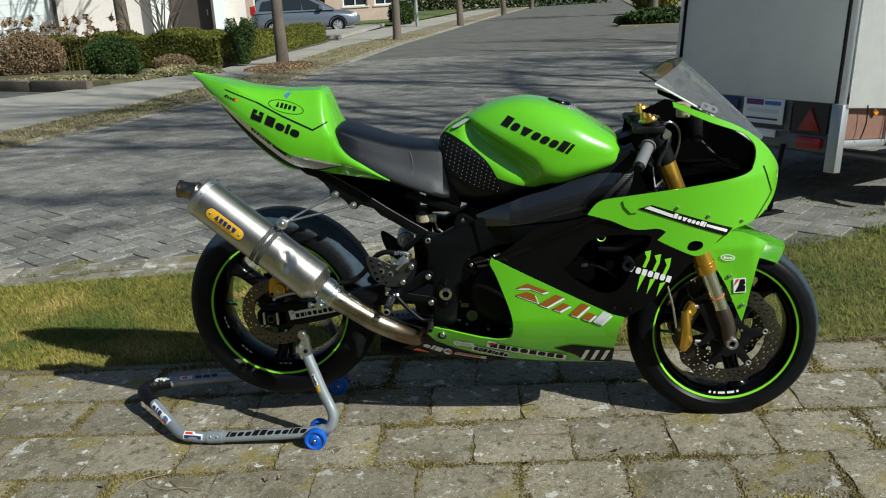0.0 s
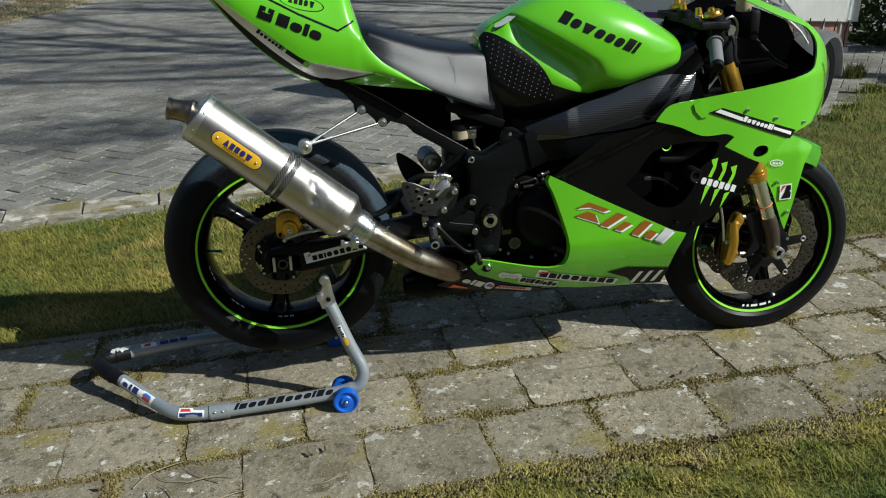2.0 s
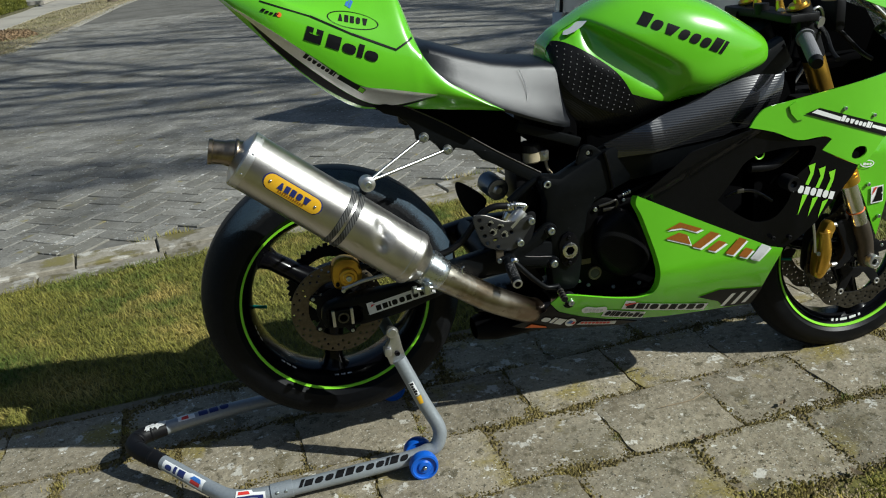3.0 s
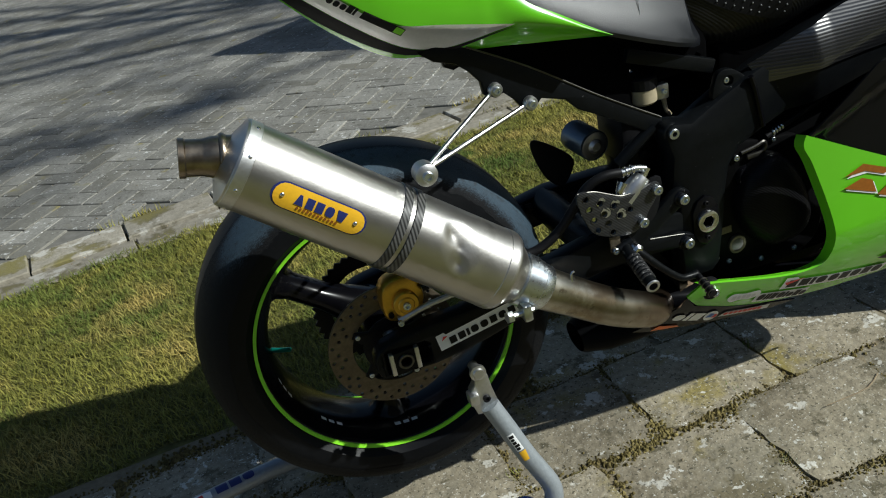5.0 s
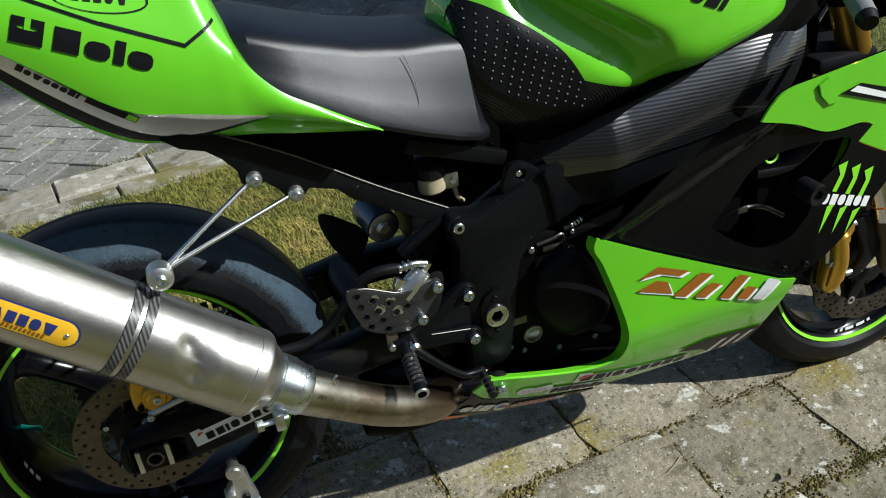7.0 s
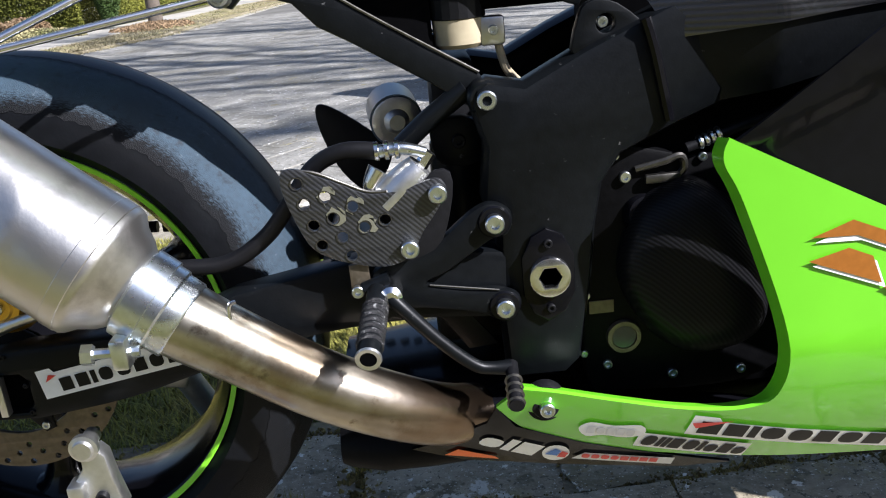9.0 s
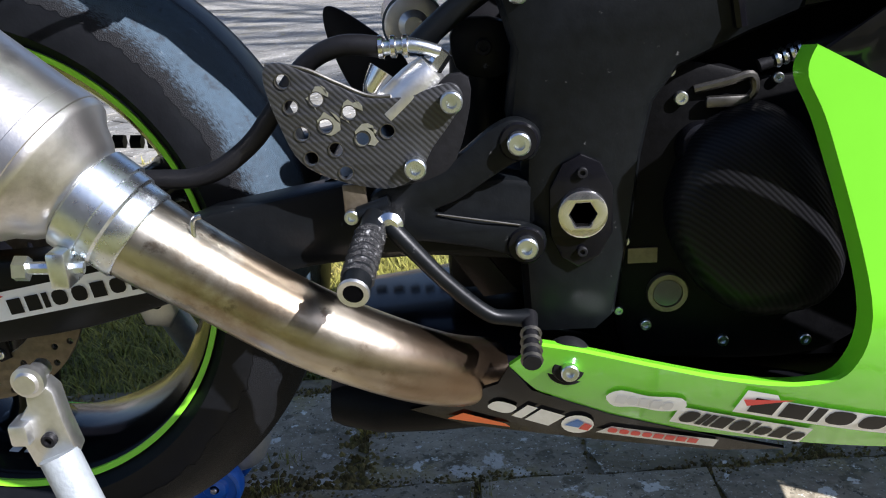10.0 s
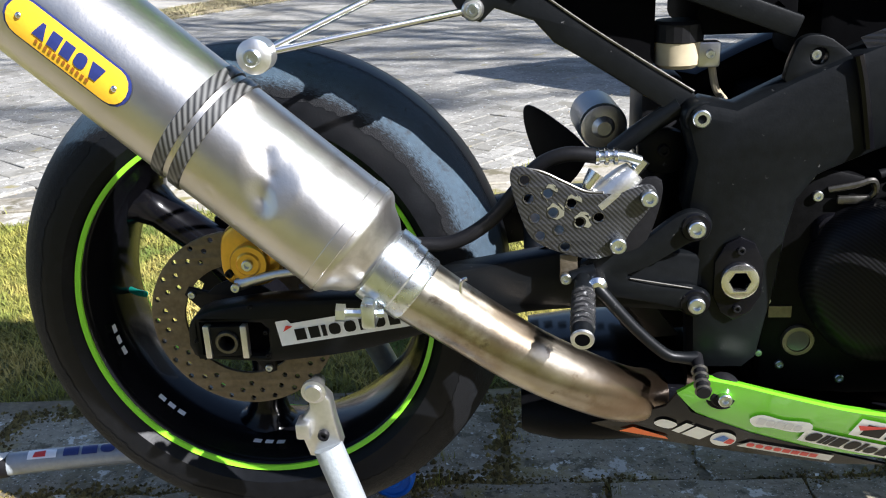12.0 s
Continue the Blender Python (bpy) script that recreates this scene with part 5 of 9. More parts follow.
bike_part("chain_guard", plate([curve([(0.332, 0.60), (0.340, 0.608), (0.366, 0.593), (0.402, 0.562), (0.408, 0.54), (0.382, 0.507), (0.354, 0.53), (0.337, 0.57)], 4)], 0.055, 0.004, 0.001), MATTE, "black plastic chain guard")
bike_part("lower_guard", plate([curve(corners((0.40, 0.475), (0.43, 0.47), (0.50, 0.375), (0.47, 0.372)), 1)], -0.09, 0.004, 0.001), MATTE)
bike_part("linkage", box(0.44, 0.52, -0.05, 0.05, 0.36, 0.46, 0.01), MATTE)
res = bike_part("brake_fluid_cup", lathe([(0, 0.0), (0.019, 0.0), (0.023, 0.004), (0.024, 0.026), (0, 0.026)], (0.487, -0.072, 0.668), (0, 0, 1), 28), CREAM, "cloudy brake fluid cup")
bike_part("cap", lathe([(0.024, 0.026), (0.0255, 0.027), (0.0255, 0.044), (0.022, 0.047), (0, 0.047)], (0.487, -0.072, 0.668), (0, 0, 1), 20), MATTE, "black ribbed cap", res, 15)
bike_part("cup_clamp", box(0.505, 0.528, -0.085, -0.07, 0.668, 0.694, 0.003), ALU, "", res)
bolt((0.517, -0.088, 0.682), 0.0055, res)
bike_part("cup_hose", tube([(0.522, -0.075, 0.668), (0.528, -0.07, 0.645), (0.54, -0.06, 0.63)], 0.004, 8), CREAM, "", res)

# rearset, right
rs = bike_part("heel_plate", plate([curve([(0.317, 0.572), (0.319, 0.586), (0.330, 0.588), (0.345, 0.582), (0.370, 0.570), (0.391, 0.560), (0.420, 0.560), (0.445, 0.567), (0.456, 0.566), (0.460, 0.555), (0.450, 0.538), (0.436, 0.520), (0.424, 0.500), (0.400, 0.491), (0.364, 0.499), (0.338, 0.514), (0.325, 0.542)], 4)] + [circle(x, z, 0.0052, 14) for x, z in ((0.331, 0.575), (0.335, 0.556), (0.341, 0.536), (0.346, 0.517), (0.354, 0.561), (0.359, 0.541), (0.365, 0.523), (0.371, 0.505), (0.377, 0.550), (0.385, 0.530), (0.404, 0.535))], -0.152, 0.005, 0.0008), CARBON_H, "drilled carbon heel plate with worn holes")
for x, z in ((0.331, 0.575), (0.335, 0.556), (0.341, 0.536), (0.346, 0.517), (0.354, 0.561), (0.359, 0.541), (0.365, 0.523), (0.371, 0.505), (0.377, 0.550), (0.385, 0.530), (0.404, 0.535)):
    bike_part("hole_edge", lathe([(0.0051, -0.001), (0.0051, 0.0032), (0.0059, 0.0034), (0.0060, 0.0030)], (x, -0.152, z), (0, -1, 0), 16), DISC, "bare worn hole edge", rs)
rng2 = random.Random(3)
for x, z in ((0.354, 0.561), (0.377, 0.550), (0.359, 0.541), (0.386, 0.531)):
    blob = [(x + rr * math.cos(a) + 0.002, z + rr * math.sin(a) + 0.001) for a, rr in [(2 * math.pi * k / 14, 0.0078 * rng2.uniform(0.78, 1.3)) for k in range(18)]]
    decal("wear_mark", [blob, circle(x, z, 0.0056, 14)], lambda a, b: -0.1552, ALU, rs, "bare scraped patch")
bike_part("plate_edge", tube([(0.319, -0.152, 0.587), (0.345, -0.152, 0.5835), (0.370, -0.152, 0.5715), (0.391, -0.152, 0.5615), (0.408, -0.152, 0.5600)], 0.0015, 8), DISC, "", rs)
brk = bike_part("footrest_bracket", plate([curve([(0.385, 0.478), (0.40, 0.492), (0.44, 0.502), (0.480, 0.532), (0.500, 0.538), (0.516, 0.527), (0.512, 0.508), (0.495, 0.503), (0.455, 0.478), (0.435, 0.468), (0.47, 0.458), (0.500, 0.456), (0.519, 0.446), (0.516, 0.428), (0.502, 0.422), (0.48, 0.434), (0.43, 0.444), (0.40, 0.448)], 4)], -0.142, 0.014, 0.004), BLACKP, "black forked footrest bracket")
for x, z, r in ((0.500, 0.521, 0.0105), (0.504, 0.439, 0.0105)):
    bike_part("washer", lathe([(0, 0.002), (0.0135, 0.002), (0.015, 0)], (x, -0.149, z), (0, -1, 0), 24), GLOSSB, "", brk)
    bolt((x, -0.153, z), r, brk)
bike_part("bright_rib", tube([(0.437, -0.149, 0.467), (0.50, -0.149, 0.4555)], 0.0009, 6), DISC, "", brk)
bolt((0.452, -0.158, 0.555), 0.0098, rs)
bolt((0.423, -0.158, 0.507), 0.0098, rs)
bike_part("backing_plate", plate([curve([(0.40, 0.495), (0.44, 0.565), (0.465, 0.57), (0.462, 0.535), (0.445, 0.50)], 3)], -0.146, 0.006, 0.001), MATTE, "", brk)
bike_part("return_tab", box(0.366, 0.384, -0.15, -0.146, 0.466, 0.494, 0.001), DISCR, "", brk)
bolt((0.372, -0.154, 0.470), 0.0068, brk)
mc = bike_part("master_cylinder", tube([(0.405, -0.138, 0.545), (0.428, -0.138, 0.565), (0.440, -0.138, 0.576)], [0.017, 0.0165, 0.013], 20, 3), ALU, "cast alloy brake master cylinder")
bike_part("outlet_bolt", tube([(0.440, -0.138, 0.576), (0.449, -0.138, 0.588)], 0.0062, 6, 1), CHROME, "", mc, 20)
bike_part("elbow", tube([(0.396, -0.142, 0.553), (0.394, -0.145, 0.565), (0.402, -0.143, 0.578)], [0.006, 0.0065, 0.0095], 12), CHROME, "", mc)
bike_part("banjo", tube([(0.402, -0.14, 0.593), (0.425, -0.14, 0.594), (0.445, -0.139, 0.588)], [0.006, 0.0055, 0.005], 12), ZINC, "", mc)
for xx in (0.400, 0.409, 0.418):
    bike_part("crimp", lathe([(0.0065, 0), (0.0085, 0.001), (0.0085, 0.004), (0.0065, 0.005)], (xx, -0.14, 0.5935), (1, 0, 0.03), 14), CHROME, "", mc)
bike_part("brake_hose", tube([(0.402, -0.14, 0.594), (0.373, -0.138, 0.596), (0.345, -0.132, 0.583), (0.320, -0.128, 0.553), (0.293, -0.125, 0.522), (0.255, -0.12, 0.499), (0.21, -0.118, 0.497), (0.12, -0.11, 0.50), (0.06, -0.10, 0.49)], 0.0078, 14), MATTE, "black rubber brake hose")
GRIPM = mat("worn_knurled_black", (0.012, 0.012, 0.013), 0.35, 0.2, 0.4, 200, 0.6, 900, patch=((0.30, 0.30, 0.30), 160, 0.60, 0.66))
peg = bike_part("footpeg", tube([(0.390, -0.150, 0.470), (0.388, -0.175, 0.464), (0.382, -0.250, 0.448)], [0.010, 0.0098, 0.0108], 14, 6), BLACKP, "knurled footpeg with a scraped end")
for k in range(7):
    t = 0.3 + 0.09 * k
    p = Vector((0.390, -0.155, 0.469)).lerp(Vector((0.382, -0.248, 0.4485)), t)
    bike_part("grip_ring", lathe([(0.0098, -0.0030), (0.0122, -0.0012), (0.0122, 0.0012), (0.0098, 0.0030)], p, (-0.08, -0.97, -0.22), 12), GRIPM, "", peg)
bike_part("scraped_end", lathe([(0.0072, 0.0), (0.0108, 0.0005), (0.0114, -0.002)], (0.3819, -0.2512, 0.4477), (-0.08, -0.97, -0.22), 16), ALU, "", peg)
bike_part("peg_bore", lathe([(0, 0.0), (0.0073, 0.0)], (0.3820, -0.2508, 0.4479), (-0.08, -0.97, -0.22), 16), DEEP, "", peg)
bike_part("peg_hinge", tube([(0.378, -0.152, 0.470), (0.402, -0.152, 0.478)], 0.0075, 12), BLACKP, "", peg)
ped = bike_part("brake_pedal", tube([(0.398, -0.166, 0.470), (0.408, -0.172, 0.460), (0.44, -0.176, 0.424), (0.470, -0.176, 0.396), (0.486, -0.174, 0.390), (0.503, -0.172, 0.388)], [0.008, 0.007, 0.0062, 0.006, 0.006, 0.0075], 12), BLACKP, "black brake pedal")
bike_part("pedal_pivot", lathe([(0, 0.01), (0.006, 0.01), (0.010, 0.006), (0.010, -0.02)], (0.402, -0.166, 0.468), (0, -1, 0), 20), CHROME, "", ped)
bike_part("toe_peg", tube([(0.504, -0.168, 0.388), (0.503, -0.195, 0.382), (0.502, -0.222, 0.375)], [0.0065, 0.006, 0.007], 14), MATTE, "", ped)
for k in range(4):
    p = Vector((0.5035, -0.190, 0.383)).lerp(Vector((0.502, -0.219, 0.376)), k / 3)
    bike_part("toe_ring", lathe([(0.0065, -0.0014), (0.0085, 0), (0.0065, 0.0014)], p, (-0.03, -0.97, -0.22), 12), DISC, "", ped)


# ---- bodywork ----
def side_y(x, z):
    """Right half of the fairing: flat flanks that round in to the belly and the nose."""
    w = 0.212
    w -= 0.10 * max(0, (0.40 - z) / 0.2) ** 1.5
    w -= 0.03 * max(0, (0.78 - x) / 0.28) ** 1.5
    if x > 1.16:
        w *= max(0.0, 1 - ((x - 1.16) / 0.375) ** 2.6) ** (1 / 1.9)
    w -= 0.06 * max(0, (z - 0.79) / 0.2)
    return -max(w, 0.0)


def mid_y(x, z):
    """The black side panel: a flat band along the top, the rest set back."""
    line = 0.585 + (x - 0.70) * 0.42
    y = side_y(x, z)
    d = line - z
    return y + 0.012 * min(1, max(0, d / 0.02)) * min(1, max(0, (1.10 - x) / 0.08))


upper = curve([(0.966, 0.711), (0.966, 0.711), (1.00, 0.748), (1.076, 0.760), (1.25, 0.780), (1.40, 0.800), (1.432, 0.825), (1.438, 0.87), (1.405, 0.908), (1.365, 0.926), (1.302, 0.95), (1.208, 0.993), (1.208, 0.993), (1.205, 1.008), (1.205, 1.008), (1.31, 0.965), (1.39, 0.93), (1.46, 0.88), (1.51, 0.82), (1.53, 0.775), (1.50, 0.71), (1.44, 0.665), (1.355, 0.640), (1.294, 0.584), (1.294, 0.584), (1.264, 0.580), (1.209, 0.605), (1.160, 0.631), (1.160, 0.631), (1.184, 0.654), (1.184, 0.654), (1.160, 0.664), (1.095, 0.664), (1.03, 0.692)], 5)
hole = curve([(1.243, 0.603), (1.249, 0.618), (1.264, 0.624), (1.284, 0.619), (1.287, 0.605), (1.271, 0.594), (1.253, 0.595)], 4)
low_green = curve([(0.691, 0.590), (0.691, 0.590), (0.86, 0.50), (1.037, 0.408), (1.037, 0.408), (1.07, 0.398), (1.07, 0.398), (1.05, 0.33), (1.042, 0.222), (1.042, 0.222), (0.8, 0.240), (0.56, 0.285), (0.487, 0.343), (0.487, 0.343), (0.510, 0.366), (0.510, 0.366), (0.545, 0.360), (0.60, 0.346), (0.665, 0.331), (0.715, 0.328), (0.743, 0.345), (0.744, 0.41), (0.705, 0.53), (0.687, 0.57)], 6)
black_mid = curve([(0.691, 0.582), (0.691, 0.582), (0.818, 0.674), (0.818, 0.674), (0.905, 0.692), (0.974, 0.706), (0.974, 0.706), (1.03, 0.688), (1.095, 0.661), (1.160, 0.661), (1.181, 0.654), (1.181, 0.654), (1.157, 0.631), (1.157, 0.631), (1.209, 0.603), (1.264, 0.578), (1.264, 0.578), (1.25, 0.555), (1.19, 0.49), (1.142, 0.44), (1.07, 0.396), (1.07, 0.396), (1.037, 0.406), (0.86, 0.498)], 5)
vent = curve([(0.897, 0.545), (0.897, 0.545), (0.935, 0.588), (0.972, 0.630), (1.04, 0.646), (1.105, 0.648), (1.143, 0.640), (1.128, 0.603), (1.090, 0.570), (1.080, 0.52), (1.045, 0.478), (1.00, 0.474), (0.945, 0.505)], 4)
fair = {}
for name, line, m, fy, holes, label in (("upper_fairing", upper, GREEN, side_y, (hole,), "green upper fairing"), ("lower_fairing", low_green, GREEN, side_y, (), "green lower fairing"), ("side_fairing", black_mid, GLOSSB, mid_y, (vent,), "black side panel with an air vent")):
    bm = skin(line, fy, 0.004, 0.018, holes)
    bm2 = mirror(bm)
    fair[name] = bike_part(name, bm, m, label)
    bike_part(name, bm2, m, label)
    if name == "upper_fairing":
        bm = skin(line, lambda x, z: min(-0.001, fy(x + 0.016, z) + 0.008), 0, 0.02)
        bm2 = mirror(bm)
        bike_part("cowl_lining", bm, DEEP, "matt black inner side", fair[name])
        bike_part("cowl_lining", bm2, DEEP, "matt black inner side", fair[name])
# added black sheet closes the view through the open cowl
bike_part("cockpit_lining", skin(curve(corners((1.06, 0.72), (1.40, 0.76), (1.455, 0.80), (1.470, 0.86), (1.445, 0.905), (1.38, 0.935), (1.30, 0.962), (1.22, 0.985), (1.10, 0.93)), 2), lambda x, z: 0.075 - 0.35 * max(0.0, x - 1.34), 0.002, 0.04), DEEP, "matt black sheet closing the cowl opening")
# near-black sheet stands in for the shaded space behind the frame
bike_part("frame_shroud", skin(curve(corners((0.64, 0.50), (0.64, 0.66), (0.80, 0.72), (0.98, 0.79), (1.16, 0.80), (1.16, 0.50), (0.95, 0.44)), 2), lambda x, z: -0.095, 0.003, 0.06), DEEP, "added dark sheet filling the shaded gap inside the frame")
# inner flange of the lower fairing round the engine window
bm = bmesh.new()
edge = [p for p in curve([(0.691, 0.590), (0.687, 0.57), (0.705, 0.53), (0.744, 0.41), (0.743, 0.345), (0.715, 0.328), (0.665, 0.331), (0.60, 0.346), (0.545, 0.360), (0.510, 0.366)], 6, False)]
for p in edge:
    y = side_y(p.x, p.y)
    bm.verts.new((p.x, y + 0.0005, p.y))
    bm.verts.new((p.x - 0.003, y + 0.020, p.y - 0.003))
bm.verts.ensure_lookup_table()
for k in range(len(edge) - 1):
    bm.faces.new((bm.verts[2 * k], bm.verts[2 * k + 1], bm.verts[2 * k + 3], bm.verts[2 * k + 2]))
bike_part("fairing_flange", bm, GREEN, "", fair["lower_fairing"])
# dark parts behind the vent; a near-black sheet stands in for its shaded depth
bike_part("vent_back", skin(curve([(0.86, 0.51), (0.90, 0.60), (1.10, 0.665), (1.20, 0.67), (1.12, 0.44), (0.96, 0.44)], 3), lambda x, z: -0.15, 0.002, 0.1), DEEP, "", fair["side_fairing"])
bike_part("vent_fin", tube([(0.925, -0.185, 0.545), (0.955, -0.19, 0.555), (1.00, -0.188, 0.548), (1.05, -0.185, 0.515)], 0.004, 8), GLOSSB, "", fair["side_fairing"])
bike_part("coolant_hose", tube([(1.00, -0.165, 0.60), (1.06, -0.17, 0.60), (1.12, -0.165, 0.63)], 0.012, 12), MATTE, "", fair["side_fairing"])
bike_part("crash_bobbin", lathe([(0.008, 0.03), (0.0085, 0.038), (0.017, 0.040), (0.019, 0.034), (0.018, 0.0), (0, 0.0)], (1.078, -0.19, 0.563), (0, -1, 0), 24), MATTE, "black crash bobbin", fair["side_fairing"])
bike_part("grey_tab", box(0.948, 0.966, -0.200, -0.197, 0.553, 0.563, 0.001), DISC, "", fair["side_fairing"])
bike_part("fastener_ring", lathe([(0.010, 0), (0.0125, 0.002), (0.014, 0)], (1.005, -0.196, 0.64), (0, -1, 0), 20), LIME, "", fair["side_fairing"])
for x, z in ((1.213, 0.723), (1.300, 0.694), (1.398, 0.670)):
    bolt((x, side_y(x, z) - 0.002, z), 0.0055, fair["upper_fairing"], BOLT)
for x, z in ((1.04, 0.43), (1.085, 0.425)):
    bolt((x, side_y(x, z) - 0.001, z), 0.006, fair["side_fairing"], BOLTD)
bike_part("fairing_stay", lathe([(0, 0.004), (0.012, 0.004), (0.014, 0)], (0.534, -0.168, 0.342), (0, -1, 0), 20), MATTE, "", fair["lower_fairing"])
bolt((0.534, -0.175, 0.342), 0.0085, fair["lower_fairing"])
bike_part("frame_slider", lathe([(0.0, 0.012), (0.018, 0.012), (0.02, 0.008), (0.02, 0)], (0.534, -0.155, 0.343), (0, -1, 0), 24), MATTE, "", fair["lower_fairing"])
# tank-side flag of the upper fairing
bike_part("flag", skin(curve(corners((1.063, 0.748), (1.079, 0.757), (1.091, 0.749), (1.086, 0.735), (1.104, 0.714), (1.086, 0.712), (1.069, 0.730)), 2), lambda x, z: -0.2165, 0.003, 0.02), GREEN, "", fair["upper_fairing"])
# belly pan
belly = []
for x, w, z0, z1 in ((0.335, 0.075, 0.300, 0.336), (0.40, 0.095, 0.290, 0.340), (0.46, 0.115, 0.275, 0.345), (0.6, 0.128, 0.250, 0.31), (0.8, 0.13, 0.215, 0.27), (1.0, 0.122, 0.198, 0.26), (1.045, 0.11, 0.205, 0.30)):
    belly.append([Vector((x, w * math.copysign(abs(math.sin(a)) ** 0.55, math.sin(a)), z0 + (z1 - z0) * (1 - math.cos(a)) / 2)) for a in [2 * math.pi * k / 24 for k in range(24)]])
pan = bike_part("belly_pan", loft(belly), GLOSSB, "black belly pan")


def low_y(x, z):
    return side_y(x, z) - 0.0026


rear_pan = skin(curve(corners((0.487, 0.343), (0.478, 0.322), (0.42, 0.288), (0.402, 0.280), (0.45, 0.262), (0.56, 0.248), (0.672, 0.236), (0.72, 0.240), (0.66, 0.258), (0.57, 0.287), (0.505, 0.316)), 2), lambda x, z: side_y(x, z) - 0.0012, 0.003, 0.016)
scoop = []
for x, yc, w, z0, z1 in ((0.325, -0.045, 0.036, 0.234, 0.282), (0.334, -0.045, 0.040, 0.229, 0.288), (0.37, -0.050, 0.054, 0.228, 0.296), (0.42, -0.05, 0.064, 0.232, 0.304), (0.48, -0.05, 0.068, 0.238, 0.310)):
    scoop.append([Vector((x, yc + w * math.cos(a), (z0 + z1) / 2 + (z1 - z0) / 2 * math.sin(a))) for a in [2 * math.pi * k / 28 for k in range(28)]])
bm = loft(scoop, False)
bmesh.ops.solidify(bm, geom=bm.faces[:], thickness=0.004)
bike_part("belly_scoop", bm, MATTE, "black rounded rear end of the belly pan")
bike_part("rear_pan", rear_pan, GLOSSB, "black lower fairing tail", fair["lower_fairing"])
decal("decal", strip(blocks("oir", 21, True, 0.1), (0.464, 0.292), (0.522, 0.268), 0.020), lambda x, z: low_y(x, z) - 0.001, WHITE, fair["lower_fairing"], "white sponsor sticker", 0.01)
decal("decal", [circle(0.544, 0.273, 0.0135, 18)], lambda x, z: low_y(x, z) - 0.0012, WHITE, fair["lower_fairing"], "", 0.01)
decal("decal", [[(0.533, 0.272), (0.543, 0.281), (0.549, 0.277), (0.545, 0.269)]], lambda x, z: low_y(x, z) - 0.0022, BLUEV, fair["lower_fairing"], "", 0.01)
decal("decal", [[(0.545, 0.267), (0.550, 0.276), (0.556, 0.273), (0.553, 0.265)]], lambda x, z: low_y(x, z) - 0.0022, RED, fair["lower_fairing"], "", 0.01)
decal("decal", [[(0.448, 0.282), (0.434, 0.272), (0.488, 0.264), (0.484, 0.269)]], lambda x, z: low_y(x, z) - 0.001, ORANGE, fair["lower_fairing"], "orange sticker", 0.01)
decal("decal", strip([[(0, 0), (1, 0), (1, 1), (0.1, 1)]], (0.560, 0.262), (0.66, 0.244), 0.012), lambda x, z: low_y(x, z) - 0.001, SILVERV, fair["lower_fairing"], "silver sponsor sticker", 0.01)
decal("decal", strip(blocks(8, 5, False), (0.568, 0.264), (0.645, 0.250), 0.007), lambda x, z: low_y(x, z) - 0.002, RED, fair["lower_fairing"], "", 0.01)
decal("decal", strip([curve([(0, 0.5), (0.15, 0.95), (0.5, 0.85), (0.9, 1.0), (1.0, 0.45), (0.75, 0.1), (0.4, 0.15), (0.15, 0.0)], 3)], (0.562, 0.302), (0.625, 0.290), 0.022), low_y, WHITE, fair["lower_fairing"], "white sponsor sticker", 0.01)
decal("decal", strip(blocks(5, 6, False), (0.570, 0.306), (0.617, 0.297), 0.010), lambda x, z: low_y(x, z) - 0.001, SILVERV, fair["lower_fairing"], "", 0.01)
decal("decal", strip([[(0, -0.1), (1, -0.1), (1, 1.1), (0, 1.1)]], (0.618, 0.283), (0.728, 0.254), 0.018), low_y, WHITE, fair["lower_fairing"], "white sponsor sticker", 0.01)
decal("decal", strip(blocks("OiirOioro", 7, True, 0.03, 0.16), (0.621, 0.2838), (0.726, 0.2555), 0.016), lambda x, z: low_y(x, z) - 0.001, BLACKV, fair["lower_fairing"], "", 0.01)
decal("decal", strip([[(0, 0), (1, 0), (1, 0.8), (0.12, 0.8), (0.1, 1), (0, 1)]], (0.664, 0.297), (0.90, 0.238), 0.028), low_y, WHITE, fair["lower_fairing"], "white tyre sponsor sticker", 0.01)
decal("decal", strip(blocks("rriOOrOrO", 8, True, 0.0, 0.18), (0.672, 0.299), (0.895, 0.243), 0.018), lambda x, z: low_y(x, z) - 0.001, BLACKV, fair["lower_fairing"], "", 0.01)
decal("decal", [[(0.669, 0.314), (0.708, 0.313), (0.673, 0.306)]], lambda x, z: low_y(x, z) - 0.0015, RED, fair["lower_fairing"], "", 0.01)
decal("decal", [[(0.865, 0.292), (0.92, 0.305), (1.046, 0.285), (1.040, 0.224), (0.96, 0.232), (0.93, 0.262)]], low_y, BLACKV, fair["lower_fairing"], "black number panel")


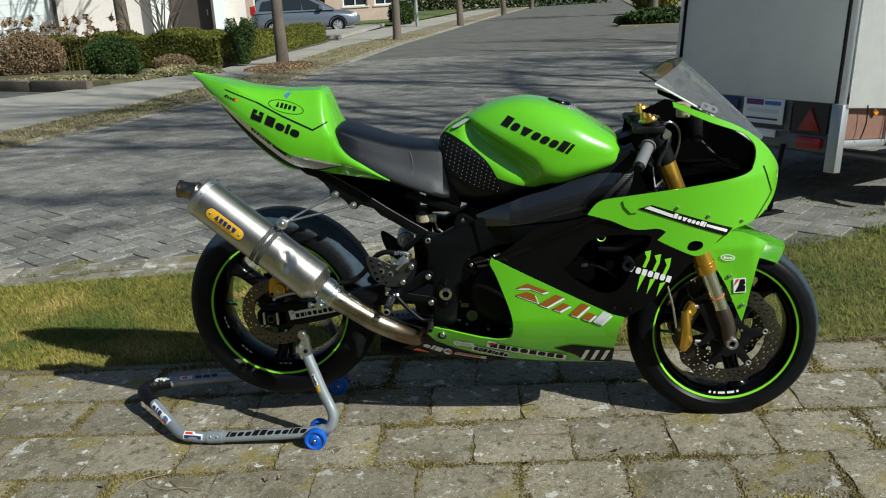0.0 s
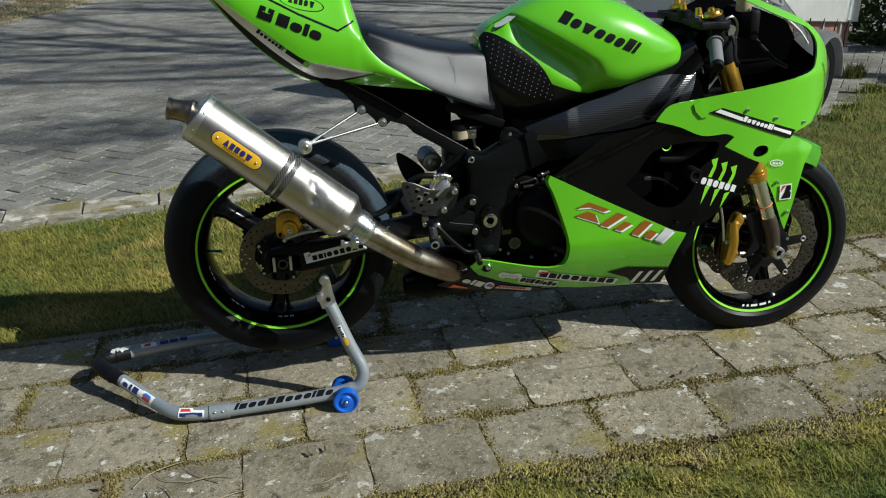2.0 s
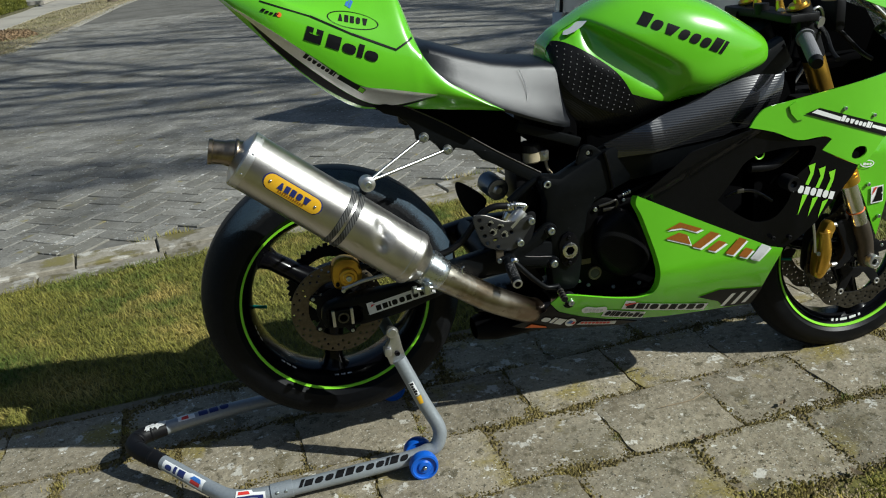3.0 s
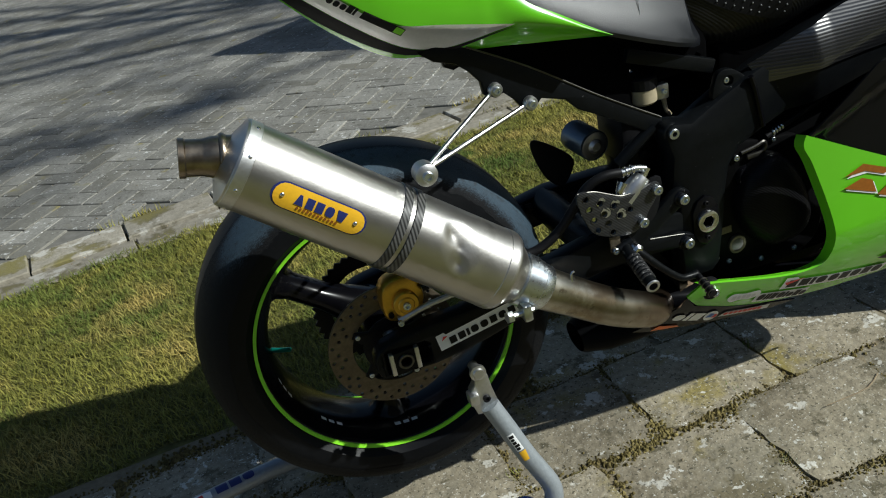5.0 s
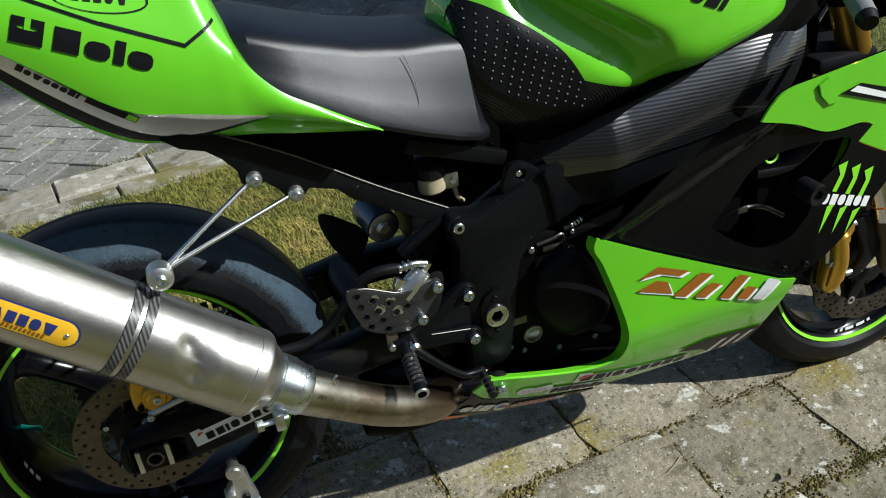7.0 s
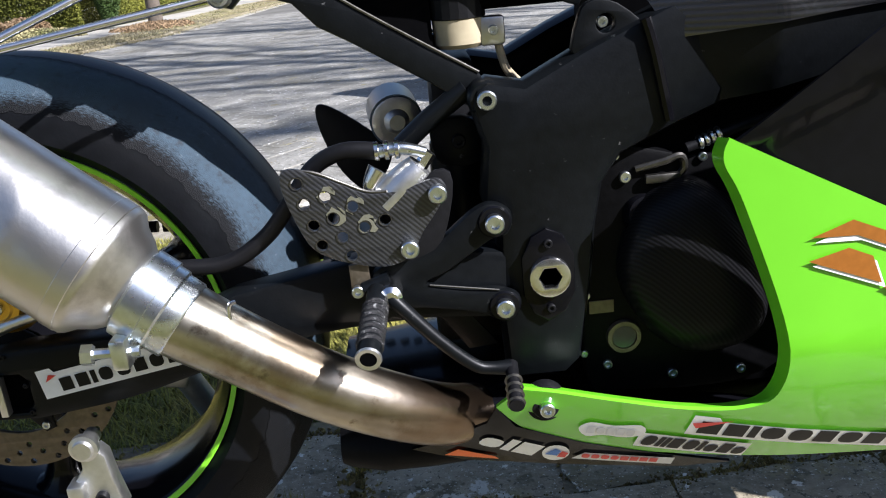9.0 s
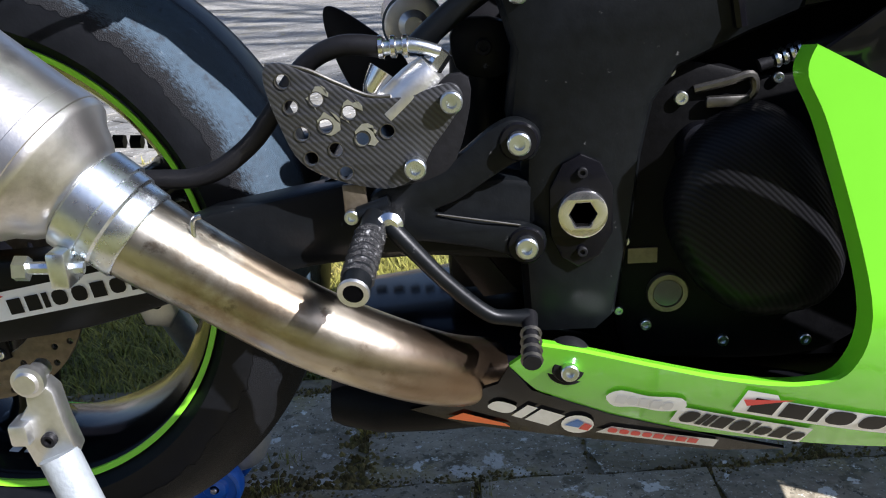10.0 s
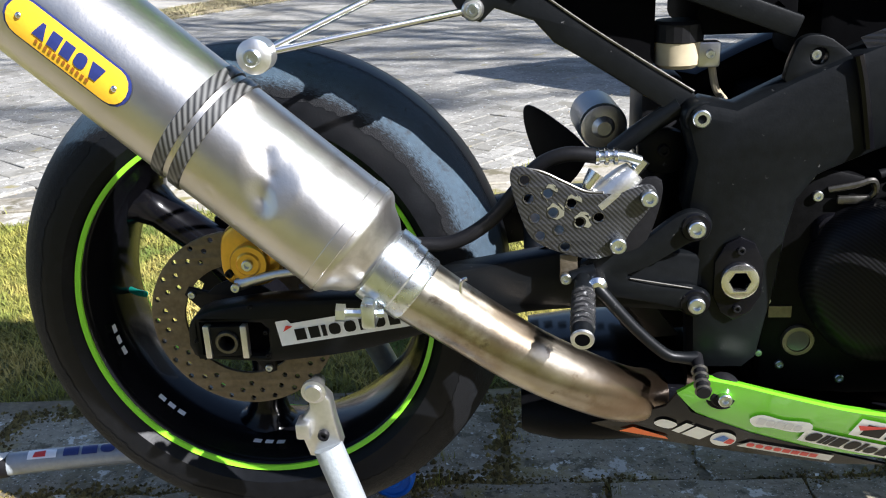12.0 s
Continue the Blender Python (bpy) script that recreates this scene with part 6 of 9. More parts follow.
def text_loops(body, p0, p1, height):
    """A number in the built-in font as a flat mesh laid from p0 to p1 (x, z)."""
    cu = bpy.data.curves.new("number", "FONT")
    cu.body, cu.size, cu.offset = body, 1.0, 0.05
    ob = bpy.data.objects.new("number", cu)
    me = bpy.data.meshes.new_from_object(ob)
    b = bmesh.new()
    b.from_mesh(me)
    bpy.data.objects.remove(ob)
    bpy.data.curves.remove(cu)
    bpy.data.meshes.remove(me)
    xs, zs = [v.co.x for v in b.verts], [v.co.y for v in b.verts]
    x0, x1, z0, z1 = min(xs), max(xs), min(zs), max(zs)
    a, u = Vector(p0), Vector(p1) - Vector(p0)
    n = Vector((-u.y, u.x)).normalized() * height
    for v in b.verts:
        s, t = (v.co.x - x0) / (x1 - x0), (v.co.y - z0) / (z1 - z0)
        q = a + u * (s * 0.86 + 0.16 * t) + n * t
        v.co = Vector((q.x, side_y(q.x, q.y) - 0.0032, q.y))
    return b


bike_part("race_number", text_loops("111", (0.946, 0.239), (1.030, 0.235), 0.043), WHITE, "white race number 111", fair["lower_fairing"], 0)
# model mark on the lower fairing: slanted bronze strokes with white edges
for k, (m, dx, dz, lift) in enumerate(((WHITE, 0.004, -0.005, 0.0018), (BRONZE, 0.0, 0.0, 0.0028))):
    bars = [[(0.00, 0.62), (0.10, 1.10), (0.32, 1.0), (0.27, 0.80), (0.13, 0.86)], [(0.02, 0.22), (0.12, 0.62), (0.20, 0.58), (0.26, 0.16)], [(0.27, 0.08), (0.40, 0.95), (0.49, 0.92), (0.36, 0.06)], [(0.42, 0.06), (0.50, 0.60), (0.58, 0.56), (0.50, 0.04)], [(0.60, 0.04), (0.68, 0.92), (0.76, 0.88), (0.68, 0.02)], [(0.73, 0.02), (0.77, 0.50), (0.85, 0.46), (0.81, 0.0)], [(0.85, 0.0), (0.91, 0.82), (1.0, 0.76), (0.94, -0.02)]]
    loops = strip(bars, (0.748 + dx, 0.470 + dz), (1.02 + dx, 0.375 + dz), 0.050)
    for q, one in enumerate(loops):
        decal("model_mark", [one], lambda x, z, h=lift + 0.0002 * q: side_y(x, z) - h, m if q < 6 or k == 0 else SILVERV, fair["lower_fairing"], "bronze and white slanted mark", 0.012)
# stripe on the upper fairing
decal("decal", strip([[(0, 0.1), (0.12, 0.9), (1.0, 0.75), (0.96, -0.25), (0.35, 0.0)]], (1.105, 0.722), (1.365, 0.635), 0.026), low_y, BLACKV, fair["upper_fairing"], "black stripe", 0.012)
decal("decal", strip([[(0.06, 0.35), (0.10, 0.72), (0.36, 0.55), (0.36, 0.2)], [(0.72, 0.25), (0.72, 0.52), (0.95, 0.48), (0.95, 0.15)]], (1.105, 0.722), (1.365, 0.635), 0.026), lambda x, z: low_y(x, z) - 0.001, WHITE, fair["upper_fairing"], "", 0.012)
decal("decal", strip(blocks("rovooori", 9, True, 0.02), (1.200, 0.696), (1.290, 0.664), 0.014), lambda x, z: low_y(x, z) - 0.001, WHITE, fair["upper_fairing"], "", 0.012)
decal("nose_seam", strip([[(0, 0), (1, 0), (1, 1), (0, 1)]], (1.462, 0.815), (1.494, 0.735), 0.0028), low_y, BLACKV, fair["upper_fairing"], "", 0.012)
decal("nose_seam", strip([[(0, 0), (1, 0), (1, 1), (0, 1)]], (1.494, 0.735), (1.440, 0.668), 0.0028), low_y, BLACKV, fair["upper_fairing"], "", 0.012)
# claw mark on the side panel: three ragged strokes and a word of blocks
for k in range(3):
    x0 = 1.125 + 0.028 * k
    decal("decal", [[(x0, 0.598 - 0.012 * k), (x0 + 0.018, 0.602 - 0.012 * k), (x0 + 0.014, 0.575 - 0.012 * k), (x0 + 0.003, 0.55 - 0.012 * k), (x0 - 0.006, 0.553 - 0.012 * k), (x0 + 0.006, 0.58 - 0.012 * k)]], lambda x, z: mid_y(x, z) - 0.0016, LIME, fair["side_fairing"], "green claw mark", 0.012)
    decal("decal", [[(x0 - 0.012, 0.527 - 0.012 * k), (x0 + 0.004, 0.530 - 0.012 * k), (x0 - 0.022, 0.478 - 0.008 * k)]], lambda x, z: mid_y(x, z) - 0.0016, LIME, fair["side_fairing"], "", 0.012)
decal("decal", strip(blocks("vOrOrOr", 31, False, 0.0, 0.22), (1.075, 0.543), (1.198, 0.503), 0.019), lambda x, z: mid_y(x, z) - 0.0018, WHITE, fair["side_fairing"], "white sponsor blocks", 0.012)

# frame cover in ribbed carbon between tank and fairing
def cover_y(x, z):
    """The frame's outer side, bulging out and rolling in under the tank."""
    base = 0.166 - 0.042 * max(0, (0.75 - x) / 0.1) - 1.2 * max(0, x - 0.96) ** 2
    return -(base - 4.4 * max(0, z - (0.672 + 0.26 * max(0, x - 0.78))) ** 2 - 3.0 * max(0, 0.672 + 0.20 * max(0, x - 0.78) - z) ** 2)


cov_low = [(1.055, 0.715), (0.995, 0.700), (0.906, 0.686), (0.82, 0.680), (0.74, 0.672), (0.668, 0.664)]
cov = curve([(0.648, 0.698), (0.648, 0.698), (0.72, 0.728), (0.80, 0.755), (0.88, 0.775), (0.96, 0.812), (1.035, 0.862), (1.075, 0.880), (1.108, 0.845), (1.092, 0.77), *cov_low, cov_low[-1]], 4)
bike_part("frame_cover", skin(cov, cover_y, 0.004, 0.014), CARBON_Z, "ribbed carbon frame cover")
beam = curve([*[(x, z + 0.012) for x, z in cov_low], cov_low[-1], (0.672, 0.600), (0.672, 0.600), (0.735, 0.612), (0.82, 0.632), (0.906, 0.650), (0.995, 0.672), (1.05, 0.698)], 4)
bike_part("beam_cover", skin(beam, lambda x, z: cover_y(x, z) + 0.005, 0.004, 0.014), BLACKP, "smooth black lower part of the frame cover")


# tank
tank_rows = [(0.543, 0.895, 0.80, 0.06), (0.550, 0.925, 0.77, 0.092), (0.575, 0.950, 0.735, 0.108), (0.605, 0.966, 0.715, 0.118), (0.640, 0.984, 0.708, 0.128), (0.680, 1.002, 0.708, 0.138), (0.719, 1.014, 0.712, 0.148), (0.76, 1.021, 0.725, 0.156), (0.803, 1.023, 0.742, 0.163), (0.85, 1.016, 0.763, 0.167), (0.902, 1.001, 0.772, 0.168), (0.945, 0.982, 0.785, 0.165), (0.985, 0.957, 0.797, 0.159), (1.02, 0.934, 0.810, 0.151), (1.045, 0.917, 0.820, 0.141), (1.060, 0.905, 0.828, 0.128), (1.068, 0.893, 0.838, 0.104), (1.071, 0.880, 0.850, 0.07)]
tank_line = curve(tank_rows, 12, False)
rings = []
for x, zt, zb, w in tank_line:
    zc = zb + (zt - zb) * 0.40
    ring = []
    for k in range(192):
        a = 2 * math.pi * k / 192
        c, s = math.cos(a), math.sin(a)
        z = zc + (zt - zc) * abs(c) ** 0.78 if c > 0 else zc - (zc - zb) * abs(c) ** 0.6
        y = w * math.copysign(abs(s) ** 0.70, s)
        # knee pocket below a sloping crease
        crease = 0.985 - 0.62 * (x - 0.63)
        fade = 1 - smooth01((x - 0.78) / 0.13)
        scoop = 0.031 * smooth01((crease - z) / 0.026) * (1 - smooth01((crease - 0.026 - z) / 0.085)) * smooth01((x - 0.60) / 0.05) * (1 - smooth01((x - 0.77) / 0.08))
        y -= math.copysign((0.022 * smooth01((crease + 0.02 - z) / 0.095) * fade + scoop) * min(1, w / 0.12), y) if abs(y) > 0.04 else 0
        ring.append(Vector((x, y, z)))
    rings.append(ring)
bm = loft(rings)
tank_y = surface(bm)
tank = bike_part("fuel_tank", bm, GREEN, "glossy green fuel tank", smooth=60)
side_pad = curve([(0.548, 0.900), (0.556, 0.925), (0.600, 0.905), (0.640, 0.870), (0.690, 0.822), (0.703, 0.812), (0.703, 0.812), (0.774, 0.786), (0.851, 0.768), (0.851, 0.768), (0.80, 0.744), (0.73, 0.716), (0.64, 0.711), (0.60, 0.719), (0.572, 0.742), (0.553, 0.83)], 4)
decal("tank_side_pad", [side_pad], lambda x, z: tank_y(x, z, 0.0045), CARBON, tank, "black carbon tank side protector", 0.008)
knee = curve([(0.550, 0.908), (0.558, 0.932), (0.585, 0.930), (0.635, 0.900), (0.683, 0.860), (0.710, 0.818), (0.724, 0.782), (0.723, 0.756), (0.695, 0.760), (0.640, 0.782), (0.590, 0.812), (0.562, 0.850)], 4)
pad = decal("knee_pad", [knee], lambda x, z: tank_y(x, z, 0.0075), MATTE, tank, "studded black knee pad", 0.008)
stud = lathe([(0, 0.0016), (0.0008, 0.0014), (0.0016, 0)], (0, 0, 0), (0, -1, 0), 8)
bmesh.ops.recalc_face_normals(stud, faces=stud.faces)
stud_me = bpy.data.meshes.new("stud")
stud.to_mesh(stud_me)
stud.free()
stud_me.materials.append(mat("worn_stud_rubber", (0.16, 0.16, 0.16), 0.4, 0, 0.2, 60))
kp = [Vector((p.x, p.y)) for p in knee]


def inside(x, z, poly):
    hit = False
    for a, b in zip(poly, poly[1:] + poly[:1]):
        if (a.y > z) != (b.y > z) and x < (b.x - a.x) * (z - a.y) / (b.y - a.y) + a.x:
            hit = not hit
    return hit


for i in range(-4, 20):
    for j in range(-12, 20):
        x, z = 0.560 + 0.0128 * i + 0.0026 * j, 0.842 + 0.0108 * j - 0.0062 * i
        if all(inside(x + dx, z + dz, kp) for dx, dz in ((0.006, 0), (-0.006, 0), (0, 0.006), (0, -0.006))):
            s = link("stud", stud_me, pad)
            s.matrix_basis = Matrix.Translation((x, tank_y(x, z, 0.0076), z))
decal("maker_mark", strip(blocks("rovooori", 2, True, 0.05, 0.2), (0.727, 0.963), (0.917, 0.877), 0.031), lambda x, z: tank_y(x, z, 0.0014), BLACKV, tank, "black maker's mark of blocks", 0.01)
bike_part("filler_ring", lathe([(0.036, 0.0), (0.038, 0.005), (0.052, 0.004), (0.055, -0.004)], (0.90, 0, 0.995), (0.25, 0, 1), 36), GRIP, "grey filler ring", tank)
for k in range(7):
    a = 2 * math.pi * k / 7
    bike_part("ring_bolt", lathe([(0, 0.0075), (0.003, 0.0075), (0.004, 0.006), (0.004, 0.002)], Vector((0.90, 0, 0.995)) + Vector((0.97 * 0.045 * math.cos(a), 0.045 * math.sin(a), -0.24 * 0.045 * math.cos(a))), (0.25, 0, 1), 10), CHROME, "", tank)
bike_part("filler_cap", lathe([(0, 0.012), (0.03, 0.012), (0.034, 0.008), (0.036, 0.0)], (0.90, 0, 0.997), (0.25, 0, 1), 28), GLOSSB, "", tank)
for y in (-0.05, 0.04):
    top = []
    for k in range(10):
        a = 2 * math.pi * k / 10
        top.append((0.615 + 0.03 * math.cos(a), 0.02 * math.sin(a)))
    b = outline_mesh([top], 0)
    bmesh.ops.triangulate(b, faces=b.faces)
    for v in b.verts:
        x, yy = v.co.x, v.co.y + y
        v.co = Vector((x, yy, lerp([(a, b_) for a, b_, _, _ in tank_rows], x) - 0.004 - 2.2 * yy * yy))
    part("tank_sticker", b, SILVERV, tank, "small silver sticker", 0)

# tail: hump, shoulder and tucked-in lower flank
tail_rows = [(-0.188, 1.139, 0.005, 1.137, 0.008, 1.134, 0.010, 1.130, 0.005), (-0.155, 1.131, 0.012, 1.128, 0.028, 1.108, 0.036, 1.098, 0.02), (-0.125, 1.124, 0.02, 1.118, 0.045, 1.080, 0.056, 1.064, 0.035), (-0.06, 1.108, 0.034, 1.100, 0.07, 1.031, 0.088, 0.990, 0.058), (0.02, 1.090, 0.045, 1.058, 0.09, 0.968, 0.108, 0.905, 0.075), (0.095, 1.080, 0.052, 1.012, 0.108, 0.909, 0.124, 0.852, 0.088), (0.165, 1.078, 0.055, 0.977, 0.120, 0.884, 0.131, 0.842, 0.097), (0.205, 1.076, 0.056, 0.964, 0.124, 0.874, 0.134, 0.837, 0.10), (0.222, 1.045, 0.055, 0.958, 0.126, 0.870, 0.1355, 0.834, 0.10), (0.240, 0.985, 0.050, 0.950, 0.127, 0.868, 0.1365, 0.831, 0.10), (0.262, 0.915, 0.05, 0.918, 0.133, 0.864, 0.139, 0.829, 0.105), (0.290, 0.880, 0.05, 0.889, 0.140, 0.856, 0.1425, 0.826, 0.115), (0.330, 0.850, 0.05, 0.864, 0.1455, 0.843, 0.1465, 0.823, 0.13), (0.370, 0.825, 0.05, 0.838, 0.149, 0.829, 0.149, 0.8185, 0.14), (0.405, 0.808, 0.05, 0.8165, 0.1505, 0.8155, 0.1505, 0.8140, 0.148)]
rings = []
for x, zt, wt, zs, ws, zm, wm, zb, wb in tail_rows:
    half = []
    for (z0, w0), (z1, w1), bulge, n in (((zt, 0.0), (zt - 0.004, wt), 0.0, 3), ((zt - 0.004, wt), (zs, ws), 0.006, 6), ((zs, ws), (zm, wm), 0.006, 6), ((zm, wm), (zb, wb), -0.004, 5), ((zb, wb), (zb + 0.002, 0.0), 0.0, 2)):
        for k in range(n):
            t = k / n
            half.append((z0 + (z1 - z0) * t, w0 + (w1 - w0) * t + bulge * 4 * t * (1 - t) * min(1, wm / 0.08)))
    half.append((zb + 0.002, 0.0))
    ring = [Vector((x, -w, z)) for z, w in half] + [Vector((x, w, z)) for z, w in half[-2:0:-1]]
    rings.append(ring)
fine_rings = []
for a, b, c, d in zip([rings[0]] + rings[:-2], rings[:-1], rings[1:], rings[2:] + [rings[-1]]):
    for t in (0.0, 0.25, 0.5, 0.75):
        fine_rings.append([(2 * q + (r_ - p) * t + (2 * p - 5 * q + 4 * r_ - w) * t * t + (3 * q - p - 3 * r_ + w) * t ** 3) * 0.5 for p, q, r_, w in zip(a, b, c, d)])
fine_rings.append(rings[-1])
bm = loft(fine_rings)
tail_y = surface(bm)
tail = bike_part("tail_unit", bm, GREEN, "green race tail with a raised hump", smooth=35)


def tw(x, z, lift):
    return tail_y(x, z, lift)


silver = curve([(-0.13, 1.083), (-0.06, 1.032), (0.02, 0.966), (0.09, 0.908), (0.17, 0.888), (0.265, 0.866), (0.265, 0.866), (0.21, 0.853), (0.165, 0.850), (0.11, 0.866), (0.04, 0.917), (-0.04, 0.990), (-0.10, 1.052)], 5)
decal("tail_band", [silver], lambda x, z: tw(x, z, 0.0014), FOIL, tail, "silver band along the tail", 0.012)
black = curve([(-0.10, 1.050), (-0.04, 0.989), (0.04, 0.916), (0.11, 0.865), (0.165, 0.849), (0.21, 0.852), (0.275, 0.864), (0.275, 0.864), (0.20, 0.8455), (0.16, 0.8455), (0.10, 0.857), (0.02, 0.911), (-0.05, 0.982)], 5)
decal("tail_band", [black], lambda x, z: tw(x, z, 0.0018), BLACKV, tail, "", 0.012)
decal("decal", strip(blocks("rovooori", 14, True, 0.0), (-0.006, 0.972), (0.052, 0.926), 0.0115), lambda x, z: tail_y(x, z, 0.0024), BLACKV, tail, "", 0.008)
decal("decal", strip([rect(0, 0, 1, 1)], (0.058, 0.922), (0.108, 0.884), 0.0115), lambda x, z: tail_y(x, z, 0.0024), BLACKV, tail, "", 0.008)
decal("decal", strip([rect(0.78, 0.1, 0.98, 0.9)], (0.058, 0.922), (0.108, 0.884), 0.0115), lambda x, z: tail_y(x, z, 0.0030), LIME, tail, "", 0.008)
b0, b1 = (0.001, 1.008), (0.146, 0.944)
decal("decal", strip([[(0.0, 0.0), (0.22, 0.0), (0.22, 1.0), (0.0, 1.0)], circle(0.11, 0.62, 0.075, 12)], b0, b1, 0.029), lambda x, z: tail_y(x, z, 0.0016), BLACKV, tail, "black tool sponsor mark", 0.01)
decal("decal", strip([[(0.09, 0.55), (0.13, 0.55), (0.13, 1.0), (0.09, 1.0)]], b0, b1, 0.029), lambda x, z: tail_y(x, z, 0.0024), GREEN, tail, "", 0.01)
decal("decal", strip([[(0.27 + 0.72 * q[0], 0.02 + 0.93 * q[1]) for q in loop] for loop in blocks("roio", 15, True, 0.0, 0.16)], b0, b1, 0.029), lambda x, z: tail_y(x, z, 0.0016), BLACKV, tail, "", 0.01)
decal("hump_seam", strip([[(0, 0), (1, 0.0), (1, 1), (0, 1)]], (-0.075, 1.090), (0.02, 1.051), 0.0025), lambda x, z: tail_y(x, z, 0.0014), BLACKV, tail, "", 0.01)
decal("hump_seam", strip([[(0, 0), (1, 0.0), (1, 1), (0, 1)]], (0.187, 0.966), (0.228, 0.985), 0.004), lambda x, z: tail_y(x, z, 0.0018), BLACKV, tail, "", 0.008)
decal("hump_seam", strip([[(0, 0), (1, 0.0), (1, 1), (0, 1)]], (0.02, 1.051), (0.10, 1.007), 0.0035), lambda x, z: tail_y(x, z, 0.0014), BLACKV, tail, "", 0.01)
decal("hump_seam", strip([[(0, 0), (1, 0.0), (1, 1), (0, 1)]], (0.10, 1.007), (0.187, 0.966), 0.004), lambda x, z: tail_y(x, z, 0.0014), BLACKV, tail, "", 0.01)
oval = [(0.108 + 0.055 * math.cos(a) * 0.93 + 0.010 * math.sin(a), 1.034 - 0.055 * math.cos(a) * 0.30 + 0.0135 * math.sin(a)) for a in [2 * math.pi * k / 28 for k in range(28)]]
oval2 = [(0.108 + (x - 0.108) * 0.96, 1.034 + (z - 1.034) * 0.93) for x, z in oval]
decal("decal", [oval, oval2], lambda x, z: tail_y(x, z, 0.0014), BLACKV, tail, "thin black oval outline", 0.01)
decal("decal", strip(blocks("trrOv", 16, False, 0.0, 0.3), (0.075, 1.038), (0.138, 1.020), 0.013), lambda x, z: tail_y(x, z, 0.0014), BLACKV, tail, "", 0.01)
decal("decal", strip(blocks(4, 17, True, 0.1, 0.2), (-0.078, 1.072), (-0.045, 1.058), 0.007), lambda x, z: tail_y(x, z, 0.0014), BLACKV, tail, "", 0.01)
decal("decal", [circle(-0.040, 1.061, 0.005, 10)], lambda x, z: tail_y(x, z, 0.0014), ORANGE, tail, "", 0.01)
decal("decal", strip(blocks(2, 18, True), (0.098, 1.064), (0.108, 1.056), 0.016), lambda x, z: tail_y(x, z, 0.0014), BLUEV, tail, "blue sponsor sticker", 0.01)

# seat
seat_rows = [(0.232, 0.955, 0.915, 0.085), (0.240, 0.966, 0.900, 0.112), (0.262, 0.968, 0.886, 0.126), (0.32, 0.947, 0.855, 0.135), (0.40, 0.920, 0.812, 0.140), (0.47, 0.905, 0.782, 0.138), (0.52, 0.900, 0.762, 0.132), (0.555, 0.893, 0.750, 0.124), (0.572, 0.80, 0.747, 0.112)]
rings = []
for x, zt, zb, w in seat_rows:
    ring = []
    for sy in (-1, 1):
        side = []
        top_w = 0.80 - 0.17 * min(1.0, max(0.0, (x - 0.24) / 0.2))
        for t, dz in ((0.0, 0.0), (0.4, 0.001), (0.75, 0.004), (0.93, 0.009), (1.0, 0.014), (1.05, 0.021)):
            side.append((sy * w * top_w * t, zt - dz))
        e0, e1 = side[-1], (sy * w * 0.985, zb + 0.016)
        side += [(e0[0] + (e1[0] - e0[0]) * t, e0[1] + (e1[1] - e0[1]) * t - 0.003 * math.sin(math.pi * t)) for t in (0.33, 0.66)] + [e1, (sy * w, zb + 0.008), (sy * w * 0.98, zb + 0.001), (sy * w * 0.9, zb)]
        ring.append(side)
    pts = [Vector((x, y, z)) for y, z in ring[0]] + [Vector((x, y, z)) for y, z in ring[1][::-1]][:-1]
    rings.append(pts)
seat = bike_part("seat", loft(rings), SEATM, "black vinyl race seat", smooth=32)
bike_part("seat_seam", tube([(0.462, -0.096, 0.890), (0.470, -0.108, 0.858), (0.468, -0.121, 0.825), (0.455, -0.132, 0.798)], 0.0006, 6), GRIP, "pale sewn seam", seat)
# added near-black block fills the open gap so that it reads as shade
bike_part("tank_tray", box(0.62, 1.02, -0.085, 0.085, 0.66, 0.775, 0.012), DEEP, "added dark block filling the gap under the tank")
bike_part("tank_joint", box(0.50, 0.60, -0.09, 0.09, 0.70, 0.80, 0.01), DEEP)

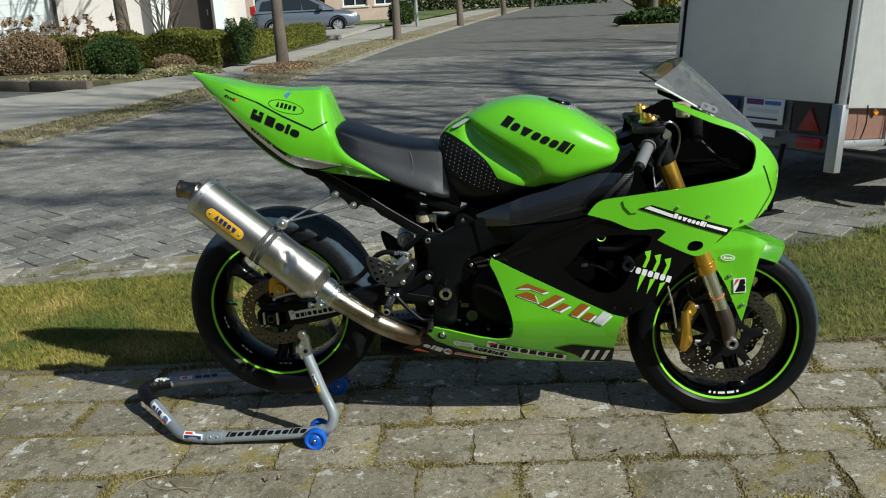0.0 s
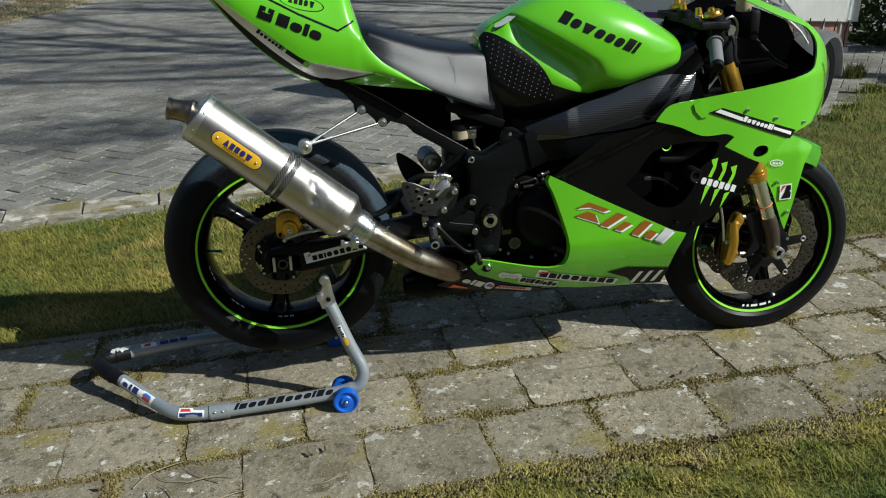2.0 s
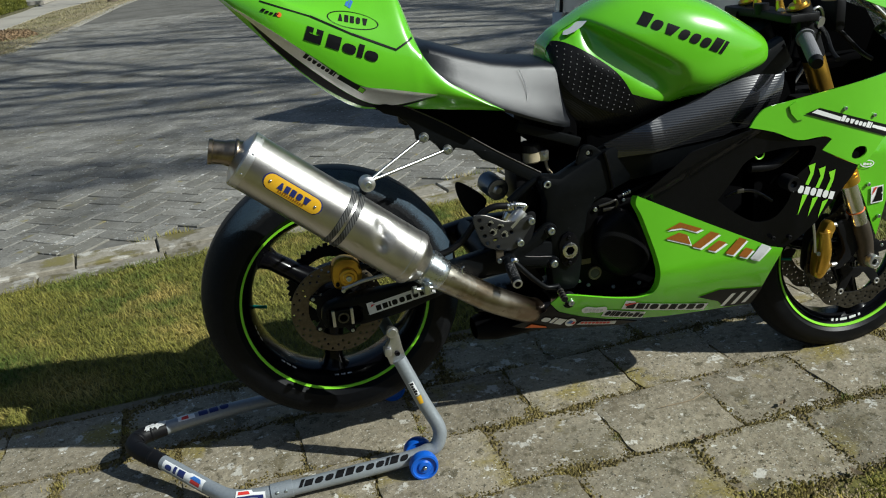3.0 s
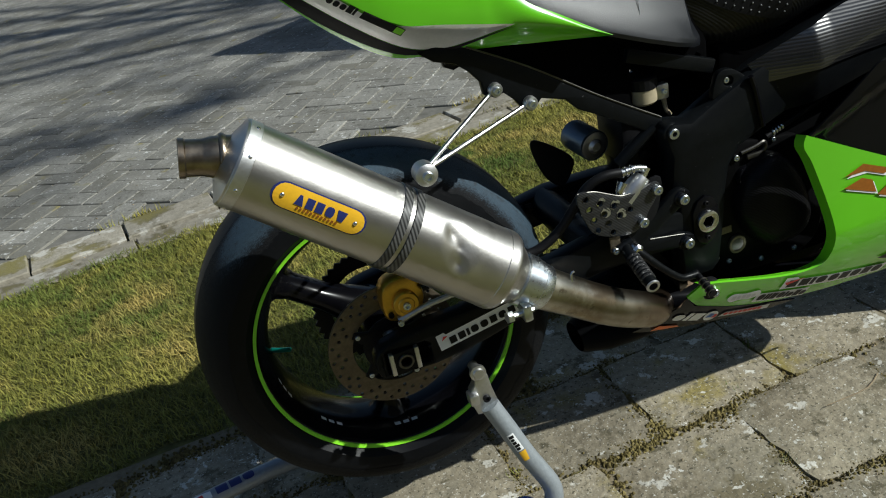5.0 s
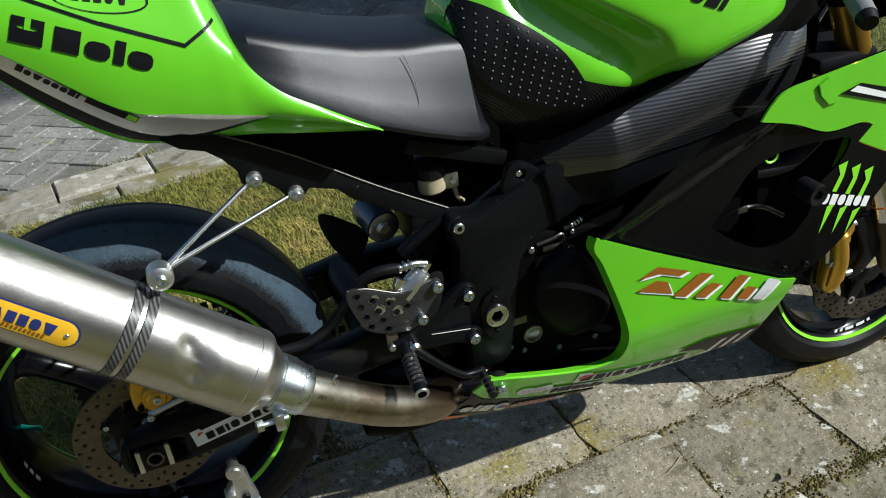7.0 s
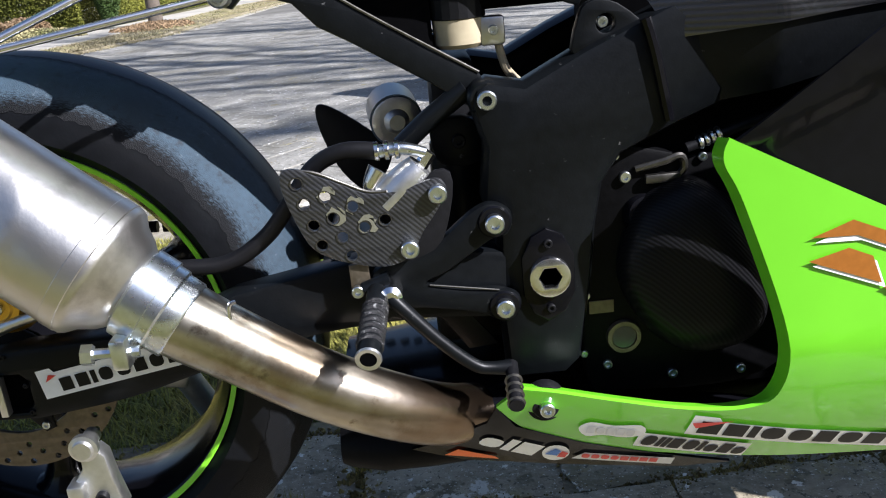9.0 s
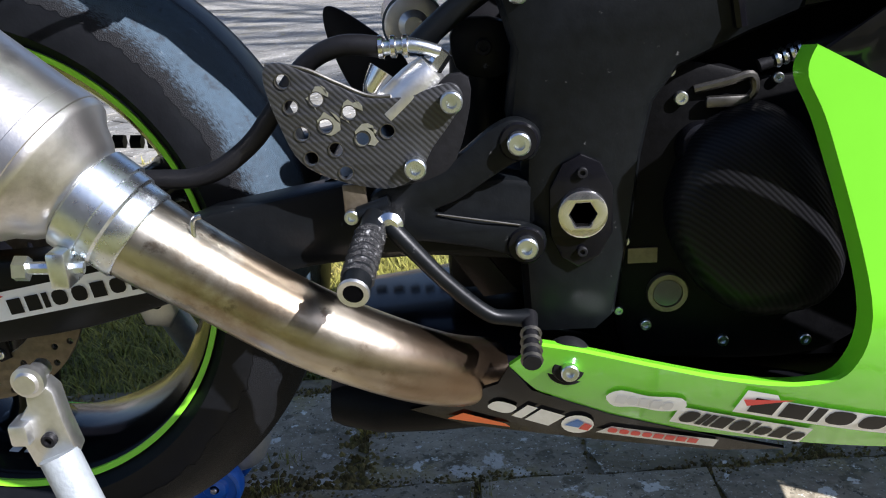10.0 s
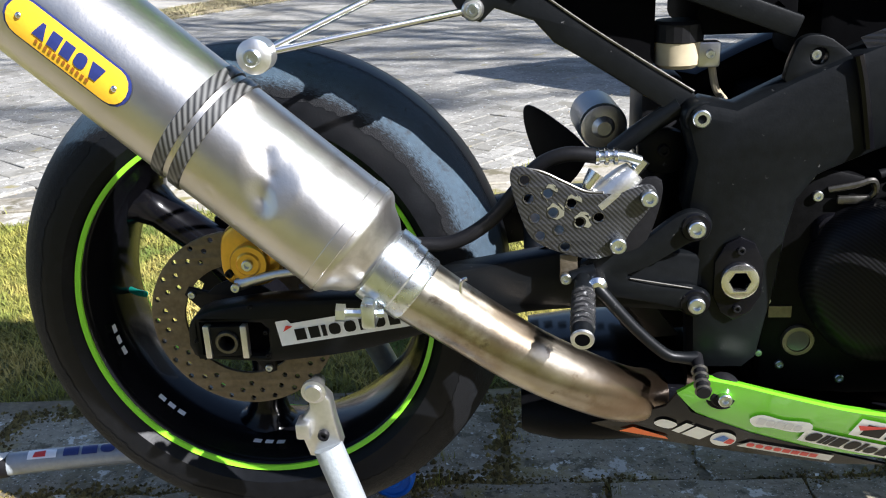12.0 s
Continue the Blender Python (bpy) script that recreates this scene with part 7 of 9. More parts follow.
# forks and front brake
fork_feet = []
for s in (-1, 1):
    y = s * 0.103
    top, bot = Vector((1.150, y, 0.955)), Vector((1.386, y, 0.330))
    d = (bot - top).normalized()
    fk = bike_part("fork_outer", tube([top, top + d * 0.455, top + d * 0.46, top + d * 0.49], [0.027, 0.027, 0.031, 0.030], 24, 3), GOLD, "gold anodised fork tube")
    bike_part("fork_sleeve", tube([top + d * 0.004, top + d * 0.125, top + d * 0.13], [0.0285, 0.0285, 0.026], 24, 2), MATTE, "black clip-on clamp and loom wrap", fk)
    bike_part("fork_inner", tube([top + d * 0.48, bot], 0.0215, 24), CHROME, "", fk)
    bike_part("o_ring", lathe([(0.0215, -0.002), (0.0235, 0), (0.0215, 0.002)], top + d * 0.575, d, 24), ORANGE, "", fk)
    bike_part("fork_foot", tube([bot - d * 0.055, bot - d * 0.04, bot + d * 0.0, FD + Vector((0, y, 0.0)), FD + Vector((0.004, y, -0.02))], [0.0225, 0.0238, 0.0225, 0.021, 0.016], 24), mat("dark_cast_alloy", (0.075, 0.06, 0.045), 0.45, 0.6, 0.2, 60) if s < 0 else MATTE, "", fk)
    bike_part("fork_cap", lathe([(0, 0.016), (0.008, 0.016), (0.009, 0.008), (0.02, 0.006), (0.022, 0.0)], top - d * 0.0, -d, 20), GOLD, "", fk)
    fd = bike_part("front_brake_disc", plate(ring_holes(FD, 0.112, 0.156, [(0.148, 36, 0.0032, 0), (0.137, 36, 0.0032, 0.5), (0.126, 24, 0.0032, 0.2), (0.118, 18, 0.003, 0)], 168, 0.003), s * 0.070, 0.005, 0.0004), DISCF, "drilled wave brake disc")
    st = []
    for k in range(60):
        a = 2 * math.pi * k / 60
        r = 0.113 if k % 10 in (0, 1, 2) else 0.06 + 0.01 * abs(math.sin(5 * a))
        st.append((FD.x + r * math.cos(a), FD.z + r * math.sin(a)))
    bike_part("disc_carrier", plate([st, circle(FD.x, FD.z, 0.04, 20)], s * 0.071, 0.006, 0.001), MATTE, "", fd)
    for k in range(6):
        a = 2 * math.pi * (k * 10 + 1) / 60
        bike_part("disc_button", lathe([(0.004, 0.004), (0.006, 0.005), (0.009, 0.004), (0.009, -0.004)], (FD.x + 0.112 * math.cos(a), s * 0.071, FD.z + 0.112 * math.sin(a)), (0, s, 0), 16), ALU, "", fd)
    body = curve([(1.270, 0.392), (1.288, 0.396), (1.297, 0.375), (1.284, 0.352), (1.284, 0.345), (1.272, 0.330), (1.272, 0.308), (1.284, 0.295), (1.286, 0.272), (1.276, 0.252), (1.262, 0.240), (1.246, 0.252), (1.246, 0.30), (1.254, 0.35)], 4)
    cal = bike_part("front_caliper", plate([body], s * 0.092, 0.032, 0.007), GOLD, "gold four-piston brake caliper")
    bike_part("caliper_bridge", tube([(1.262, s * 0.108, 0.372), (1.263, s * 0.114, 0.315), (1.258, s * 0.108, 0.262)], [0.013, 0.016, 0.013], 14), GOLD, "", cal)
    bike_part("caliper_back", plate([body], s * 0.045, 0.02, 0.004), MATTE, "", cal)
    for q in ((1.31, 0.385), (1.315, 0.272)):
        bike_part("caliper_bolt", tube([(q[0] - 0.02, s * 0.098, q[1]), (q[0] + 0.02, s * 0.098, q[1] - 0.002)], 0.0065, 10), ALU, "", cal)
    bike_part("caliper_arm", plate([curve([(1.30, 0.39), (1.35, 0.385), (1.378, 0.34), (1.375, 0.31), (1.33, 0.265), (1.30, 0.262), (1.33, 0.31)], 3)], s * 0.098, 0.014, 0.003), MATTE, "", cal)
    for cz in (0.362, 0.278):
        bike_part("piston_lobe", lathe([(0, 0.010), (0.011, 0.009), (0.015, 0.005), (0.016, 0.0)], (1.268, s * 0.107, cz), (0, s, 0), 20), GOLD, "", cal)
    bike_part("bridge_slot", box(1.256, 1.270, s * 0.108 - 0.002, s * 0.108 + 0.002, 0.308, 0.332, 0.001), DEEP, "", cal)
    bolt((1.244, s * 0.105 - 0.008, 0.318), 0.007, cal)
    bike_part("brake_line", tube([(1.236, s * 0.110, 0.322), (1.222, s * 0.115, 0.40), (1.205, s * 0.11, 0.47), (1.19, s * 0.08, 0.60), (1.17, s * 0.03, 0.80)], 0.0035, 10), ALU, "braided brake line")
bike_part("front_axle", lathe([(0.009, 0.0), (0.009, 0.012), (0.0105, 0.014), (0.016, 0.014), (0.018, 0.011), (0.018, -0.01), (0, -0.01)], (FD.x, -0.128, FD.z), (0, -1, 0), 24), ALU, "hollow axle end")
bike_part("front_spindle", tube([(FD.x, -0.12, FD.z), (FD.x, 0.13, FD.z)], 0.011), ALU)
bolt((1.425, -0.124, 0.315), 0.005, bike)
# mudguard
fend = []
for k in range(18):
    a = math.radians(57 + 78 * k / 17)
    r = 0.325 - 0.004 * math.sin(math.pi * k / 17)
    wk = 0.074 - 0.02 * (1 - min(1, k / 5)) ** 2
    fend.append([FA + Vector((math.cos(a) * (r - 0.060 * abs(math.sin(q)) ** 2.4), -wk * math.sin(q), math.sin(a) * (r - 0.060 * abs(math.sin(q)) ** 2.4))) for q in [math.radians(-90 + 180 * j / 16) for j in range(17)]])
bm = loft(fend, False, False)
bmesh.ops.solidify(bm, geom=bm.faces[:], thickness=0.003)
guard = bike_part("front_mudguard", bm, GREEN, "green front mudguard")
gp = curve([(1.318, 0.585), (1.318, 0.585), (1.36, 0.605), (1.43, 0.605), (1.50, 0.572), (1.50, 0.572), (1.477, 0.53), (1.462, 0.47), (1.436, 0.345), (1.425, 0.345), (1.385, 0.44), (1.345, 0.515)], 4)
gfun = lambda x, z: -(0.090 - 0.02 * max(0, (z - 0.56) / 0.05) - 0.012 * max(0, (x - 1.46) / 0.04))
bm = skin(gp, gfun, 0.003, 0.018)
bm2 = mirror(bm)
bike_part("guard_blade", bm, GREEN, "", guard)
bike_part("guard_blade", bm2, GREEN, "", guard)
decal("decal", strip([[(0, 0), (1, 0), (1, 1), (0, 1)]], (1.404, 0.423), (1.440, 0.425), 0.046), lambda x, z: gfun(x, z) - 0.0045, WHITE, guard, "white tyre sponsor square", 0.01)
decal("decal", strip([[(0.10, 0.08), (0.9, 0.08), (0.95, 0.45), (0.8, 0.52), (0.95, 0.6), (0.9, 0.92), (0.55, 0.92), (0.4, 0.5)]], (1.404, 0.423), (1.440, 0.425), 0.046), lambda x, z: gfun(x, z) - 0.0055, BLACKV, guard, "", 0.01)
decal("decal", strip([[(0.05, 0.5), (0.5, 0.95), (0.25, 0.95)]], (1.404, 0.423), (1.440, 0.425), 0.046), lambda x, z: gfun(x, z) - 0.006, RED, guard, "", 0.01)
ov = [(1.383 + 0.021 * math.cos(a), 0.535 + 0.010 * math.sin(a) - 0.002 * math.cos(a)) for a in [2 * math.pi * k / 20 for k in range(20)]]
decal("decal", [ov, [(1.383 + (x - 1.383) * 0.85, 0.535 + (z - 0.535) * 0.75) for x, z in ov]], lambda x, z: gfun(x, z) - 0.0045, WHITE, guard, "white oval sticker", 0.01)
decal("decal", strip(blocks(3, 22), (1.370, 0.532), (1.397, 0.530), 0.007), lambda x, z: gfun(x, z) - 0.0045, WHITE, guard, "", 0.01)
for x, z in ((1.392, 0.478), (1.432, 0.385)):
    bolt((x, gfun(x, z) - 0.004, z), 0.006, guard, BOLT)

# screen
scr = []
for i in range(16):
    t = i / 15
    cx, cz = 1.492 - 0.238 * t, 0.872 + 0.238 * t ** 0.92
    w = 0.035 + 0.118 * t ** 0.62
    scr.append([Vector((cx - (0.055 + 0.045 * t ** 3) * abs(v) ** 2 * t - 0.02 * (1 - t) * abs(v), w * v, cz - (0.02 + 0.065 * t - 0.035 * t ** 3) * abs(v) ** 2.0)) for v in [-1 + 2 * j / 20 for j in range(21)]])
bm = loft(scr, False, False)
bmesh.ops.solidify(bm, geom=bm.faces[:], thickness=0.003)
ws = bike_part("windscreen", bm, SCREEN, "clear racing windscreen with a black rim")
ws.visible_shadow = False
for s in (-1, 1):
    # near rim is white to paint its highlight; far rim stays black
    bike_part("screen_rim", tube([tuple(r[0] if s < 0 else r[-1]) for r in scr[::3]], 0.003, 8), WHITE if s < 0 else MATTE, "", ws)
    bike_part("vent_bore", lathe([(0, 0.001), (0.0052, 0.001), (0.0052, 0.0)], (1.3125, s * 0.119, 0.974), (0, s, 0.3), 12), GRIP, "", ws)
    sv = bike_part("screen_vent", plate([stadium(-0.015, 0.015, 0.011), circle(-0.012, 0.0, 0.005, 10), circle(0.012, 0.0, 0.005, 10)], 0, 0.004, 0.0008), GRIP, "grey oval vent plate", ws)
    sv.matrix_basis = Matrix.Translation((1.306, s * 0.134, 0.984)) @ Matrix.Rotation(radians(24), 4, "Y") @ Matrix.Rotation(radians(s * 30), 4, "X")

bike_part("screen_edge", tube([tuple(p) for p in scr[-1][::2]], 0.0022, 8), SCREEN, "", ws)

# cockpit
bike_part("top_yoke", plate([curve([(1.10, -0.13), (1.13, -0.14), (1.19, -0.13), (1.17, 0), (1.19, 0.13), (1.13, 0.14), (1.10, 0.13), (1.11, 0)], 3)], 0, 0.02, 0.004), MATTE, "black top yoke").matrix_basis = Matrix.Translation((0, 0, 0.93)) @ Matrix.Rotation(radians(90), 4, "X")
for s in (-1, 1):
    a, b = Vector((1.158, s * 0.105, 0.905)), Vector((1.100, s * 0.252, 0.848))
    bar = bike_part("handlebar", tube([a, a.lerp(b, 0.3), b], 0.011, 16), MATTE, "black clip-on handlebar")
    bike_part("grip", tube([a.lerp(b, 0.34), a.lerp(b, 0.95)], 0.0165, 20), GRIP, "grey rubber grip", bar)
    bike_part("grip_flange", tube([a.lerp(b, 0.31), a.lerp(b, 0.34)], 0.022, 20, 1), GRIP, "", bar)
    bike_part("bar_end", tube([a.lerp(b, 0.96), a.lerp(b, 1.04)], [0.016, 0.013], 16), MATTE, "", bar)
    bike_part("switch_block", box(1.140, 1.168, s * 0.118 - 0.012, s * 0.118 + 0.012, 0.885, 0.925, 0.004), MATTE, "", bar)
    lv = Vector((0.045, 0, 0.0))
    bike_part("lever", tube([a + lv, a.lerp(b, 0.3) + lv * 1.2, a.lerp(b, 0.75) + lv * 1.1, a.lerp(b, 1.0) + lv * 1.2], [0.008, 0.006, 0.005, 0.006], 10), MATTE, "black brake lever" if s < 0 else "black clutch lever", bar)
    bike_part("master_cylinder", tube([(1.172, s * 0.075, 0.925), (1.195, s * 0.13, 0.912)], 0.014, 14), ALU if s < 0 else MATTE, "", bar)
bike_part("stop_button", lathe([(0, 0.006), (0.005, 0.005), (0.006, 0.0)], (1.152, -0.130, 0.932), (0, -1, 0.3), 14), RED, "red stop button")
bike_part("ignition", tube([(1.12, 0, 0.93), (1.12, 0, 0.955)], 0.018, 16), MATTE)
for y, z in ((-0.045, 0.952), (0.05, 0.955)):
    bike_part("adjuster", tube([(1.142, y, z - 0.015), (1.138, y, z + 0.012)], [0.012, 0.008], 12), GOLD, "gold adjuster")
    bike_part("clamp_piece", tube([(1.13, y - 0.02, z - 0.012), (1.16, y + 0.02, z - 0.014)], 0.008, 10), CHROME)
bike_part("fluid_pot", lathe([(0, 0), (0.018, 0), (0.02, 0.004), (0.02, 0.03), (0.022, 0.031), (0.022, 0.04), (0, 0.041)], (1.245, -0.085, 0.955), (0, 0, 1), 20), CREAM, "amber brake fluid pot")
bike_part("dash", box(1.275, 1.305, -0.075, 0.075, 0.875, 0.955, 0.01), MATTE, "black dash")
bike_part("dash_stay", tube([(1.30, -0.05, 0.88), (1.36, -0.06, 0.82), (1.42, -0.03, 0.79)], 0.006, 8), MATTE)
for k, (y0, m) in enumerate(((-0.09, ALU), (-0.06, MATTE), (0.03, MATTE), (0.07, MATTE))):
    bike_part("cable", tube([(1.165, y0, 0.91), (1.205, y0 - 0.01, 0.945 - 0.01 * k), (1.24, y0 * 0.8, 0.90), (1.22, y0 * 0.5, 0.80), (1.16, y0 * 0.5, 0.72)], 0.0035, 8), m)
bike_part("lower_yoke", box(1.14, 1.26, -0.13, 0.13, 0.715, 0.745, 0.01), MATTE)
bike_part("steering_head", tube([(1.10, 0, 0.90), (1.18, 0, 0.70)], 0.04, 16), MATTE)
bike_part("cowl_stay", box(1.18, 1.40, -0.02, 0.02, 0.79, 0.81, 0.004), DEEP)
bike_part("airbox_front", box(0.98, 1.10, -0.11, 0.11, 0.66, 0.85, 0.02), DEEP)

# ---- paddock stand ----
stand = thing("paddock_stand", (-0.1, 0, 0), "grey tubular paddock stand with blue rollers under the rear wheel", "stand")
base = part("stand_tube", tube([(0.150, -0.213, 0.050), (0.10, -0.213, 0.040), (-0.05, -0.214, 0.033), (-0.20, -0.213, 0.027), (-0.27, -0.208, 0.026), (-0.315, -0.192, 0.028), (-0.355, -0.155, 0.034), (-0.40, -0.105, 0.043), (-0.455, -0.045, 0.055), (-0.51, 0.010, 0.064), (-0.535, 0.052, 0.066), (-0.518, 0.090, 0.065), (-0.46, 0.113, 0.063), (-0.34, 0.140, 0.061), (-0.22, 0.158, 0.058), (0.0, 0.165, 0.052), (0.15, 0.165, 0.050)], 0.0175, 20, 6), STANDG, stand, "grey hammered tube frame")
part("collar", tube([(-0.221, -0.2125, 0.0265), (-0.172, -0.2135, 0.0285)], 0.0202, 20, 1), STANDG, base)
for dx in (-0.208, -0.188):
    bolt((dx, -0.231, 0.036), 0.004, base)
part("foam_grip", tube([(-0.462, -0.038, 0.0562), (-0.51, 0.010, 0.064), (-0.535, 0.052, 0.066), (-0.518, 0.090, 0.065), (-0.462, 0.1125, 0.063)], [0.0195, 0.0212, 0.0205, 0.0212, 0.0196], 20, 6), MATTE, base, "black wrapped grip")
for k, (gx, gy, gzz) in enumerate(((-0.487, -0.014, 0.060), (-0.523, 0.032, 0.0652), (-0.528, 0.073, 0.0656), (-0.498, 0.100, 0.0645))):
    gd = Vector(((-0.5, 0.5, 0.1), (-0.5, 0.8, 0.05), (0.3, 0.9, 0.0), (0.9, 0.4, 0.0))[k]).normalized() * 0.005
    gc = Vector((gx, gy, gzz))
    part("wrap_ridge", tube([gc - gd, gc, gc + gd], [0.0205, 0.0222, 0.0205], 18, 2), MATTE, base)
bm = bmesh.new()
tv = []
for k in range(12):
    t = k / 11
    c = Vector((-0.505, 0.0965, 0.0648)).lerp(Vector((-0.455, 0.1135, 0.063)), t)
    w = 0.25 + 0.25 * math.sin(7 * t) ** 2 + 0.12 * math.sin(23 * t)
    tv.append([bm.verts.new(c + Vector((0.25 * math.sin(-q), -math.sin(q), math.cos(q))) * 0.0222) for q in (0.35 - w, 0.35, 0.35 + w)])
for a, b in zip(tv, tv[1:]):
    for k in range(2):
        bm.faces.new((a[k], a[k + 1], b[k + 1], b[k]))
bmesh.ops.solidify(bm, geom=bm.faces[:], thickness=0.0008)
part("tape", bm, WHITE, base, "torn white tape")
for s, ya in ((-1, 0.213), (1, 0.165)):
    up = part("upright", tube([(0.140, s * ya, 0.048), (0.168, s * ya, 0.056), (0.182, s * (ya - 0.004), 0.082), (0.180, s * (ya - 0.010), 0.108), (0.166, s * (ya - 0.018), 0.140), (0.150, s * (ya - 0.024), 0.178), (0.131, s * (ya - 0.033), 0.230), (0.112, s * (ya - 0.043), 0.280)], 0.0165, 20, 5), STANDG, stand)
    yh = s * (ya - 0.052)
    part("upright_head", plate([curve(corners((0.084, 0.292), (0.091, 0.268), (0.118, 0.264), (0.128, 0.282), (0.122, 0.312), (0.119, 0.338), (0.112, 0.346), (0.096, 0.344), (0.095, 0.326), (0.086, 0.314)), 1)], yh, 0.020, 0.003), ALU, up, "bare alloy lifting head")
    part("head_lip", box(0.080, 0.096, min(yh - s * 0.004, yh + s * 0.020), max(yh - s * 0.004, yh + s * 0.020), 0.294, 0.314, 0.003), ALU, up)
    part("spool", lathe([(0.0, 0.012), (0.0085, 0.012), (0.010, 0.009), (0.0135, 0.008), (0.0135, 0.002), (0.008, 0.0), (0.008, -0.02), (0, -0.02)], (0.103, yh + s * 0.006, 0.350), (0, s, 0), 24), ALU, up, "alloy lifting spool")
    bolt((0.109, yh - 0.011, 0.296), 0.0075, up, BOLTD)
    for q in (-1, 1):
        rl = part("roller", lathe([(0.006, -0.012), (0.014, -0.011), (0.017, -0.007), (0.026, -0.008), (0.028, -0.012), (0.0325, -0.011), (0.034, -0.004), (0.034, 0.004), (0.0325, 0.011), (0.028, 0.012), (0.026, 0.008), (0.017, 0.007), (0.014, 0.011), (0.006, 0.012)], (0.130, s * ya + q * 0.032, 0.034), (0, -1, 0), 36), BLUE, stand, "blue nylon roller")
        bolt((0.130, s * ya + q * 0.032 - 0.013, 0.034), 0.005, rl)
# stickers on the stand tube
TA, TB = Vector((-0.160, -0.2135, 0.0285)), Vector((0.098, -0.213, 0.0400))


def on_tube(a, b, loops, r, ang, material, label="", name="decal"):
    """Unit-strip loops wrapped on a straight stretch of tube; ang: degrees up from the outer side."""
    d = (b - a).normalized()
    out = d.cross(Vector((0, 0, 1))).normalized()
    upv = out.cross(d)
    bm = outline_mesh(loops, 0)
    bmesh.ops.triangulate(bm, faces=bm.faces)
    for _ in range(3):
        long = [e for e in bm.edges if e.calc_length() > 0.12]
        if not long:
            break
        bmesh.ops.subdivide_edges(bm, edges=long, cuts=1)
        bmesh.ops.triangulate(bm, faces=bm.faces)
    L = (b - a).length
    for v in bm.verts:
        t = math.radians(ang) + (v.co.y - 0.5) * 1.0
        v.co = a + d * (v.co.x * L) + (out * math.cos(t) + upv * math.sin(t)) * r
    return part(name, bm, material, base, label, 0)


on_tube(TA, TB, blocks("ixoorroooiro", 41, True, 0.04, 0.2), 0.0184, 52, BLACKV, "black blocks of a web address")
E0, E1 = Vector((-0.452, -0.048, 0.0545)), Vector((-0.362, -0.147, 0.0355))
on_tube(E0, E1, [[(0.0, -0.15), (0.62, -0.15), (0.66, -0.3), (1, -0.3), (1, 1.2), (0.66, 1.2), (0.62, 1.05), (0, 1.05)]], 0.0186, 42, WHITE, "white oil sponsor sticker")
on_tube(E0, E1, [[(0.04 + 0.54 * q[0], 0.0 + 0.9 * q[1]) for q in l] for l in blocks("oir", 42, True, 0.0, 0.3)], 0.0192, 42, NAVY)
on_tube(E0, E1, [[(0.70, 0.0), (0.92, -0.05), (0.93, 0.42), (0.72, 0.5)]], 0.0192, 42, RED)
on_tube(E0, E1, [[(0.68, 0.55), (0.95, 0.5), (0.90, 0.95), (0.74, 1.0)]], 0.0192, 42, BLUEV)
S0, S1 = Vector((-0.300, -0.200, 0.0272)), Vector((-0.232, -0.211, 0.0263))
on_tube(S0, S1, [[(0, -0.25), (1, -0.25), (1, 0.75), (0.6, 0.8), (0.55, 1.15), (0.05, 1.15)]], 0.0192, 38, WHITE, "white sticker with red and blue")
on_tube(S0, S1, [[(0.07, -0.1), (0.93, -0.1), (0.93, 0.42), (0.07, 0.42)]], 0.0198, 38, NAVY)
on_tube(S0, S1, [[(0.1, 0.6), (0.5, 0.6), (0.45, 1.0), (0.12, 1.0)]], 0.0198, 38, RED)
F0, F1 = Vector((-0.43, 0.1195, 0.0625)), Vector((-0.30, 0.1465, 0.0602))
on_tube(F0, F1, [[(0, -0.05), (0.32, -0.05), (0.32, 0.75), (0.12, 1.0), (0, 0.9)]], 0.0184, 75, WHITE, "white and dark blue sponsor sticker")
on_tube(F0, F1, [[(0.06, 0.1), (0.2, 0.1), (0.2, 0.7), (0.08, 0.6)]], 0.0190, 75, RED)
on_tube(F0, F1, [[(0.38 + 0.62 * q[0], q[1]) for q in l] for l in blocks(3, 43, False)], 0.0184, 75, NAVY)
U0, U1 = Vector((0.132, -0.1805, 0.227)), Vector((0.152, -0.190, 0.172))
on_tube(U0, U1, [[(0.0, 0.1), (0.62, 0.1), (0.62, 0.85), (0.0, 0.85)]], 0.0172, 15, WHITE, "small white and yellow sticker")
on_tube(U0, U1, [[(0.04 + 0.55 * q[0], 0.2 + 0.5 * q[1]) for q in l] for l in blocks(5, 44, True)], 0.0176, 15, BLACKV)
on_tube(U0, U1, [[(0.66, 0.15), (1.0, 0.1), (1.0, 0.7), (0.66, 0.9)]], 0.0172, 15, YELLOW)


# ---- street surroundings ----
HEDGE = mat("hedge_leaves", (0.086, 0.104, 0.016), 0.6, 0, 0.3, 3, tint=(0.180, 0.180, 0.029), island=0.35, spec=0.2)
DARKLEAF = mat("dark_shrub_leaves", (0.04, 0.068, 0.016), 0.6, 0, 0.3, 3, island=0.35, spec=0.2)
DRYLEAF = mat("dry_brown_leaves", (0.21, 0.14, 0.075), 0.8, 0, 0.35, 4, island=0.45)
BARK = mat("grey_brown_bark", (0.13, 0.105, 0.08), 0.95, 0, 0.35, 10, 0.9, 30)
RENDERW = mat("off_white_render", (0.62, 0.57, 0.52), 0.9, 0, 0.08, 2, 0.2, 40)
PINKB = mat("pale_brick_wall", (0.50, 0.38, 0.31), 0.9, 0, 0.15, 6, 0.4, 30)
WHITEP = mat("white_paint", (0.70, 0.74, 0.71), 0.5, 0, 0.04, 3)
BROWND = mat("dark_brown_wood", (0.035, 0.026, 0.02), 0.6, 0, 0.2, 10)
ROOFM = mat("dark_roof_tiles", (0.07, 0.05, 0.045), 0.85, 0, 0.2, 8)
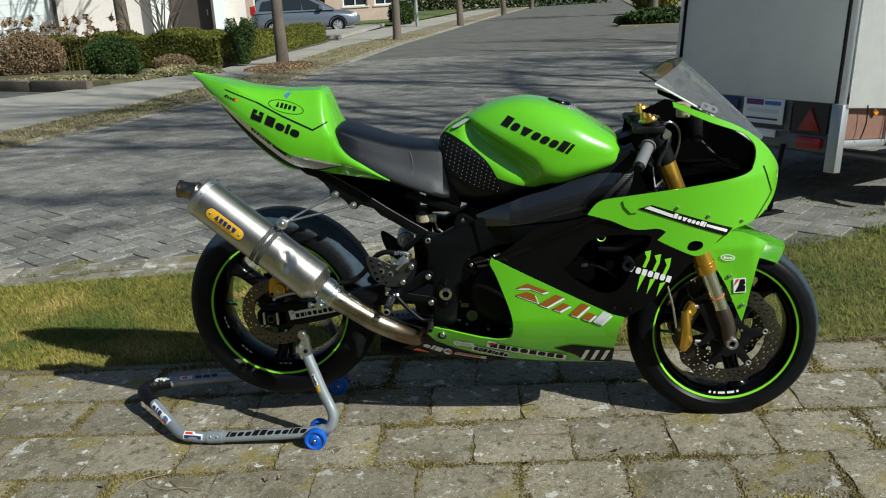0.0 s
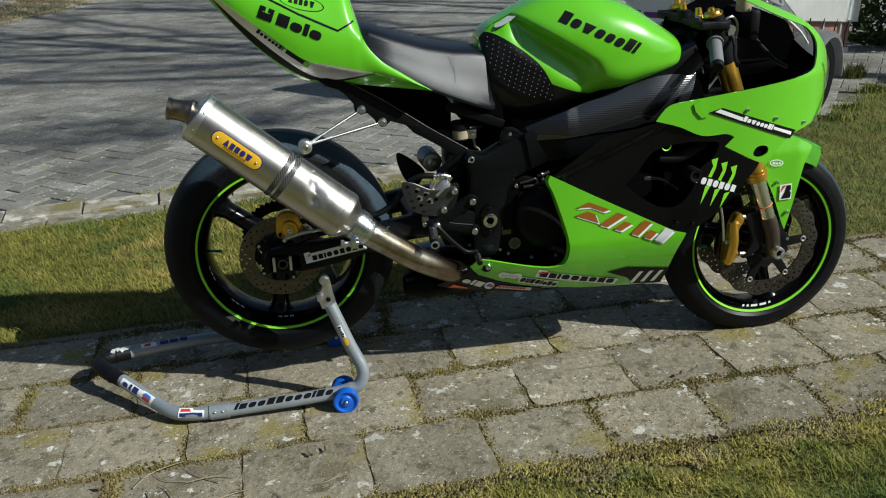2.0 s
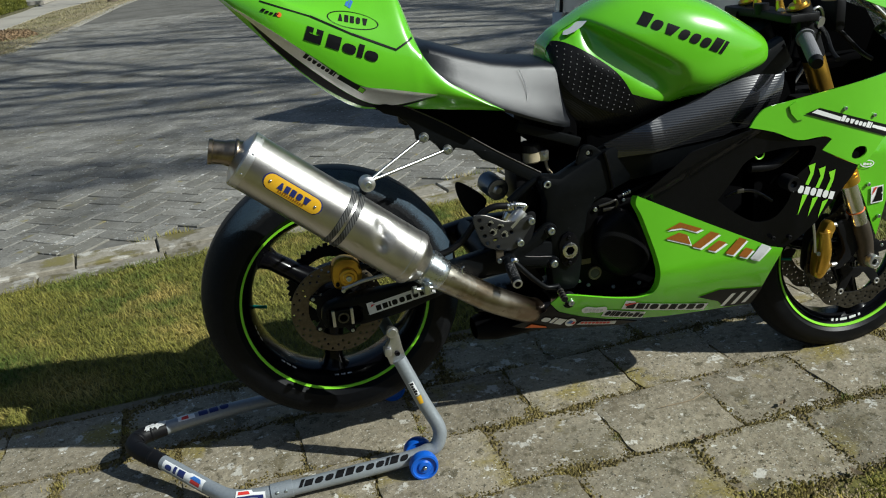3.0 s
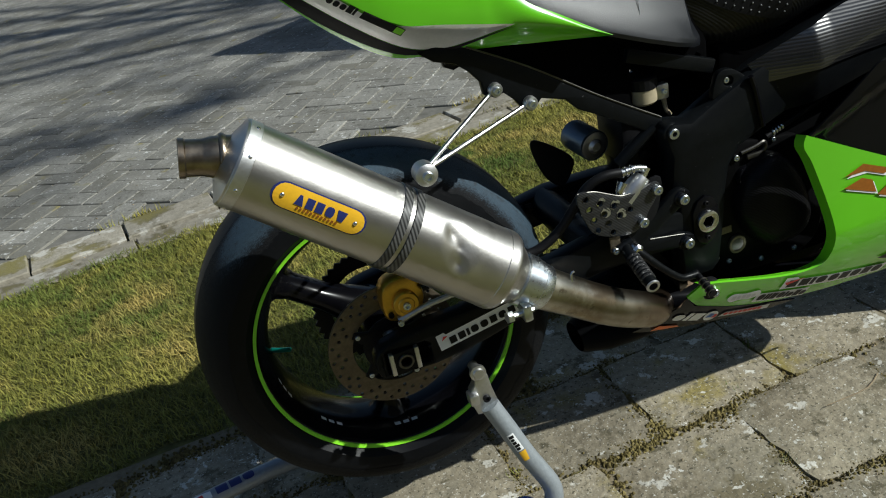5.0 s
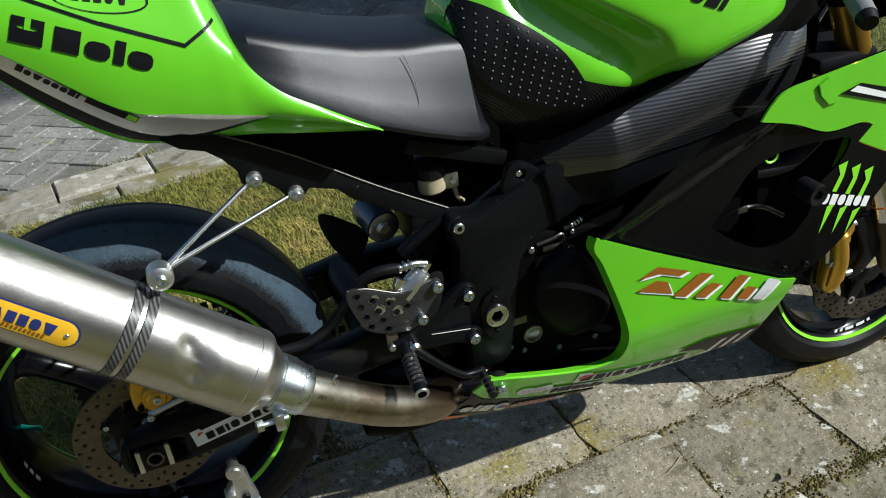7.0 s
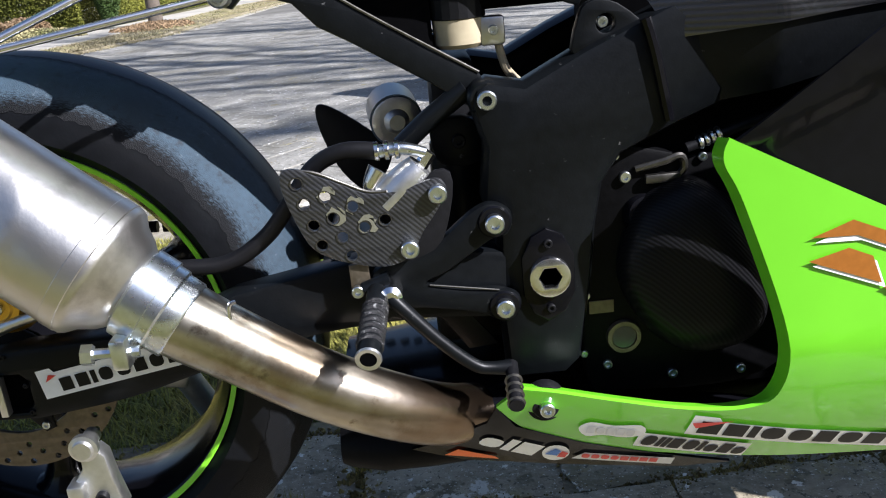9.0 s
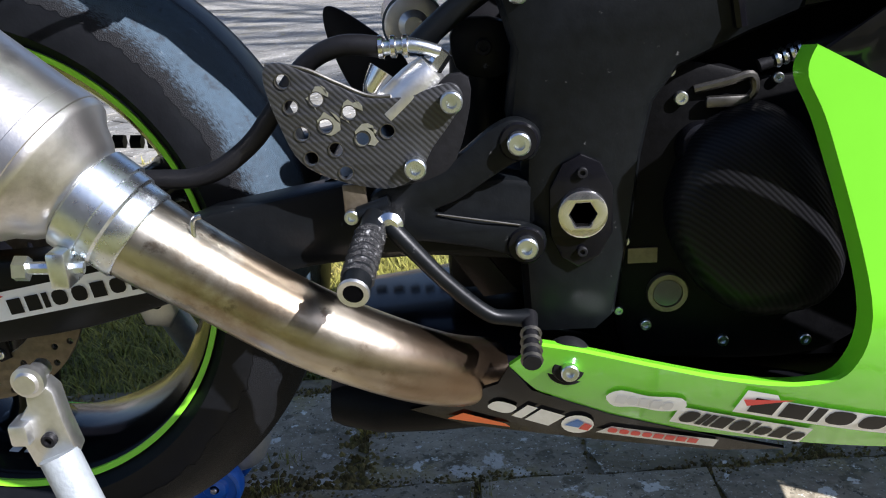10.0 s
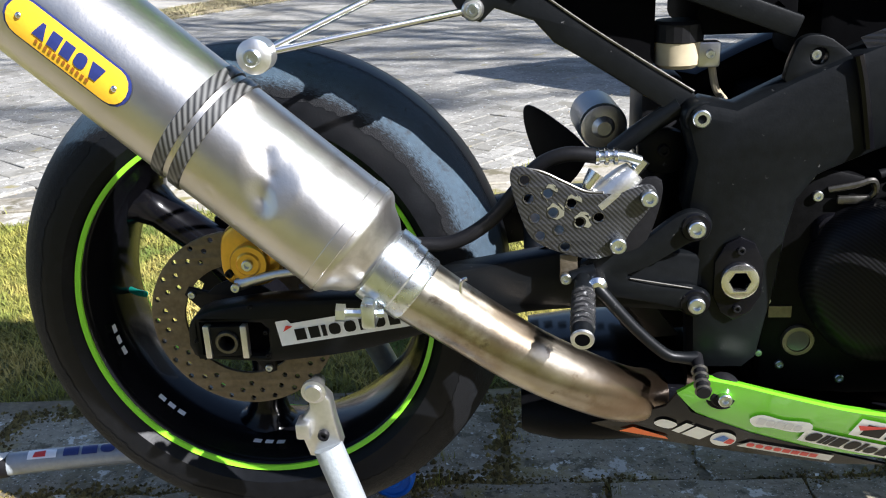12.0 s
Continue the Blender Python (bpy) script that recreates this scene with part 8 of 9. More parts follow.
GLASSD = mat("dark_window_glass", (0.02, 0.025, 0.03), 0.08, 0, 0.1, 5)
CARP = mat("silver_blue_car_paint", (0.17, 0.20, 0.24), 0.3, 0.5, 0.05, 6, coat=0.7)
def tarp_mat(name, color, through_):
    """Tarpaulin that lets a little light through."""
    m = mat(name, color, 0.55, 0, 0.12, 5, 0.5, 9, patch=(tuple(c * 0.75 for c in color), 2.2, 0.52, 0.7))
    n, l = m.node_tree.nodes, m.node_tree.links
    tl = n.new("ShaderNodeBsdfTranslucent")
    tl.inputs[0].default_value = (*[c * 1.1 for c in color], 1)
    mx = n.new("ShaderNodeMixShader")
    mx.inputs[0].default_value = through_
    l.new(n["Principled BSDF"].outputs[0], mx.inputs[1])
    l.new(tl.outputs[0], mx.inputs[2])
    l.new(mx.outputs[0], n["Material Output"].inputs[0])
    return m


TARP = tarp_mat("grey_tarpaulin", (0.80, 0.82, 0.83), 0.70)
TARPW = tarp_mat("pale_tarpaulin", (0.80, 0.80, 0.78), 0.42)
GALV = mat("galvanised_steel", (0.42, 0.43, 0.44), 0.5, 0.6, 0.12, 20)
PLY = mat("red_brown_plywood", (0.20, 0.105, 0.075), 0.7, 0, 0.2, 12, 0.2)
REDL = mat("red_lens", (0.30, 0.012, 0.010), 0.2, 0, 0.1, 20)
AMBER = mat("amber_lens", (0.8, 0.25, 0.02), 0.2, 0, 0.1, 20)
# darker copy of the galvanised steel, with the tailgate's shade in its colour
GALVD = mat("shaded_galvanised_steel", (0.15, 0.155, 0.16), 0.6, 0.4, 0.2, 20)
GREYF = mat("grey_plastic_wing", (0.24, 0.245, 0.25), 0.5, 0, 0.1, 20)
STRAWB = mat("dead_grass_blades", (0.36, 0.295, 0.185), 0.9, 0, 0.3, 2, tint=(0.30, 0.27, 0.12), island=0.4, patch=((0.17, 0.175, 0.06), 1.2, 0.54, 0.66))
FARGRASS = mat("green_lawn_far", (0.10, 0.13, 0.03), 0.9, 0, 0.3, 2, 0.5, 10)


def strip_ground(name, left, right, material, dz, label, category):
    """A piece of ground between two polylines with the same number of points."""
    bm = bmesh.new()
    a = [bm.verts.new((x, y, gz(y) + dz)) for x, y in left]
    b = [bm.verts.new((x, y, gz(y) + dz)) for x, y in right]
    for i in range(len(a) - 1):
        bm.faces.new((a[i], b[i], b[i + 1], a[i + 1]))
    return tagged(part(name, bm, material, None, "", 0), label, category, kind="structure")


def thick_strip(name, left, right, material, dz, label, category):
    ob = strip_ground(name, left, right, material, dz, label, category)
    b = bmesh.new()
    b.from_mesh(ob.data)
    bmesh.ops.solidify(b, geom=b.faces[:], thickness=0.12)
    b.to_mesh(ob.data)
    b.free()
    return ob


verge_r = [(-6.4, 2.6), (-5.1, 4.6), (-4.45, 6.2), (-3.85, 9.6), (-3.2, 13.0), (-2.85, 23.0), (-2.3, 30.0), (-1.2, 45.0), (1.0, 70.0), (3.0, 95.0)]
verge_l = [(-7.1, 2.8), (-5.75, 5.3), (-5.15, 7.0), (-4.65, 9.5), (-4.35, 13.3), (-4.3, 23.5), (-3.6, 30.0), (-2.7, 45.0), (-0.8, 70.0), (1.2, 95.0)]
foot_l = [(-10.5, 5.0), (-9.2, 8.4), (-8.2, 10.6), (-7.2, 12.0), (-5.5, 15.2), (-5.3, 25.0), (-5.6, 31.0), (-5.0, 45.0), (-3.2, 70.0), (-1.2, 95.0)]
thick_strip("verge", verge_l, verge_r, STRAW, 0.03, "dry straw-coloured verge between street and footway", "verge")
kerb_r = [(x + 0.26, y + 0.04) for x, y in verge_r]
thick_strip("verge_kerb", verge_r, kerb_r, PATHM, 0.0, "low grey concrete channel along the verge", "kerb")
thick_strip("footway", foot_l, verge_l, PATHM, 0.045, "pale grey footway beside the gardens", "footway")
thick_strip("garden_bed", [(-40, 9.0), (-30, 13.0), (-22, 16.0), (-16, 20.0), (-14, 26.5), (-12, 28.5)], [(-10.7, 9.5), (-9.0, 13.5), (-6.8, 13.5), (-5.7, 15.6), (-5.45, 25.5), (-5.4, 28.3)], SOIL, 0.08, "bare garden bed behind a timber edge", "garden bed")
thick_strip("house_drive", [(-30, 29.0), (-30, 44.0)], [(-5.3, 28.5), (-5.6, 41.0)], PATHM, 0.06, "asphalt house drive", "drive")
thick_strip("far_lawn", [(-16, 42.0), (-16, 75.0)], [(-5.2, 42.0), (-3.4, 75.0)], FARGRASS, 0.08, "bright green front lawn", "lawn")
thick_strip("corner_island", [(4.0, 27.2), (5.2, 32.0), (7.4, 48.0), (11.5, 95.0)], [(14.0, 26.0), (16.0, 32.0), (19.0, 48.0), (24.0, 95.0)], STRAW, 0.05, "grassy street corner", "verge")


# dead grass and straw over the verge, thinning out past its edges
r = np.random.RandomState(61)
v, f = [], []
for k in range(6):
    (ax, ay), (bx, by), (cx, cy), (dx, dy) = verge_l[k], verge_r[k], verge_l[k + 1], verge_r[k + 1]
    for _ in range((6000, 7000, 12000, 12000, 16000, 9000)[k]):
        s, t = r.rand(), 0.5 + 0.62 * r.uniform(-1, 1) + 0.06 * r.normal()
        x = (ax + (bx - ax) * t) * (1 - s) + (cx + (dx - cx) * t) * s
        y = (ay + (by - ay) * t) * (1 - s) + (cy + (dy - cy) * t) * s
        a, h, w = r.uniform(0, 6.28), r.uniform(0.01, 0.05), r.uniform(0.003, 0.009)
        z = gz(y) + (0.03 if 0 < t < 1 else 0.0)
        ux, uy = math.cos(a), math.sin(a)
        L = r.uniform(0.02, 0.09)
        q = len(v)
        v += [(x - uy * w, y + ux * w, z - 0.005), (x + uy * w, y - ux * w, z - 0.005), (x + ux * L, y + uy * L, z + h * r.uniform(0.1, 1.0))]
        f.append((q, q + 1, q + 2))
me = bpy.data.meshes.new("verge_straw")
me.from_pydata(v, [], f)
me.materials.append(STRAWB)
tagged(link("verge_straw", me, None), "dead straw and short dry grass on the verge", "dry grass", kind="stuff")


def leaves(name, n, shape, size, material, label, category, seed, group=""):
    """Many small leaves filling a shape: shape(r) gives a random point."""
    r = np.random.RandomState(seed)
    v, f = [], []
    for _ in range(n):
        p = shape(r)
        a = r.normal(size=3)
        a /= np.linalg.norm(a)
        b = np.cross(a, r.normal(size=3))
        b /= np.linalg.norm(b)
        s = size * r.uniform(0.5, 1.3)
        k = len(v)
        v += [tuple(p - a * s), tuple(p + b * s * 0.5), tuple(p + a * s), tuple(p - b * s * 0.5)]
        f.append((k, k + 1, k + 2, k + 3))
    m = bpy.data.meshes.new(name)
    m.from_pydata(v, [], f)
    m.materials.append(material)
    return tagged(link(name, m, None), label, category, group)


def hedge_shape(p0, p1, depth, h, z0):
    p0, p1 = np.array(p0, float), np.array(p1, float)
    d = p1 - p0
    L = np.linalg.norm(d)
    d /= L
    n = np.array([-d[1], d[0]])

    def shape(r):
        u, w, z = r.uniform(0, L), r.uniform(0, 1), r.uniform(0, 1)
        k = r.rand()
        wob = 0.06 * math.sin(u * 3.1) + 0.05 * math.sin(u * 7.3 + 1)
        if k < 0.45:
            w = r.uniform(-0.03, 0.08)
        elif k < 0.8:
            z = 1 + r.uniform(-0.1, 0.03)
        elif k < 0.9:
            w = 1.0
        q = p0 + d * u + n * (w * depth)
        return np.array([q[0], q[1], gz(q[1]) + z0 + z * (h + wob)])
    return shape


leaves("hedge", 95000, hedge_shape((-11.2, 17.9), (-5.6, 16.3), 1.2, 0.68, 0.1), 0.024, HEDGE, "clipped olive green garden hedge", "hedge", 11, "clipped hedges")
leaves("hedge", 60000, hedge_shape((-5.55, 17.4), (-5.45, 26.6), 1.0, 0.47, 0.1), 0.028, HEDGE, "low clipped yellow-green hedge along the footway", "hedge", 12, "clipped hedges")
leaves("hedge", 14000, hedge_shape((-16, 74), (9, 80), 2.0, 3.2, 0.0), 0.22, DARKLEAF, "tall dark hedge at the far end", "hedge", 13)


def blob(c, rx, ry, rz):
    def shape(r):
        a = r.normal(size=3)
        a /= np.linalg.norm(a)
        k = r.uniform(0.72, 1.06) * (1 + 0.12 * math.sin(5 * a[0] + 3 * a[2]) * math.sin(4 * a[1]))
        return np.array([c[0] + a[0] * rx * k, c[1] + a[1] * ry * k, max(gz(c[1]) + 0.02, c[2] + gz(c[1]) + a[2] * rz * k)])
    return shape


def vase(c, r1, h):
    """An upright shrub, narrow at the foot and ragged at the top."""
    def shape(r):
        z = r.uniform(0.02, 1.0) ** 0.8
        a = r.uniform(0, 2 * math.pi)
        k = r1 * (0.25 + 0.75 * z) * r.uniform(0.3, 1.05) * (1 + 0.15 * math.sin(3 * a))
        return np.array([c[0] + k * math.cos(a), c[1] + k * math.sin(a), gz(c[1]) + 0.05 + h * z * (1 + 0.1 * math.sin(5 * a))])
    return shape


leaves("shrub", 14000, blob((-7.35, 15.0, 0.40), 0.55, 0.5, 0.45), 0.026, DARKLEAF, "dark green conifer shrub before the hedge", "shrub", 21)
leaves("shrub", 9000, vase((-5.15, 16.6), 0.36, 0.92), 0.024, DARKLEAF, "dark upright shrub at the hedge gap", "shrub", 22)
leaves("shrub", 14000, blob((-10.3, 17.0, 0.45), 0.9, 0.5, 0.55), 0.028, DRYLEAF, "reddish dry shrub in the bed", "shrub", 23)
leaves("shrub", 7000, blob((-6.35, 15.6, 0.2), 0.45, 0.3, 0.2), 0.022, DRYLEAF, "brown heath tuft before the hedge", "shrub", 24)
leaves("dry_perennial", 14000, blob((-5.9, 14.9, 0.05), 0.8, 0.45, 0.16), 0.03, STRAWB, "straw-coloured dead perennials in the garden bed", "plants", 25)
leaves("dry_perennial", 14000, blob((-8.2, 14.3, 0.04), 1.8, 0.4, 0.12), 0.03, STRAWB, "straw-coloured dead perennials along the bed edge", "plants", 26)
leaves("leaf_litter", 9000, blob((-4.05, 15.4, 0.03), 0.7, 1.1, 0.09), 0.025, DRYLEAF, "brown leaf litter round the tree foot", "plants", 27)
leaves("shrub", 9000, blob((5.4, 4.6, 0.55), 0.7, 0.7, 0.75), 0.035, DARKLEAF, "dark evergreen shrub beside the trailer", "shrub", 33)
leaves("ball_shrub", 4000, blob((-4.95, 42.5, 0.55), 0.62, 0.62, 0.62), 0.07, DARKLEAF, "clipped dark ball shrub", "shrub", 28)
leaves("island_shrub", 9000, blob((5.6, 28.4, 0.15), 1.4, 1.1, 0.35), 0.09, DARKLEAF, "low green ground cover on the corner", "shrub", 29)
leaves("island_shrub", 5000, blob((7.2, 41, 0.7), 1.0, 1.0, 0.8), 0.09, HEDGE, "rounded hedge shrub on the corner", "shrub", 30)
rs_ = np.random.RandomState(9)
v, f = [], []
for _ in range(60):
    x, y = rs_.uniform(-11.5, -8.2), rs_.uniform(16.6, 18.6)
    h = rs_.uniform(0.7, 1.3)
    k = len(v)
    z = gz(y)
    v += [(x - 0.008, y, z), (x + 0.008, y, z), (x + rs_.uniform(-.1, .1), y, z + h)]
    f.append((k, k + 1, k + 2))
    for _ in range(14):
        k = len(v)
        c = np.array([x, y, z + h])
        a, b = rs_.normal(size=3) * 0.05, rs_.normal(size=3) * 0.05
        v += [tuple(c + a), tuple(c + b), tuple(c - a * 0.6 + b * 0.3)]
        f.append((k, k + 1, k + 2))
me = bpy.data.meshes.new("dry_flower_heads")
me.from_pydata(v, [], f)
me.materials.append(DRYLEAF)
tagged(link("dry_flower_heads", me, None), "dry brown hydrangea heads above the hedge", "plants", kind="stuff")
edge = thing("bed_edge", (-8.0, 13.0, gz(13)), "dark timber sleeper edging of the garden bed", "edging")
for (x0, y0), (x1, y1) in (((-9.6, 13.9), (-8.0, 13.0)), ((-8.0, 13.0), (-6.6, 12.35))):
    b = box(0, math.hypot(x1 - x0, y1 - y0) - 0.03, -0.07, 0.07, 0, 0.2, 0.015)
    bmesh.ops.transform(b, matrix=pose(x0, y0, gz(y0) + 0.0, 0, 0, math.degrees(math.atan2(y1 - y0, x1 - x0))), verts=b.verts)
    part("sleeper", b, BARK, edge)


def tree(x, y, r, h, seed, label, spread=0.33, twigs=2, group="street trees", stout=0.45, limbs=9, low=0.45):
    rr = random.Random(seed)
    t = thing("tree", (x, y, gz(y)), label, "tree", group)
    b = bmesh.new()
    base = Vector((x, y, gz(y) - 0.05))
    top = base + Vector((rr.uniform(-.2, .2), rr.uniform(-.2, .2), h * 0.62))
    tube([base, base + Vector((0, 0, 0.25)), base.lerp(top, 0.5) + Vector((rr.uniform(-.06, .06), 0, 0)), top], [r * 1.5, r * 1.08, r * 0.85, r * 0.45], 12, 4, b)
    part("trunk", b, BARK, t)
    b = bmesh.new()

    def grow(p, d, length, rad, level):
        q = p + d * length * 0.5 + Vector((rr.uniform(-.1, .1), rr.uniform(-.1, .1), 0.05)) * length
        e = p + d * length
        tube([p, q, e], [rad, rad * 0.75, rad * 0.35], 5 if level else 7, 2, b, False)
        if level >= twigs:
            return
        for _ in range(5 if level == 0 else 4):
            k = rr.uniform(0.35, 1.0)
            nd = (d + Vector((rr.uniform(-1, 1), rr.uniform(-1, 1), rr.uniform(-0.2, 0.8))) * 0.75).normalized()
            grow(p.lerp(e, k), nd, length * rr.uniform(0.45, 0.65), rad * stout, level + 1)
    for k in range(limbs):
        a = 2.4 * k
        s = low + (0.99 - low) * k / limbs
        grow(base.lerp(top, min(1, s)), Vector((math.cos(a) * spread * 2, math.sin(a) * spread * 2, 0.75)).normalized(), h * rr.uniform(0.28, 0.42), r * 0.4, 0)
    part("limbs", b, BARK, t, "bare leafless limbs")
    return t


tree(-4.28, 16.5, 0.125, 8.0, 1, "bare street tree with a straight grey trunk")
tree(-3.03, 26.0, 0.125, 8.0, 2, "bare street tree with a straight grey trunk")
tree(-1.70, 37.0, 0.14, 8.0, 3, "bare street tree with a straight grey trunk")
tree(-0.05, 53.0, 0.15, 8.0, 4, "bare street tree with a straight grey trunk")
tree(1.9, 70.0, 0.16, 8.0, 5, "bare street tree with a straight grey trunk")
tree(7.0, 40.0, 0.17, 8.0, 6, "bare street tree on the far corner")
tree(-12.6, 27.6, 0.22, 9.0, 7, "thick bare garden tree behind the hedge", group="garden trees")
# tall bare trees beside the street, whose crowns shade it
for k, (x, y, h) in enumerate(((12.0, -1.9, 16.0), (14.2, 1.0, 16.0), (18.0, 6.0, 14.0))):
    tree(x, y, 0.21, h, 20 + k, "tall bare tree beside the driveway", 0.42, 3, stout=0.55, limbs=(7, 9, 9)[k], low=0.86)
shrub = thing("bare_shrub", (-11.0, 27.0, gz(27)), "leafless many-stemmed shrub against the pale house", "shrub")
b = bmesh.new()
rr = random.Random(4)
for k in range(14):
    a = rr.uniform(0, 6.28)
    p = Vector((-11.0 + rr.uniform(-.2, .2), 27.0, gz(27)))
    q = p + Vector((math.cos(a) * 0.5, math.sin(a) * 0.3, 1.1))
    e = q + Vector((math.cos(a) * 0.7, math.sin(a) * 0.3, 1.0))
    tube([p, q, e], [0.035, 0.025, 0.008], 5, 3, b, False)
    for _ in range(5):
        s = q.lerp(e, rr.random())
        tube([s, s + Vector((rr.uniform(-.5, .5), rr.uniform(-.3, .3), rr.uniform(0.2, 0.6)))], [0.012, 0.004], 4, 1, b, False)
part("bare_stem", b, BARK, shrub)

lamp = thing("street_lamp", (-3.75, 38.5, gz(38.5)), "pale blue-grey steel street lamp", "street lamp")
part("pole", tube([(-3.75, 38.5, gz(38.5)), (-3.75, 38.5, 5.6)], [0.075, 0.05], 12), GALV, lamp)
part("arm", tube([(-3.75, 38.5, 5.55), (-3.5, 38.3, 5.9), (-2.9, 37.9, 6.0)], 0.035, 10), GALV, lamp)
part("lantern", box(-3.1, -2.5, 37.75, 38.0, 5.93, 6.05, 0.03), GALV, lamp)


# houses
def house(name, c, yaw, w, d, h, roof_h, wall_m, label, openings):
    """openings: (x0, x1, z0, z1, kind) on the street front, in the wall's own metres."""
    t = thing(name, (c[0], c[1], gz(c[1])), label, "house")
    m = Matrix.Translation((c[0], c[1], gz(c[1]))) @ Matrix.Rotation(radians(yaw), 4, "Z")

    def put(nm, bm, mt, parent=t, lab=""):
        bmesh.ops.transform(bm, matrix=m, verts=bm.verts)
        return part(nm, bm, mt, parent, lab)
    front = outline_mesh([rect(-w / 2, 0, w / 2, h)] + [rect(a, z0 + 0.001, b_, z1) for a, b_, z0, z1, _ in openings], 0.3, 0)
    bmesh.ops.transform(front, matrix=Z90, verts=front.verts)
    wall = put("front_wall", front, wall_m)
    put("back_wall", box(-w / 2, w / 2, d - 0.3, d, 0, h), wall_m)
    for sx in (-1, 1):
        put("side_wall", box(min(sx * w / 2, sx * (w / 2 - 0.3)), max(sx * w / 2, sx * (w / 2 - 0.3)), 0.15, d - 0.3, 0, h), wall_m)
    bm = bmesh.new()
    vs = [bm.verts.new(p) for p in ((-w / 2 - 0.4, -0.55, h), (w / 2 + 0.4, -0.55, h), (w / 2 + 0.4, d + 0.4, h), (-w / 2 - 0.4, d + 0.4, h), (-w / 2 - 0.4, d / 2, h + roof_h), (w / 2 + 0.4, d / 2, h + roof_h))]
    for fc in ((0, 1, 5, 4), (2, 3, 4, 5), (0, 4, 3), (1, 2, 5), (0, 3, 2, 1)):
        bm.faces.new([vs[i] for i in fc])
    put("roof", bm, ROOFM)
    for a, b_, z0, z1, kind in openings:
        if kind == "window":
            win = put("window", box(a, b_, 0.04, 0.07, z0, z1), GLASSD)
            fr_ = outline_mesh([rect(a, z0, b_, z1), rect(a + 0.07, z0 + 0.07, (a + b_) / 2 - 0.03, z1 - 0.07), rect((a + b_) / 2 + 0.03, z0 + 0.07, b_ - 0.07, z1 - 0.07)], 0.06, 0)
            bmesh.ops.transform(fr_, matrix=Z90, verts=fr_.verts)
            put("frame", fr_, WHITEP, win)
            put("sill", box(a - 0.08, b_ + 0.08, -0.22, 0.05, z0 - 0.07, z0), RENDERW, win)
        elif kind == "garage":
            g = put("garage_door", box(a, b_, 0.05, 0.09, z0, z1), WHITEP)
            for k in range(1, 5):
                zz = z0 + (z1 - z0) * k / 5
                put("door_rail", box(a, b_, 0.035, 0.05, zz - 0.02, zz + 0.02), WHITEP, g)
        else:
            g = put("door", box(a, b_, 0.08, 0.12, z0, z1), BROWND)
            put("door_frame", box(a, a + 0.08, 0.03, 0.08, z0, z1), BROWND, g)
            put("handle", box(b_ - 0.2, b_ - 0.16, 0.03, 0.08, 1.0, 1.25), GALV, g)
    return t, put


h1, put1 = house("house", (-17.2, 33.0), 22, 14.0, 8.0, 3.4, 3.0, RENDERW, "pale rendered house with a white garage door", [(-3.4, -0.7, 0.0, 2.4, "garage"), (3.9, 5.6, 0.0, 2.5, "door")])
put1("downpipe", box(-0.52, -0.40, -0.3, -0.16, 0, 3.3), BROWND)
put1("pillar", box(3.2, 3.85, -0.75, -0.17, 0, 3.4), WHITEP)
put1("pillar", box(5.65, 6.1, -0.75, -0.17, 0, 3.4), WHITEP)
h2, put2 = house("house", (-10.5, 49.0), 10, 10.0, 8.0, 5.2, 3.0, PINKB, "pink brick house with white windows", [(-3.6, -2.2, 1.0, 2.3, "window"), (-0.6, 0.4, 0.0, 2.2, "door"), (1.4, 2.8, 1.0, 2.3, "window"), (3.2, 4.4, 1.0, 2.3, "window"), (-3.6, -2.2, 3.4, 4.6, "window"), (1.4, 2.8, 3.4, 4.6, "window")])
house("house", (-7.0, 84.0), 5, 12.0, 8.0, 5.0, 3.0, PINKB, "brick house far down the street", [(-3.6, -2.2, 1.0, 2.3, "window"), (1.4, 2.8, 1.0, 2.3, "window")])
house("house", (20.0, 62.0), -60, 14.0, 8.0, 5.0, 3.0, RENDERW, "pale house beyond the street corner", [(-3.6, -2.2, 1.0, 2.3, "window"), (1.4, 2.8, 1.0, 2.3, "window")])
house("house", (2.0, -9.0), 180, 14.0, 8.0, 5.0, 3.0, PINKB, "brick house behind the driveway", [(-3.6, -1.6, 0.9, 2.3, "window"), (1.4, 3.4, 0.9, 2.3, "window"), (-0.6, 0.5, 0.0, 2.2, "door")])

# parked car
car = thing("car", (-8.3, 36.2, gz(36.2)), "silver-blue estate car parked on a house drive", "car")
CM = Matrix.Translation((-8.3, 36.2, gz(36.2) + 0.06)) @ Matrix.Rotation(radians(11), 4, "Z")


def car_part(name, bm, m, parent=None, label="", smooth=40):
    bmesh.ops.transform(bm, matrix=CM, verts=bm.verts)
    return part(name, bm, m, parent or car, label, smooth)


stations = [(-2.22, 0.62, 0.95, 0.70), (-2.12, 0.36, 1.02, 0.80), (-1.75, 0.22, 1.06, 0.86), (-1.3, 0.2, 1.04, 0.88), (0.0, 0.2, 1.00, 0.89), (0.9, 0.2, 0.97, 0.885), (1.4, 0.2, 0.93, 0.87), (1.9, 0.22, 0.84, 0.82), (2.2, 0.30, 0.74, 0.72), (2.32, 0.42, 0.62, 0.55)]
rings = []
for x, z0, z1, w in stations:
    rings.append([Vector((x, w * math.copysign(abs(math.sin(a)) ** 0.45, math.sin(a)), (z0 + z1) / 2 - (z1 - z0) / 2 * math.copysign(abs(math.cos(a)) ** 0.6, math.cos(a)))) for a in [2 * math.pi * k / 28 for k in range(28)]])
car_body = car_part("body", loft(rings), CARP)
rings = []
